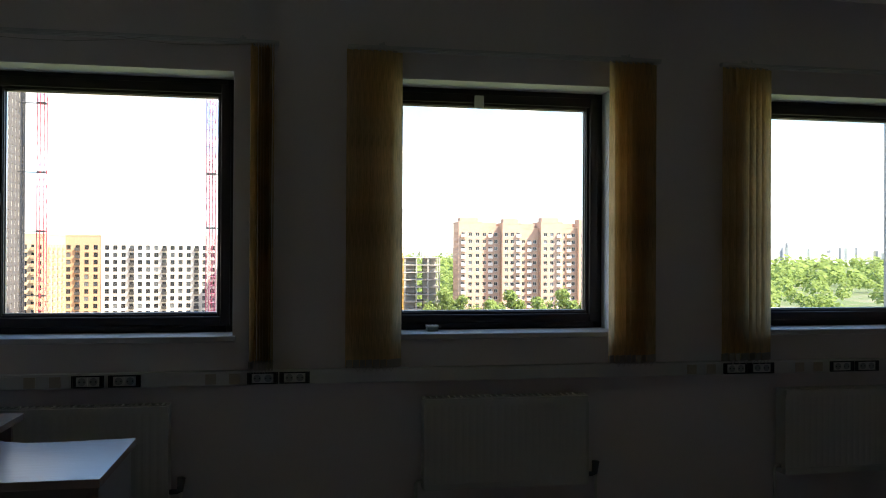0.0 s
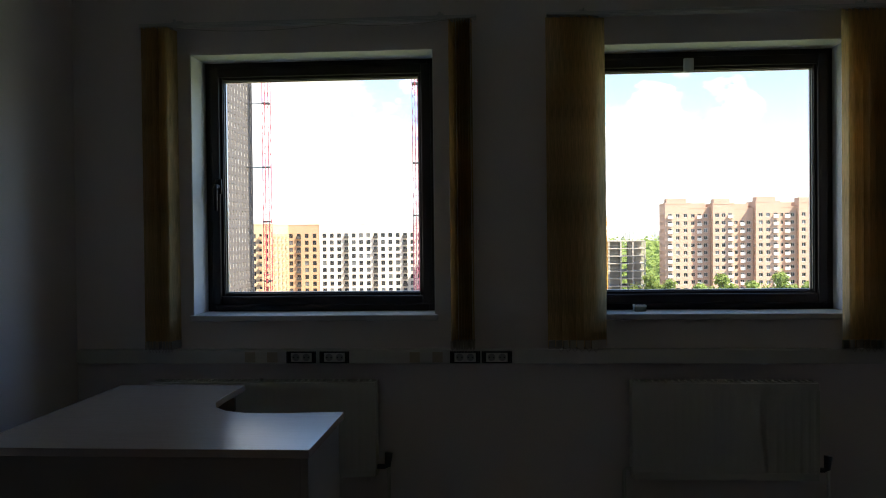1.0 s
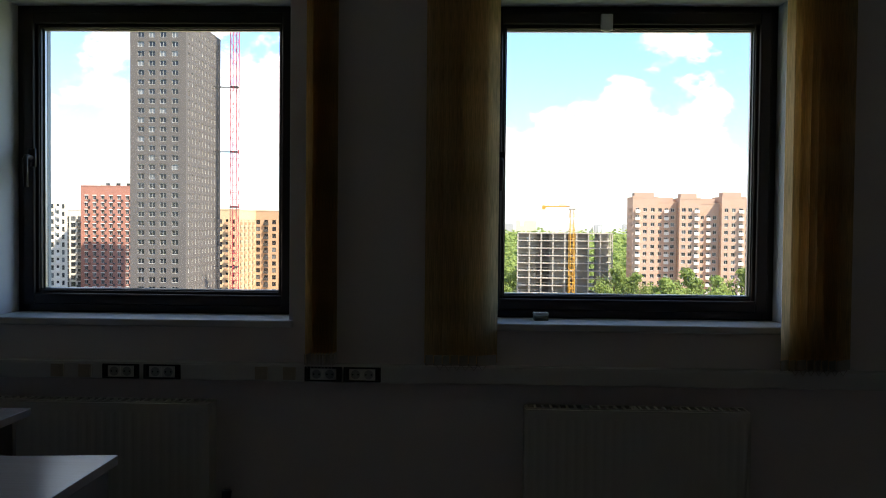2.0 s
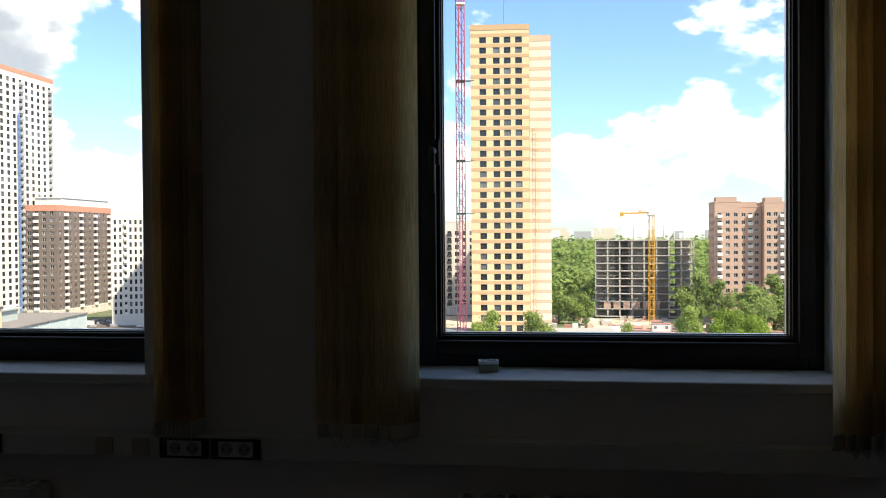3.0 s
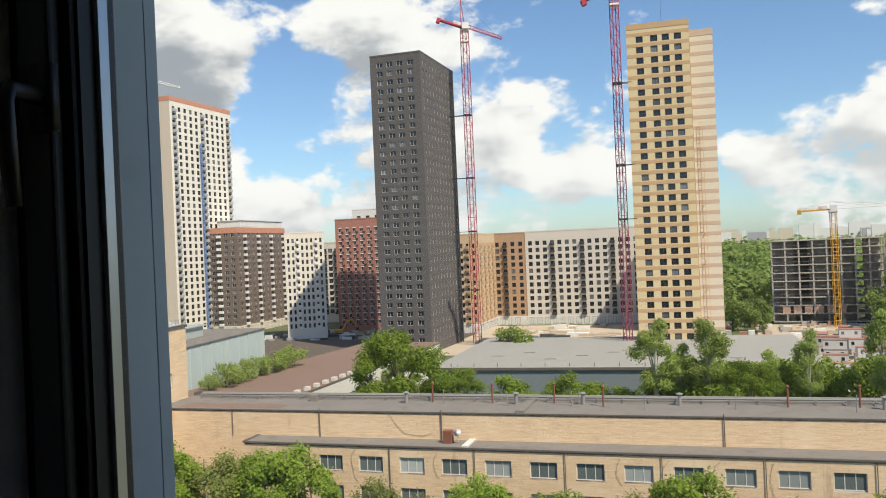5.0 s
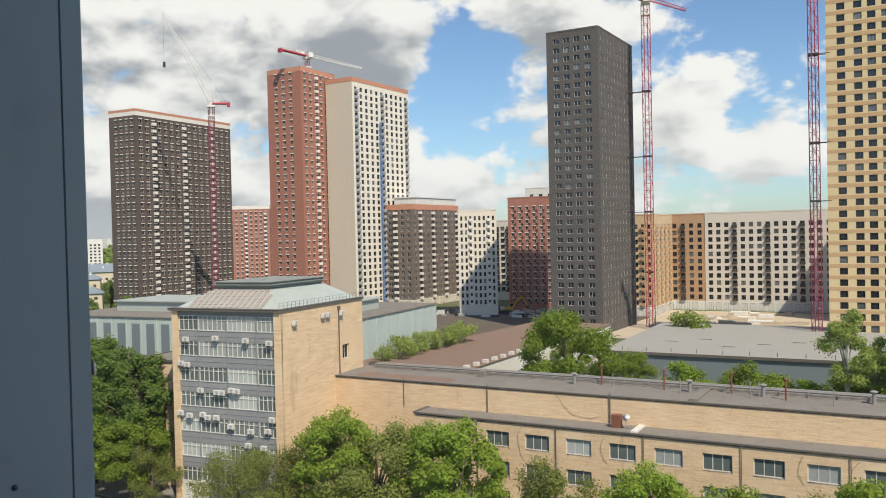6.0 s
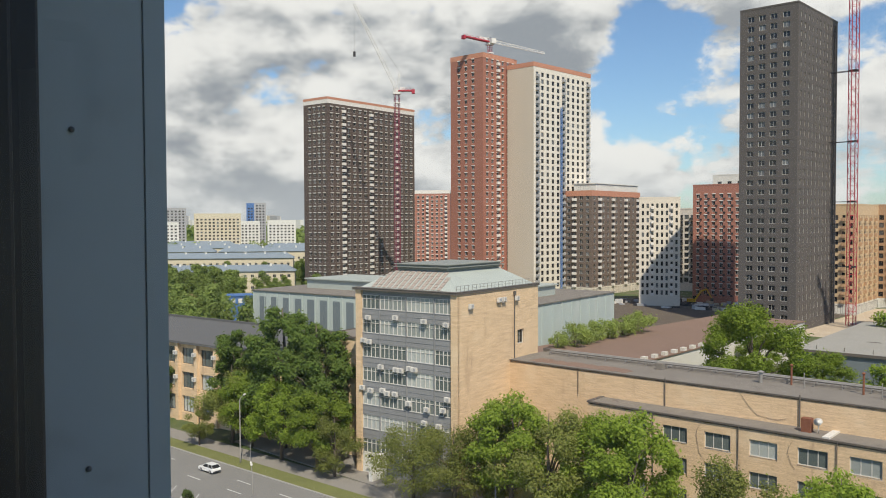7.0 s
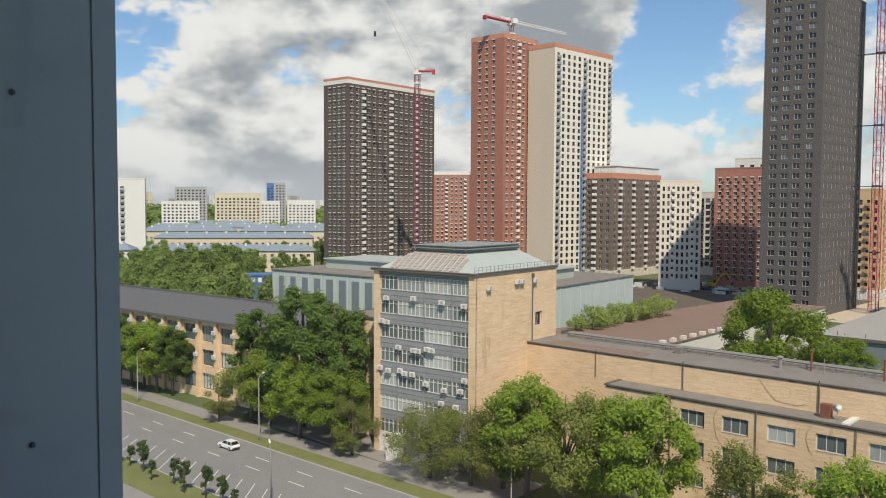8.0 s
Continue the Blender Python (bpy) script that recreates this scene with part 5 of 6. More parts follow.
    rw = [(h2 - 3.1, h2 - 1.3), (h2 - 6.6, h2 - 4.8), (h2 - 10.1, h2 - 8.3)]
    panel(mb, face_place("front", w2, d2), w2, 0, h2, cl, rw, 0.25)
    child("wall", mb.mesh("wall", "tanbrick"), o, label="tan brick wall")
    for side in ("right", "left"):
        mb = Mesher()
        panel(mb, face_place(side, w2, d2), d2, 0, h2, [], [], 0.3)
        child("wall", mb.mesh("wall", "tanbrick"), o)
    me = window_mesh(3.0, 1.8, "office sill")
    for s in starts:
        for a, c in rw:
            child("window", me, o, (s + 1.5, 0.08, a))
    mb = Mesher()
    mb.box(0, 0, h2 - 0.3, w2, d2 - 0.05, h2 + 0.02)
    child("roof", mb.mesh("roof", "rooffelt"), o, label="grey felt roof")
    mb = Mesher()
    mb.box(-0.15, -0.18, h2 - 0.12, w2, 0.05, h2 + 0.06)
    mb.box(-0.15, 0.05, h2 - 0.2, 0.3, d2 - 0.05, h2 + 0.12)
    mb.box(0.3, d2 - 0.55, h2 + 0.02, w2, d2 - 0.05, h2 + 0.18)
    child("edge_flashing", mb.mesh("edge_flashing", "pipedark"), o, label="dark metal roof edge")
    mb = Mesher()
    for s in starts[::2]:
        mb.tube([(s + 3.9, -0.14, h2), (s + 3.9, -0.14, 1)], 0.05, 8)
    child("drain_pipe", mb.mesh("drain_pipe", "pipedark"), o)
    mb = Mesher()
    for s in starts:
        if rng.random() < 0.5:
            continue
        a, b, c = rng.uniform(0.3, 0.9), rng.uniform(1.6, 2.4), rng.uniform(2.8, 4.0)
        mb.tube([(s - 0.4, -0.05, h2 - 0.6), (s - 0.4 - a * 0.7, -0.07, h2 - b * 0.6), (s - 0.4 - a, -0.08, h2 - b), (s - 0.3 - a * 0.5, -0.06, h2 - c), (s - 0.2, -0.06, h2 - c - 0.4)], 0.016, 6)
    child("loose_cable", mb.mesh("loose_cable", "pipedark"), o)
    mb = Mesher()
    mb.box(0, 0, 0, 1.0, 0.9, 1.45)
    child("roof_vent", mb.mesh("roof_vent", "rust"), o, (24.9, 1.6, h2 + 0.02), label="rust red sheet metal vent box")
    mb = Mesher()
    mb.box(0, 0, 0, 0.7, d2 - 0.7, 0.2)
    child("roof_seam", mb.mesh("roof_seam", "winframe"), o, (27.5, 0.1, h2 + 0.02), label="white roof seam")
    dm = Mesher()
    dm.tube([(0, 0, 0), (0, 0, 1.0)], 0.05, 8)
    dm.tube([(0, -0.2, 1.3), (0.0, -0.12, 1.24), (0, -0.05, 1.2)], [0.45, 0.3, 0.05], 16)
    child("satellite_dish", dm.mesh("satellite_dish", "winframe", smooth=True), o, (26.6, 1.9, h2), label="white satellite dish")

    # the long low building beyond the street trees
    top3 = -19.0
    h3 = top3 - GROUND
    s = thing("street_wing", -190.0, 67.4, GROUND, 6.5, "brick office wing with columns and a grey sloped roof", "office building")
    mb = Mesher()
    starts = [2.0 + 5.2 * k for k in range(15)]
    rw = [(h3 - 4.0 - 4.2 * k, h3 - 1.2 - 4.2 * k) for k in range(3)]
    panel(mb, face_place("front", 86, 17), 86, 0, h3, [(a, a + 3.6) for a in starts], rw, 0.4)
    child("wall", mb.mesh("wall", "tanbrick"), s, label="brown brick wall")
    for side in ("right", "left", "back"):
        mb = Mesher()
        panel(mb, face_place(side, 86, 17), 17 if side != "back" else 86, 0, h3, [], [], 0.3)
        child("wall", mb.mesh("wall", "tanbrick"), s)
    me = window_mesh(3.6, 2.8, "office dark")
    for a in starts:
        for r in rw:
            child("window", me, s, (a + 1.8, 0.23, r[0]))
    mb = Mesher()
    for a in starts:
        mb.box(a + 4.0, -0.55, 0, a + 4.8, 0, h3 - 0.2)
    child("pillar", mb.mesh("pillar", "tanbrick"), s, label="brick pillars")
    for a in starts:
        child("air_conditioner", SHARED_AC, s, (a + 4.4, -0.6, h3 - 2.4))
        child("air_conditioner", SHARED_AC, s, (a + 4.4, -0.6, h3 - 6.6))
    mb = Mesher()
    mb.quad((-0.6, -0.9, h3), (86, -0.9, h3), (86, 17.4, h3 + 0.9), (-0.6, 17.4, h3 + 0.9))
    mb.box(-0.6, -0.9, h3 - 0.4, 86, -0.6, h3 - 0.01)
    mb.box(-0.6, 17.0, h3 + 0.5, 86, 17.4, h3 + 1.3)
    child("roof", mb.mesh("roof", "darkroof"), s, label="dark grey sheet roof")


am = Mesher()
am.box(-0.4, -0.4, 0, 0.4, 0, 0.65)
am.tube([(0.08, -0.405, 0.32), (0.08, -0.42, 0.32)], 0.24, 12, 1)
SHARED_AC = am.mesh("air_conditioner", "winframe", "greyfar")
long_wing()


def sheds():
    # teal warehouse behind the tan building
    t = thing("teal_warehouse", -186.0, 126.0, GROUND, 7, "weathered pale teal sheet warehouse with a flat felt roof", "warehouse")
    w, d, h = 82.0, 46.0, 16.6
    for side in ("front", "right", "left", "back"):
        mb = Mesher()
        place = face_place(side, w, d)
        length = w if side in ("front", "back") else d
        panel(mb, place, length, 0, h, [], [], 0.2)
        n = int(length / 4.4)
        for k in range(n + 1):
            s = length * k / n
            for a, o in ((0.0, 0.12),):
                mb.quad(place(max(s - 0.15, 0), 0, o), place(min(s + 0.15, length), 0, o), place(min(s + 0.15, length), h, o), place(max(s - 0.15, 0), h, o))
                mb.quad(place(max(s - 0.15, 0), 0, 0), place(max(s - 0.15, 0), 0, o), place(max(s - 0.15, 0), h, o), place(max(s - 0.15, 0), h, 0))
                mb.quad(place(min(s + 0.15, length), 0, o), place(min(s + 0.15, length), 0, 0), place(min(s + 0.15, length), h, 0), place(min(s + 0.15, length), h, o))
        child("wall", mb.mesh("wall", "tealtin"), t, label="streaked teal sheet wall with ribs")
    mb = Mesher()
    cl = [(s + 0.5, s + 2.9) for s in np.arange(2.0, 78, 4.4)]
    mb2 = Mesher()
    for a, c in cl:
        mb2.box(a, -0.06, 5.0, c, -0.01, 15.2)
    child("window_band", mb2.mesh("window_band", "bluewall"), t, label="dark tall glazing strips")
    mb.box(-0.3, -0.3, h, w + 0.3, d + 0.3, h + 0.25)
    child("roof", mb.mesh("roof", "rooffelt"), t, label="grey felt roof")
    mb = Mesher()
    mb.box(8, 12, h + 0.25, 74, 30, h + 2.6)
    mb.box(7.4, 11.4, h + 2.6, 74.6, 30.6, h + 2.9)
    child("roof_light", mb.mesh("roof_light", "tealroof"), t, label="long raised roof lantern")
    # brown felt roofed shed
    q = thing("brown_roof_shed", -101.5, 112.0, GROUND, 0, "low shed with an old brown felt roof", "shed")
    mb = Mesher()
    pts = [(0, 0), (26.5, -1.0), (26.0, 46.0), (26.0, 104.0), (3.5, 104.0)]
    hh = 8.9
    mb.prism(pts, 0, hh - 0.15)
    child("wall", mb.mesh("wall", "stucco"), q, label="pale rendered wall")
    mb = Mesher()
    mb.prism([(x * 1.008, y * 1.005) for x, y in pts], hh - 0.15, hh + 0.1)
    child("roof", mb.mesh("roof", "brownroof"), q, label="brown felt roof")
    mb = Mesher()
    for k in range(12):
        t = k / 12.0
        x, y = 26.2, 4.0 + 46.0 * t
        mb.box(x - 1.0, y, hh + 0.1, x - 0.1, y + 1.2, hh + 0.75)
    child("roof_kerb", mb.mesh("roof_kerb", "stucco"), q, label="pale roof edge blocks")
    # wide grey roofed shed
    r = thing("grey_roof_shed", -67.4, 187.4, GROUND, 3, "wide low shed with a pale flat roof", "shed")
    mb = Mesher()
    mb.box(0, 0, 0, 88, 62, 5.9)
    child("wall", mb.mesh("wall", "bluewall"), r, label="blue-grey sheet wall")
    mb = Mesher()
    mb.box(-0.4, -0.4, 5.9, 88.4, 62.4, 6.15)
    child("roof", mb.mesh("roof", "greyroof"), r, label="pale grey roof")
    mb = Mesher()
    mb.box(-0.45, -0.5, 5.55, 88.4, -0.4, 6.2)
    for k in range(15):
        mb.tube([(4 + 5.7 * k, 1.5, 6.15), (4 + 5.7 * k, 1.5, 7.0)], 0.09, 6)
    for k in range(10):
        mb.box(10 + 7.3 * k, 20 + 7 * math.sin(k * 2.1), 6.15, 13 + 7.3 * k, 20.35 + 7 * math.sin(k * 2.1), 6.25)
    child("roof_vent", mb.mesh("roof_vent", "pipedark"), r, label="small dark roof vents")


sheds()


# ---- cranes ----
def truss(mb, length, half, height, n, slot=0):
    """A triangular jib along x."""
    top = lambda x: height * (1 - 0.35 * x / length)
    for y in (-half, half):
        mb.tube([(0, y, 0), (length, y, 0)], 0.11, 4, slot)
    mb.tube([(0, 0, top(0)), (length, 0, top(length))], 0.12, 4, slot)
    for i in range(n):
        x0, x1 = length * i / n, length * (i + 1) / n
        xm = (x0 + x1) / 2
        for y in (-half, half):
            mb.tube([(x0, y, 0), (xm, 0, top(xm))], 0.06, 3, slot)
            mb.tube([(xm, 0, top(xm)), (x1, y, 0)], 0.06, 3, slot)
        mb.tube([(x0, -half, 0), (x1, half, 0)], 0.06, 3, slot)


def tower_crane(label, x, y, top, turn, jib, lift, counter, mast="cranered", arm="cranered", tail="cranered", apex=7.0, base=GROUND, half=0.95, ties=(), tie_dir=1, tie_len=4.0):
    """turn: heading of the jib; lift: its rise in degrees."""
    c = thing("tower_crane", x, y, base, turn, label, "crane", "tower cranes")
    h = top - base
    mb = Mesher()
    lattice(mb, h * 0.72, half, 2.4)
    child("mast", mb.mesh("mast", mast if mast != "mix" else "cranepurple"), c, rz=20, label="lattice mast")
    mb = Mesher()
    lattice(mb, h * 0.28, half, 2.4)
    child("upper_mast", mb.mesh("upper_mast", "cranered" if mast == "mix" else mast), c, (0, 0, h * 0.72), rz=20)
    mb = Mesher()
    mb.box(-1.3, -1.3, h - 4.2, 1.3, 1.3, h - 3.7)
    mb.box(-1.5, -1.5, h - 0.3, 1.5, 1.5, h + 0.4)
    child("collar", mb.mesh("collar", "cranewhite"), c, label="white climbing collar")
    mb = Mesher()
    mb.box(-0.9, -2.9, h + 0.2, 1.5, -1.3, h + 2.4)
    mb.box(-0.95, -2.95, h + 2.4, 1.55, -1.25, h + 2.5)
    child("cab", mb.mesh("cab", "cranewhite"), c, label="white operator cab")
    jm = Mesher()
    truss(jm, jib, 0.6, 1.3, max(6, int(jib / 2.2)))
    j = child("jib", jm.mesh("jib", arm), c, (0.5, 0, h + 1.2), label="lattice jib")
    j.rotation_euler = (0, -radians(lift), 0)
    km = Mesher()
    km.box(-counter, -1.1, 0, 0, -0.85, 0.5)
    km.box(-counter, 0.85, 0, 0, 1.1, 0.5)
    km.box(-counter, -0.85, 0.05, 0, 0.85, 0.16)
    km.box(-counter, -1.05, -0.9, -counter + 1.3, 1.05, 0.7)
    for i in range(4):
        x = -counter * (0.2 + 0.2 * i)
        km.tube([(x, -0.97, 0.5), (x - counter * 0.1, -0.97, 1.4), (x - counter * 0.2, -0.97, 0.5)], 0.07, 4)
        km.tube([(x, 0.97, 0.5), (x - counter * 0.1, 0.97, 1.4), (x - counter * 0.2, 0.97, 0.5)], 0.07, 4)
    km.box(-counter * 0.4, -0.8, 0.2, -counter * 0.12, 0.8, 1.7, 1)
    k = child("counter_jib", km.mesh("counter_jib", tail, "cranewhite"), c, (-0.5, 0, h + 0.9), label="counter jib with ballast")
    if abs(lift) < 40:
        k.rotation_euler = (0, -radians(lift), 0)
    am = Mesher()
    for yy in (-0.5, 0.5):
        am.tube([(0.4, yy, h + 0.4), (-1.0, 0, h + apex)], 0.11, 4)
        am.tube([(-1.4, yy, h + 0.4), (-1.0, 0, h + apex)], 0.11, 4)
    for i in range(1, 5):
        t = i / 5
        am.tube([(0.4 - 1.4 * t, -0.5 * (1 - t), h + apex * t), (-1.4 + 0.4 * t, 0.5 * (1 - t), h + apex * t)], 0.06, 3)
    child("apex", am.mesh("apex", arm), c, label="lattice apex")
    wm = Mesher()
    ca, sa = math.cos(radians(lift)), math.sin(radians(lift))
    for f in ((0.95,) if lift > 20 else (0.45, 0.85)):
        wm.tube([(-1.0, 0, h + apex), (0.5 + jib * f * ca, 0, h + 2.0 + jib * f * sa)], 0.035, 3)
    wm.tube([(-1.0, 0, h + apex), (-counter + 1, 0, h + 1.8)], 0.035, 3)
    f = 0.98 if lift > 20 else 0.8
    px, pz = 0.5 + jib * f * ca, h + 1.2 + jib * f * sa
    if lift > 20:
        drop = 19.0
        wm.tube([(px, 0, pz), (px, 0, pz - drop)], 0.04, 3)
        wm.box(px - 0.5, -0.5, pz - drop - 2.0, px + 0.5, 0.5, pz - drop)
    child("cable", wm.mesh("cable", "dark"), c, label="thin steel cables and hook")
    if ties:
        tm = Mesher()
        for z in ties:
            for yy in (-0.8, 0.8):
                tm.box(-0.2, yy - 0.08, z - base - 0.1, tie_len, yy + 0.08, z - base + 0.1)
            tm.box(-1.3, -1.3, z - base - 0.25, 1.3, 1.3, z - base + 0.25)
        child("wall_tie", tm.mesh("wall_tie", "dark"), c, rz=tie_dir - turn, label="dark mast tie")
    return c


tower_crane("dark red luffing crane beside the brown tower", -251.9, 242.6, 55.5, 225, 40, 64, 7, "cranepurple", "cranewhite", "cranered", apex=9.5)
tower_crane("red and white crane on the red tower", -243.5, 293.5, 82.5, 72, 30, -5, 14, "cranered", "cranewhite", "cranered", apex=3.5, base=77.5, half=0.7)
tower_crane("red crane beside the graphite tower", -86.4, 289.0, 81.0, 20, 14.0, -20, 10, "cranered", "cranered", "cranered", apex=11.5, half=1.15, ties=(50.2, 27.3, 7.7, -13.6), tie_dir=180, tie_len=7.4)
tower_crane("faded purple crane beside the sand yellow tower", -27.0, 241.0, 73.5, 14, 14, 24, 9.5, "mix", "cranered", "cranered", apex=8, ties=(47.0, 23.5, 8.0), tie_dir=5)
tower_crane("yellow crane in front of the concrete frame", 38.2, 331.8, 9.0, -8, 19, 1, 11.5, "craneyellow", "cranewhite", "craneyellow", apex=4.0)


# ---- trees ----
LEAF = {}


def crown_mesh(name, seed, h, r, n, leaf, mat, clumps=16, low=0.28, narrow=1.0, trunk=True):
    """A crown of leaf cards gathered in clumps, open between them; the limbs run up to the clumps."""
    rng = np.random.default_rng(seed)
    cz, rz = h * (1 + low) / 2, h * (1 - low) / 2
    dirs = rng.normal(size=(clumps, 3))
    dirs /= np.linalg.norm(dirs, axis=1)[:, None]
    rad = rng.uniform(0.45, 0.86, clumps)[:, None]
    cen = dirs * rad * np.array([r * narrow, r * narrow, rz]) + np.array([0, 0, cz])
    cen[:, :2] *= np.clip(1.25 - 0.55 * (cen[:, 2:3] - cz) / rz, 0.4, 1.25)
    cr = rng.uniform(0.55, 0.95, clumps) * r * 1.75 / clumps ** 0.45
    pick = rng.integers(0, clumps, n)
    d = rng.normal(size=(n, 3))
    d /= np.linalg.norm(d, axis=1)[:, None]
    dist = rng.uniform(0.35, 1.0, n) ** 0.5 * (1 + 0.25 * rng.normal(size=n))
    pos = cen[pick] + d * (cr[pick] * dist)[:, None] * np.array([1, 1, 0.85])
    nor = d + rng.normal(size=(n, 3)) * 0.65 + np.array([0.2, -0.15, 0.55])
    nor /= np.linalg.norm(nor, axis=1)[:, None]
    side = np.cross(nor, rng.normal(size=(n, 3)))
    side /= np.linalg.norm(side, axis=1)[:, None]
    other = np.cross(nor, side)
    size = leaf * rng.uniform(0.55, 1.35, n)[:, None]
    v = np.empty((n, 4, 3))
    v[:, 0], v[:, 1] = pos - side * size, pos - other * size * 0.55
    v[:, 2], v[:, 3] = pos + side * size, pos + other * size * 0.55
    me = bpy.data.meshes.new(name)
    me.from_pydata(v.reshape(-1, 3).tolist(), [], np.arange(4 * n).reshape(n, 4).tolist())
    me.materials.append(M[mat])
    return me, cen, cr


def tree_kind(key, seed, h, r, n, leaf, mat, bark="bark", clumps=16, low=0.28, narrow=1.0, label="", name="tree"):
    me, cen, cr = crown_mesh("crown", seed, h, r, n, leaf, mat, clumps, low, narrow)
    t = thing(name, 0, 0, 0, 0, label, "tree", "trees")
    child("crown", me, t)
    mb = Mesher()
    rng = random.Random(seed)
    b = 0.022 * h
    lean = [(0, 0, -0.3), (rng.uniform(-.1, .1) * r * .3, rng.uniform(-.1, .1) * r * .3, h * 0.3), (rng.uniform(-.2, .2) * r * .3, rng.uniform(-.2, .2) * r * .3, h * 0.62), (0, 0, h * 0.88)]
    mb.tube(lean, [b, b * 0.7, b * 0.4, b * 0.12], 8)
    for c in cen[:10]:
        z0 = max(h * 0.18, c[2] * 0.55)
        mid = (c[0] * 0.45, c[1] * 0.45, (z0 + c[2]) / 2 + 0.05 * h)
        mb.tube([(0, 0, z0), mid, tuple(c)], [b * 0.42, b * 0.25, b * 0.06], 5)
    child("trunk", mb.mesh("trunk", bark, smooth=True), t, label="tapered trunk with limbs")
    LEAF[key] = [t, False]


def plant(key, x, y, scale=1.0, turn=0.0, z=None, wide=1.0):
    t, used = LEAF[key]
    m = pose(x, y, (GROUND if z is None else z) + 0.02, 0, 0, turn)
    if not used:
        t.scale = (scale * wide, scale * wide, scale)
        t.matrix_basis = m @ Matrix.Diagonal((scale * wide, scale * wide, scale, 1))
        LEAF[key][1] = True
        return t
    c = copy_thing(t, m)
    c.scale = (scale * wide, scale * wide, scale)
    return c


tree_kind("maple", 11, 15.5, 5.2, 19000, 0.19, "leaf_fresh", clumps=52, low=0.06, label="broad street maple in fresh bright green leaf")
tree_kind("lime", 12, 14.0, 4.6, 15000, 0.15, "leaf_olive", clumps=34, low=0.06, label="street tree with thin olive young leaves")
tree_kind("olive", 21, 11.0, 5.0, 14000, 0.11, "leaf_olive", clumps=34, low=0.04, label="broad sparse pale olive street tree")
tree_kind("poplar", 13, 22.0, 5.2, 26000, 0.21, "leaf_deep", clumps=64, low=0.03, label="tall dense deep green poplar beside the street")
tree_kind("birch", 14, 19.0, 4.2, 11000, 0.2, "leaf_pale", bark="birch", clumps=24, low=0.15, narrow=0.9, label="slender pale green birch behind the workshop")
tree_kind("willow", 15, 19.0, 7.2, 26000, 0.22, "leaf_fresh", clumps=54, low=0.06, label="broad round willow in light green leaf")
tree_kind("bush", 16, 6.0, 3.2, 2400, 0.22, "leaf_fresh", clumps=14, low=0.02, label="low dense green shrub by the shed", name="shrub")
tree_kind("grey_bush", 17, 4.0, 2.4, 1500, 0.18, "leaf_pale", clumps=10, low=0.02, label="thin pale shrub growing on the roof edge", name="shrub")
tree_kind("thuja", 18, 4.2, 0.62, 1500, 0.11, "leaf_dark", clumps=12, low=0.03, label="small dark conifer on the verge", name="conifer")
tree_kind("mid", 19, 15.0, 5.0, 2900, 0.46, "leaf_wood", clumps=18, low=0.05, label="dense green tree among the low houses")

prng = random.Random(5)
for key, x, y, top in (("olive", -72.0, 72.0, -21.8), ("olive", -66.5, 73.5, -21.6), ("lime", -63.0, 75.5, -20.0), ("maple", -58.5, 74.5, -17.0), ("lime", -52.5, 73.5, -17.6), ("maple", -43.5, 75.0, -16.8), ("maple", -48.0, 77.0, -18.0),
                       ("lime", -32.0, 75.0, -19.3), ("maple", -23.0, 75.5, -19.3), ("maple", -15.5, 75.0, -20.4), ("maple", -3.4, 75.0, -17.6), ("lime", -10.0, 76.0, -20.2), ("lime", 5.0, 76.0, -19.8), ("maple", 13.0, 75.0, -19.0), ("maple", 25.0, 75.0, -19.5)):
    own = {"maple": 15.5, "lime": 14.0, "olive": 11.0}[key]
    plant(key, x, y, (top - GROUND) / own, prng.uniform(0, 360), wide=prng.uniform(0.92, 1.12))
for key, x, y, top in (("poplar", -103.0, 75.0, -8.6), ("poplar", -95.5, 75.5, -10.8), ("poplar", -112.5, 74.0, -13.0), ("maple", -90.5, 71.5, -20.5), ("lime", -86.0, 71.0, -23.8), ("maple", -98.0, 71.0, -20.0),
                       ("maple", -140.0, 70.0, -19.0), ("maple", -146.0, 70.5, -19.2), ("maple", -161.0, 70.5, -18.8), ("lime", -111.5, 71.5, -19.0), ("poplar", -155.0, 70.0, -18.5), ("poplar", -136.0, 71.0, -19.0), ("poplar", -148.0, 69.0, -20.5), ("lime", -114.0, 67.2, -26.5), ("maple", -107.0, 72.0, -20.0), ("poplar", -168, 70, -18), ("poplar", -182, 69, -19)):
    own = {"maple": 15.5, "lime": 14.0, "poplar": 22.0}[key]
    plant(key, x, y, (top - GROUND) / own, prng.uniform(0, 360), wide=1.12)
for key, x, y, top in (("willow", -56.5, 138.0, -10.4), ("willow", -47.5, 143.0, -19.0), ("birch", -13.0, 158.0, -11.8), ("birch", -3.6, 162.0, -12.2), ("willow", 3.5, 151.0, -18.6), ("birch", 13.5, 160.0, -14.4),
                       ("birch", 25.0, 158.0, -10.6), ("willow", 32.0, 148.0, -9.6), ("willow", 38.0, 158.0, -13.0), ("birch", -9.0, 164.0, -17.5), ("birch", 7.5, 165.0, -19.0), ("willow", -71.0, 176.0, -22.0), ("willow", 46, 150, -12)):
    own = {"willow": 19.0, "birch": 19.0}[key]
    plant(key, x, y, (top - GROUND) / own, prng.uniform(0, 360), wide=0.7 if x > 12 else 1.0)
for i in range(24):
    plant("bush", -46 + 3.4 * i, 170 + prng.uniform(-5, 5), prng.uniform(0.8, 1.3) if i < 10 else prng.uniform(1.3, 2.0), prng.uniform(0, 360))
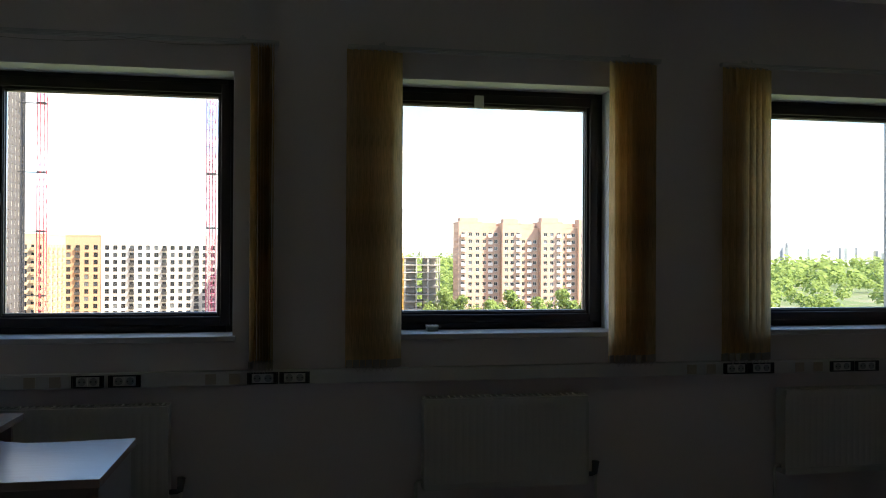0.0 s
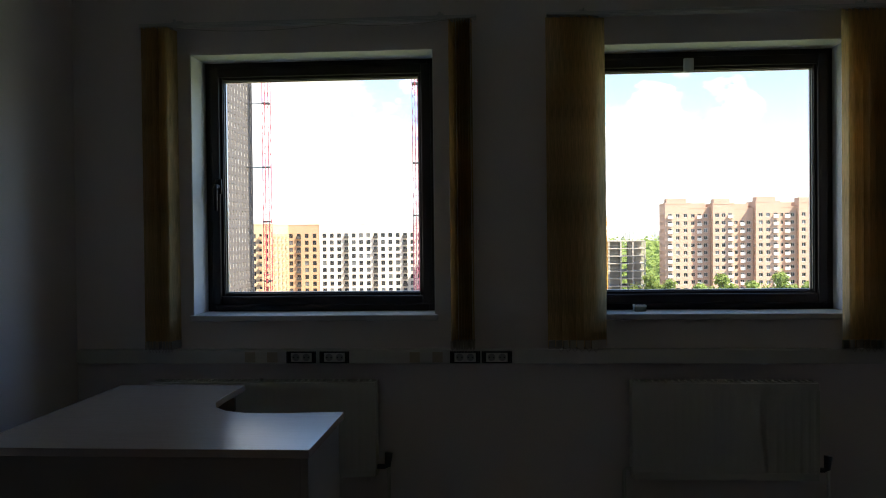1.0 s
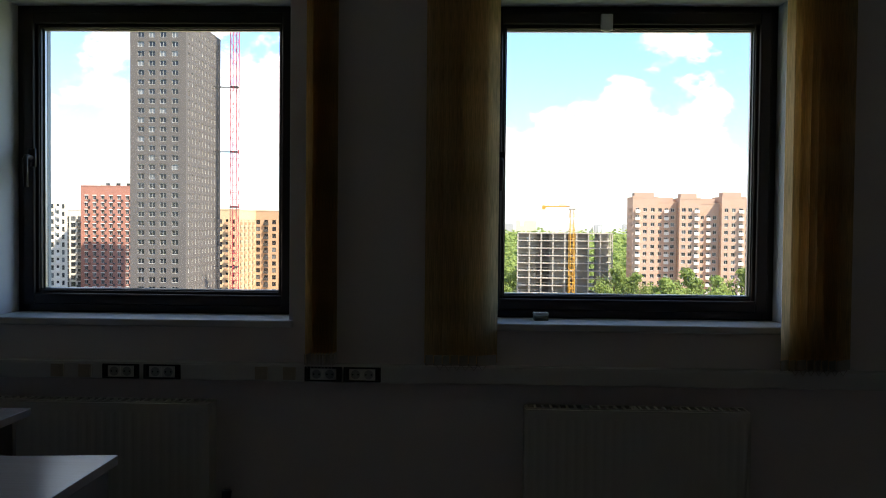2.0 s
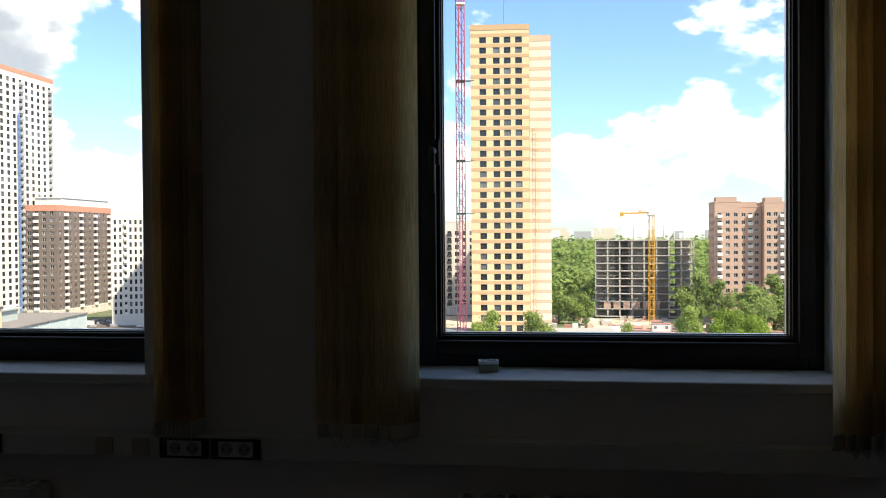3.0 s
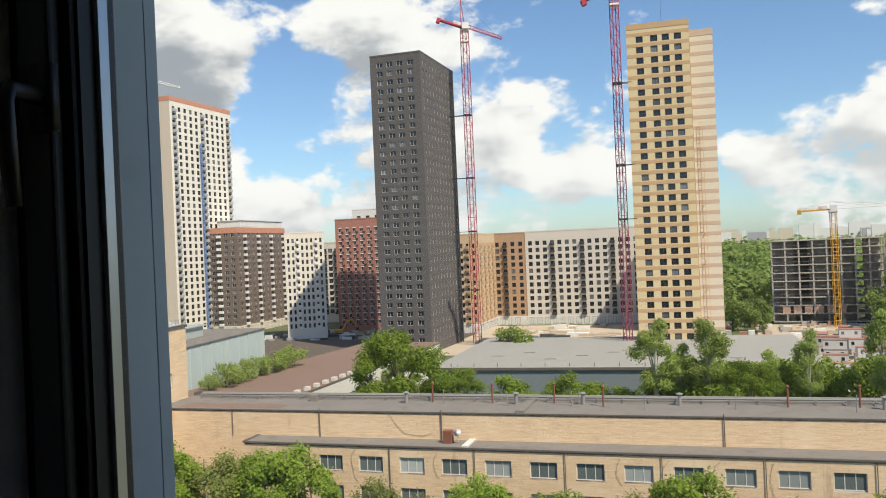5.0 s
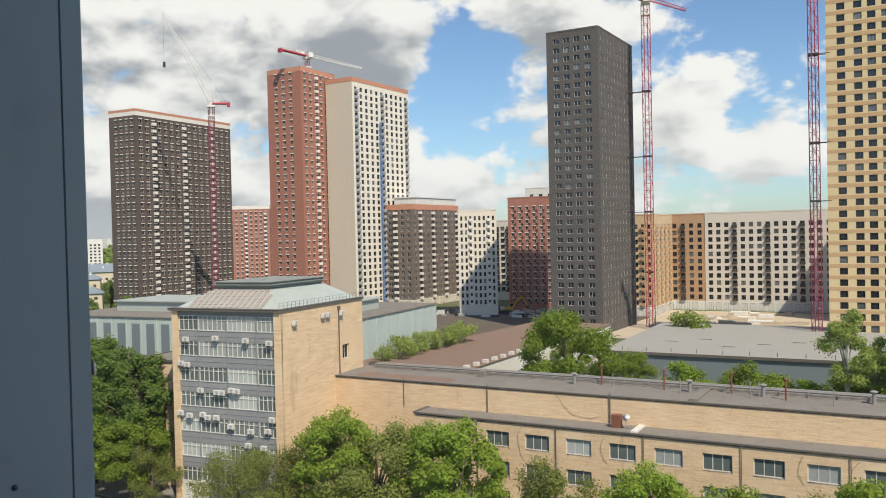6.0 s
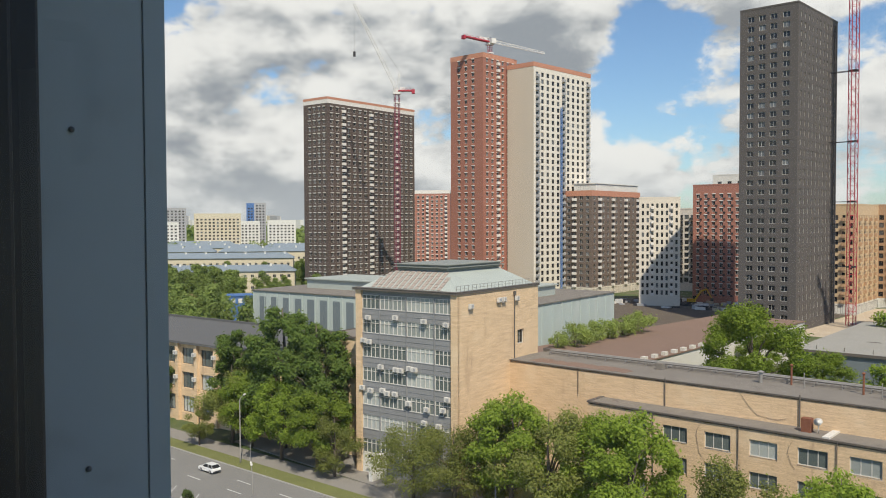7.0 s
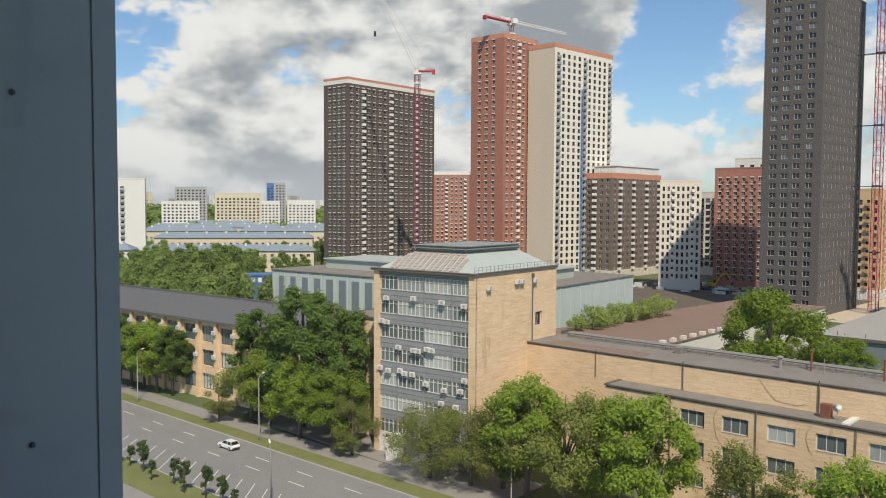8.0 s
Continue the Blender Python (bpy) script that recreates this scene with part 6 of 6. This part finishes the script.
for i in range(9):
    plant("grey_bush", -95.8 + prng.uniform(-1, 1), 137.0 + 4.2 * i, prng.uniform(0.7, 1.35), prng.uniform(0, 360), z=GROUND + 9.0)
for i in range(6):
    plant("bush", -98 + prng.uniform(-4, 14), 214 + prng.uniform(-3, 14), prng.uniform(0.8, 1.5), prng.uniform(0, 360))
plant("bush", -62.0, 240.0, 1.9, 30)
for x, y, sc in ((-73.0, 133.0, 1.15), (-71.5, 141.0, 1.3), (-70.5, 150.0, 1.2), (-72.0, 158.0, 1.0)):
    plant("bush", x, y, sc, 40 * sc)
plant("mid", -244.0, 155.0, 0.46, 20)
plant("mid", -250.0, 149.0, 0.44, 80)
for i in range(130):
    x, y = prng.uniform(-520, -235), prng.uniform(130, 330)
    if x > -345 and y > 215:
        continue
    plant("mid", x, y, prng.uniform(0.6, 1.05), prng.uniform(0, 360))
for i in range(60):
    plant("mid", prng.uniform(-410, -300), prng.uniform(148, 222), prng.uniform(0.7, 1.05), prng.uniform(0, 360))
for x, y in ((-102.7, 47.6), (-99.4, 47.8), (-95.6, 47.0), (-92.2, 48.2), (-88.6, 47.6), (-85.4, 48.6), (-82.0, 48.8), (-104.8, 46.6), (-78.6, 48.4)):
    plant("thuja", x, y, prng.uniform(0.75, 1.25), prng.uniform(0, 360), z=GROUND + 0.1)
for i in range(46):
    x = prng.uniform(-330, -125)
    y = prng.uniform(100, 118) + max(0.0, (-190 - x)) * prng.uniform(0.1, 0.75)
    if x > -190 and y > 122:
        continue
    plant("mid", x, y, prng.uniform(0.75, 1.1) if x > -190 else prng.uniform(0.7, 1.15), prng.uniform(0, 360))
for x, y, sc in ((2, 322, 1.15), (8, 334, 1.05), (-2, 336, 1.1), (12, 318, 0.8), (58, 300, 1.3), (52, 312, 1.4), (66, 286, 1.25), (74, 290, 1.45), (83, 284, 1.3), (92, 288, 1.5), (100, 282, 1.3), (110, 284, 1.5), (62, 268, 1.2), (120, 276, 1.4), (48, 296, 0.9)):
    plant("mid", x, y, sc, prng.uniform(0, 360))


def far_woods():
    """Distant tree cover, one canopy of leaf clumps."""
    rng = np.random.default_rng(77)
    spots = []
    for _ in range(2600):
        a = radians(rng.uniform(-78, 42))
        dist = rng.uniform(430, 2300) ** 1.0
        if a < radians(-40) and dist < 640:
            continue
        x, y = dist * math.sin(a), dist * math.cos(a)
        spots.append((x, y, dist))
    for _ in range(260):
        spots.append((rng.uniform(-6, 130), rng.uniform(370, 520), 450))
    V = []
    for x, y, dist in spots:
        n = 80 if dist < 900 else 26
        r = rng.uniform(4.5, 7.5) * (1 if dist < 900 else 1.9)
        h = rng.uniform(10, 17) if dist < 1300 else rng.uniform(16, 21)
        c = np.array([x, y, GROUND + h - r * 0.7])
        d = rng.normal(size=(n, 3))
        d[:, 2] = np.abs(d[:, 2]) * 0.9 - 0.25
        d /= np.linalg.norm(d, axis=1)[:, None]
        p = c + d * r * rng.uniform(0.6, 1.05, n)[:, None] * np.array([1, 1, h / 11.0])
        nor = d + rng.normal(size=(n, 3)) * 0.45 + np.array([0, 0, 0.6])
        nor /= np.linalg.norm(nor, axis=1)[:, None]
        s = np.cross(nor, rng.normal(size=(n, 3)))
        s /= np.linalg.norm(s, axis=1)[:, None]
        o = np.cross(nor, s)
        k = r * (rng.uniform(0.13, 0.26, n) if dist < 900 else rng.uniform(0.2, 0.4, n))[:, None]
        V.append(np.stack([p - s * k, p - o * k, p + s * k, p + o * k], 1))
    V = np.concatenate(V)
    me = bpy.data.meshes.new("far_woods")
    me.from_pydata(V.reshape(-1, 3).tolist(), [], np.arange(4 * len(V)).reshape(-1, 4).tolist())
    me.materials.append(M["leaf_wood"])
    tagged(new("far_woods", me), "green woods reaching to the skyline", "woods", kind="stuff")


far_woods()


# ---- the distance ----
def low_house(x, y, ang, w, d, h, wall, label):
    b = thing("low_house", x, y, GROUND, ang, label, "apartment house", "low old houses")
    rows = [1.6 + 2.9 * i for i in range(int((h - 1.5) / 2.9))]
    cl = [(s - 0.8, s + 0.8) for s in even(1, w - 1, int(w / 3.6))]
    mb = Mesher()
    panel(mb, face_place("front", w, d), w, 0, h, cl, [(r, r + 1.5) for r in rows], 0.25)
    for side in ("right", "left", "back"):
        panel(mb, face_place(side, w, d), d if side != "back" else w, 0, h, [], [], 0.2)
    child("wall", mb.mesh("wall", wall), b)
    me = window_mesh(1.6, 1.5, "")
    for r in rows:
        for c in cl:
            child("window", me, b, ((c[0] + c[1]) / 2, 0.08, r))
    mb = Mesher()
    o = 0.7
    mb.quad((-o, -o, h), (w + o, -o, h), (w - d * 0.3, d / 2, h + 3.0), (d * 0.3, d / 2, h + 3.0))
    mb.quad((w + o, d + o, h), (-o, d + o, h), (d * 0.3, d / 2, h + 3.0), (w - d * 0.3, d / 2, h + 3.0))
    mb.quad((-o, d + o, h), (-o, -o, h), (d * 0.3, d / 2, h + 3.0), (d * 0.3, d / 2, h + 3.0))
    mb.quad((w + o, -o, h), (w + o, d + o, h), (w - d * 0.3, d / 2, h + 3.0), (w - d * 0.3, d / 2, h + 3.0))
    rf = child("roof", mb.mesh("roof", "slate"), b, label="blue-grey sheet roof")
    cm = Mesher()
    cm.box(-0.5, -0.4, 0, 0.5, 0.4, 1.7)
    cme = cm.mesh("chimney", "whitefar")
    for i in range(int(w / 11)):
        child("chimney", cme, rf, (6 + 11 * i, d / 2 - 1.2, h + 1.9))


for x, y, ang, w, h in ((-440, 219, 51, 88, 14.5), (-384, 300, 51, 46, 14.5), (-388, 186, 51, 84, 10.5), (-372, 150, 51, 22, 13.0), (-520, 250, 51, 60, 15.5), (-482, 300, 51, 90, 15.5), (-610, 300, 51, 100, 15), (-560, 390, 51, 90, 15), (-700, 380, 51, 60, 15)):
    low_house(x, y, ang, w, 13, h, "yellowfar" if int(-x) % 3 else "whitefar", "old five-storey house with a blue-grey sheet roof")

FAR = "far apartment slabs"
block("apartment_slab", "white panel apartment slab far off", "apartment block", (-394.5, 172.0), 62, 18.0, 11, 12.4, "whitefar",
      {"front": cols(0.5, 9.0, 3, 1.6, 1.5, "dark", "greyfar", 2, 0)}, 2.85, 3.5, FAR)
for label, (x, y), ang, w, d, top, mat in (("grey apartment slab far off", (-797.0, 420.0), 61, 32, 14, 17.0, "greyfar"), ("pale apartment slab far off", (-724.0, 368.0), 61, 34, 13, 2.0, "whitefar"), ("yellow apartment slab far off", (-689.8, 403.5), 61, 42, 13, 10.0, "yellowfar"),
                                           ("blue and white tower far off", (-748.6, 499.2), 56, 8, 14, 22.0, "bluefar"), ("grey and white tower far off", (-744.0, 506.0), 56, 12, 14, 22.5, "greyfar"), ("pink panel slab far off", (-695.4, 488.3), 56, 28, 13, 4.0, "whitefar"), ("white slab far off", (-668.0, 520.0), 56, 50, 13, 1.0, "whitefar"),
                                           ("pale slab far off", (-720.0, 455.0), 58, 34, 12, 3.0, "whitefar")):
    block("apartment_slab", label + " among trees", "apartment block", (x, y), ang, w, d, top, mat, {"front": cols(1, w - 1, max(2, int(w / 3.6)), 1.9, 1.6, "dark")}, 3.0, 4.0, FAR)


def skyline():
    """White housing on the far side of the woods, a few kilometres away."""
    rng = random.Random(31)
    mb = Mesher()
    for _ in range(330):
        a = radians(rng.uniform(-78, 40))
        dist = rng.uniform(2700, 3500)
        x, y = dist * math.sin(a), dist * math.cos(a)
        w, h = rng.uniform(14, 70), rng.choice((18, 26, 30, 40, 52, 64, 46)) * rng.uniform(0.8, 1.2)
        mb.box(x, y, GROUND, x + w, y + 14, GROUND + h * 0.6 + 30, rng.choice((0, 0, 0, 1, 2)))
    tagged(new("far_skyline", mb.mesh("far_skyline", "whitefar", "greyfar", "yellowfar")), "pale housing blocks on the skyline", "city", kind="stuff")


skyline()
block("glass_tower", "pale glass office tower beyond the trees", "tower", (152.0, 300.0), -22, 16, 14, 20.0, "greyfar",
      {"front": cols(0.3, 15.7, 6, 2.2, 1.9, "office")}, 3.2, 4.0)
block("white_hall", "long low white hall among trees", "hall", (140.0, 255.0), -22, 90, 20, -18.0, "whitefar", {"front": cols(1, 89, 12, 4.0, 2.0, "office")}, 5.0, 4.0)


# ---- street furniture, vehicles and site clutter ----
def street_lamp(x, y, h, turn):
    l = thing("street_lamp", x, y, GROUND, turn, "tall grey steel street lamp with one arm", "street lamp", "street lamps")
    mb = Mesher()
    mb.tube([(0, 0, -0.1), (0, 0, 1.0), (0, 0, 1.05), (0, 0, h)], [0.13, 0.12, 0.09, 0.06], 10)
    child("pole", mb.mesh("pole", "pipe", smooth=True), l)
    mb = Mesher()
    mb.tube([(0, 0, h - 0.1), (-0.5, 0, h + 0.15), (-1.9, 0, h + 0.25)], 0.045, 8)
    child("arm", mb.mesh("arm", "pipe"), l)
    mb = Mesher()
    mb.prism([(-2.7, -0.12), (-2.5, -0.17), (-1.9, -0.1), (-1.9, 0.1), (-2.5, 0.17), (-2.7, 0.12)], h + 0.18, h + 0.34)
    bevel(child("lamp_head", mb.mesh("lamp_head", "winframe"), l, label="pale lamp head"), 0.03)


for x, y, h in ((-135.6, 64.3, 8.6), (-101.1, 66.1, 9.2), (-58.0, 71.0, 8.3), (-20.0, 70.0, 8.3), (-172.0, 62.6, 8.6)):
    street_lamp(x, y, h, -50)
l2 = thing("street_lamp", -78.6, 53.0, GROUND, 150, "grey steel street lamp with two small heads", "street lamp", "street lamps")
mb = Mesher()
mb.tube([(0, 0, 0), (0, 0, 5.4), (0.7, 0, 6.0), (2.2, 0, 6.6)], [0.10, 0.06, 0.05, 0.045], 8)
child("pole", mb.mesh("pole", "pipe", smooth=True), l2)
for k in (1.6, 2.3):
    mb = Mesher()
    mb.tube([(k, 0, 6.55), (k + 0.15, 0, 6.65), (k + 0.55, 0, 6.7)], [0.05, 0.16, 0.08], 8)
    child("lamp_head", mb.mesh("lamp_head", "winframe", smooth=True), l2)

sg = thing("road_sign", -99.6, 66.8, GROUND, -40, "small road sign on a thin post", "sign")
mb = Mesher()
mb.tube([(0, 0, 0), (0, 0, 2.9)], 0.04, 8)
child("post", mb.mesh("post", "pipe"), sg)
mb = Mesher()
mb.prism([(-0.45, -0.02), (0.45, -0.02), (0.45, 0.02), (-0.45, 0.02)], 2.1, 2.9)
child("sign_plate", mb.mesh("sign_plate", "greyfar"), sg)


def car(x, y, turn, size):
    c = thing("car", x, y, GROUND + 0.03, turn, "white small estate car driving on the road", "car")
    c.scale = (size, size, size)
    # outline from the side, nose at +x
    low = [(-2.05, 0.28), (2.0, 0.28), (2.08, 0.55), (2.0, 0.78), (1.1, 0.93), (-2.0, 0.95), (-2.1, 0.6)]
    mb = Mesher()
    n = len(low)
    for yy in (-0.82, 0.82):
        mb.v += [(a, yy * (0.96 if z > 0.9 else 1), z) for a, z in low]
    mb.f += [tuple(range(n)), tuple(range(2 * n - 1, n - 1, -1))] + [(i, i + n, (i + 1) % n + n, (i + 1) % n) for i in range(n)]
    mb.s += [0] * (n + 2)
    bevel(child("body", mb.mesh("body", "carwhite"), c, label="white painted body"), 0.06, 3)
    gh = [(-1.95, 0.94), (0.95, 0.94), (0.25, 1.42), (-1.55, 1.44)]
    mb = Mesher()
    for yy in (-0.76, 0.76):
        mb.v += [(a, yy * (0.84 if z > 1.2 else 1), z) for a, z in gh]
    mb.f += [(0, 1, 2, 3), (7, 6, 5, 4)] + [(i, i + 4, (i + 1) % 4 + 4, (i + 1) % 4) for i in range(4)]
    mb.s += [0] * 6
    child("glasshouse", mb.mesh("glasshouse", "glass"), c, label="dark side windows and windscreen")
    mb = Mesher()
    mb.box(-1.58, -0.62, 1.42, 0.24, 0.62, 1.48)
    for a, b in ((-1.92, -1.56), (-0.72, -0.66)):
        for s in (-1, 1):
            mb.tube([(a, 0.77 * s, 0.95), (b, 0.65 * s, 1.44)], 0.045, 4)
    for s in (-1, 1):
        mb.tube([(0.92, 0.77 * s, 0.95), (0.24, 0.65 * s, 1.44)], 0.04, 4)
    bevel(child("roof", mb.mesh("roof", "carwhite"), c), 0.02)
    for xx in (-1.3, 1.25):
        for s in (-1, 1):
            mb = Mesher()
            mb.tube([(0, -0.1, 0), (0, 0.1, 0)], 0.31, 18)
            wv = child("wheel", mb.mesh("wheel", "tyre"), c, (xx, 0.76 * s, 0.31))
            mb = Mesher()
            mb.tube([(0, 0.101 * s, 0), (0, 0.112 * s, 0)], 0.19, 14)
            child("rim", mb.mesh("rim", "greyfar"), wv)
    for s in (-1, 1):
        mb = Mesher()
        mb.box(2.02, 0.45 * s - 0.17, 0.62, 2.075, 0.45 * s + 0.17, 0.76)
        child("headlight", mb.mesh("headlight", "winframe"), c)
    mb = Mesher()
    mb.box(2.05, -0.7, 0.3, 2.12, 0.7, 0.45)
    mb.box(-2.14, -0.7, 0.35, -2.06, 0.7, 0.5)
    child("bumper", mb.mesh("bumper", "black"), c)


car(-100.9, 61.0, 182.6, 0.84)


def yard_shed(x, y, turn, w, d, h, wall, roof, label):
    """A small sheet metal shed among the trees with a gently pitched roof."""
    k = thing("yard_shed", x, y, GROUND, turn, label, "shed", "yard sheds")
    m = Mesher()
    m.box(0, 0, 0, w, d, h)
    child("wall", m.mesh("wall", wall), k)
    m = Mesher()
    m.box(-0.3, -0.3, h, w + 0.3, d + 0.3, h + 0.25)
    m.box(0.5, 0.5, h + 0.25, w - 0.5, d - 0.5, h + 0.6)
    child("roof", m.mesh("roof", roof), k)
    return k


kiosk = yard_shed(-255.0, 158.0, 56, 13, 6, 8.6, "bluefar", "bluefar", "bright blue sheet metal shed with white print bars")
m = Mesher()
for k in range(4):
    m.box(2.2 + 2.4 * k, -0.1, 6.2, 3.6 + 2.4 * k, -0.02, 7.8)
child("sign_bars", m.mesh("sign_bars", "whitefar"), kiosk, label="white illegible print bars")
yard_shed(-272.0, 146.0, 56, 19, 7, 8.0, "stucco", "containerred", "long shed with an orange red sheet roof")


def excavator(x, y, turn, mat, label):
    e = thing("excavator", x, y, GROUND + 0.07, turn, label, "excavator", "excavators")
    mb = Mesher()
    for s in (-1.1, 1.1):
        mb.box(-2.0, s - 0.35, 0, 2.0, s + 0.35, 0.9)
    bevel(child("track", mb.mesh("track", "tyre"), e), 0.25, 3)
    mb = Mesher()
    mb.box(-2.2, -1.3, 1.0, 1.3, 1.3, 2.3)
    bevel(child("body", mb.mesh("body", mat), e), 0.12)
    mb = Mesher()
    mb.box(0.1, 0.2, 2.3, 1.5, 1.3, 3.5)
    bevel(child("cab", mb.mesh("cab", "glass"), e), 0.1)
    mb = Mesher()
    mb.tube([(1.0, -0.3, 1.8), (3.4, -0.3, 5.6), (5.6, -0.3, 6.4)], [0.35, 0.4, 0.28], 6)
    mb.tube([(5.5, -0.3, 6.6), (7.6, -0.3, 2.8)], [0.3, 0.22], 6)
    child("boom", mb.mesh("boom", mat), e, label="bent digging arm")
    mb = Mesher()
    mb.prism([(7.2, -0.9), (8.3, -0.9), (8.3, 0.3), (7.2, 0.3)], 1.6, 2.8)
    child("bucket", mb.mesh("bucket", "dark"), e)


excavator(-158.0, 322.0, 20, "yellow", "yellow tracked excavator with a raised arm")
excavator(-170.0, 318.0, 150, "orange", "orange tracked excavator at rest")


def site_cabins():
    rng = random.Random(17)
    mb = Mesher()
    mb.box(-3, -1.25, 0, 3, 1.25, 2.5)
    for k in (-2.0, 1.6):
        mb.box(k - 0.4, -1.28, 1.0, k + 0.4, -1.25, 1.9, 1)
    body = mb.mesh("cabin_body", "containerwhite", "glass")
    rm = Mesher()
    rm.prism([(-3.1, -1.35), (3.1, -1.35), (3.1, 1.35), (-3.1, 1.35)], 2.5, 2.66)
    roof = rm.mesh("cabin_roof", "containerred")
    for row, x in enumerate((27, 34.5, 42, 57, 64.5)):
        for k in range(9):
            y = 222 + k * 8.6 + rng.uniform(-1, 1) + row * 2.0
            if rng.random() < 0.15:
                continue
            for level in range(2 if rng.random() < 0.6 else 1):
                c = thing("site_cabin", x + rng.uniform(-0.8, 0.8), y, GROUND + 0.06 + 2.67 * level, rng.uniform(-6, 6) + 88 * (rng.random() < 0.2), "weathered white site cabin with a reddish roof", "cabin", "site cabins")
                child("cabin_body", body, c)
                child("cabin_roof", roof, c)
    # loose building material heaps
    mb = Mesher()
    for _ in range(140):
        x, y = rng.uniform(-4, 70), rng.uniform(285, 342)
        w, d, h = rng.uniform(0.8, 3.5), rng.uniform(0.8, 2.5), rng.uniform(0.4, 1.8)
        mb.box(x, y, GROUND + 0.04, x + w, y + d, GROUND + 0.05 + h, rng.randrange(4))
    tagged(new("building_material", mb.mesh("building_material", "containerred", "whitefar", "concrete", "sand")), "heaps of stacked building material on the site", "material", kind="stuff")
    mb = Mesher()
    for _ in range(120):
        x, y = rng.uniform(-188, -110), rng.uniform(300, 335)
        w, d, h = rng.uniform(1, 4.5), rng.uniform(1, 2.2), rng.uniform(0.4, 1.7)
        mb.box(x, y, GROUND + 0.07, x + w, y + d, GROUND + 0.1 + h, rng.randrange(4))
    for _ in range(50):
        x, y = rng.uniform(-90, -45), rng.uniform(275, 345)
        mb.box(x, y, GROUND + 0.06, x + rng.uniform(2, 9), y + rng.uniform(1, 4), GROUND + 0.1 + rng.uniform(0.3, 1.2), rng.choice((1, 3)))
    tagged(new("site_clutter", mb.mesh("site_clutter", "dark", "whitefar", "greyfar", "sand")), "vehicles and stacked goods in the works yard", "material", kind="stuff")


site_cabins()


# the whole estate stands turned a little against the office wall
SITE_TURN = Matrix.Rotation(radians(-0.45), 4, "Z")
for ob in list(scene.objects):
    if ob.parent is None and ob not in INDOOR:
        ob.matrix_basis = SITE_TURN @ ob.matrix_basis
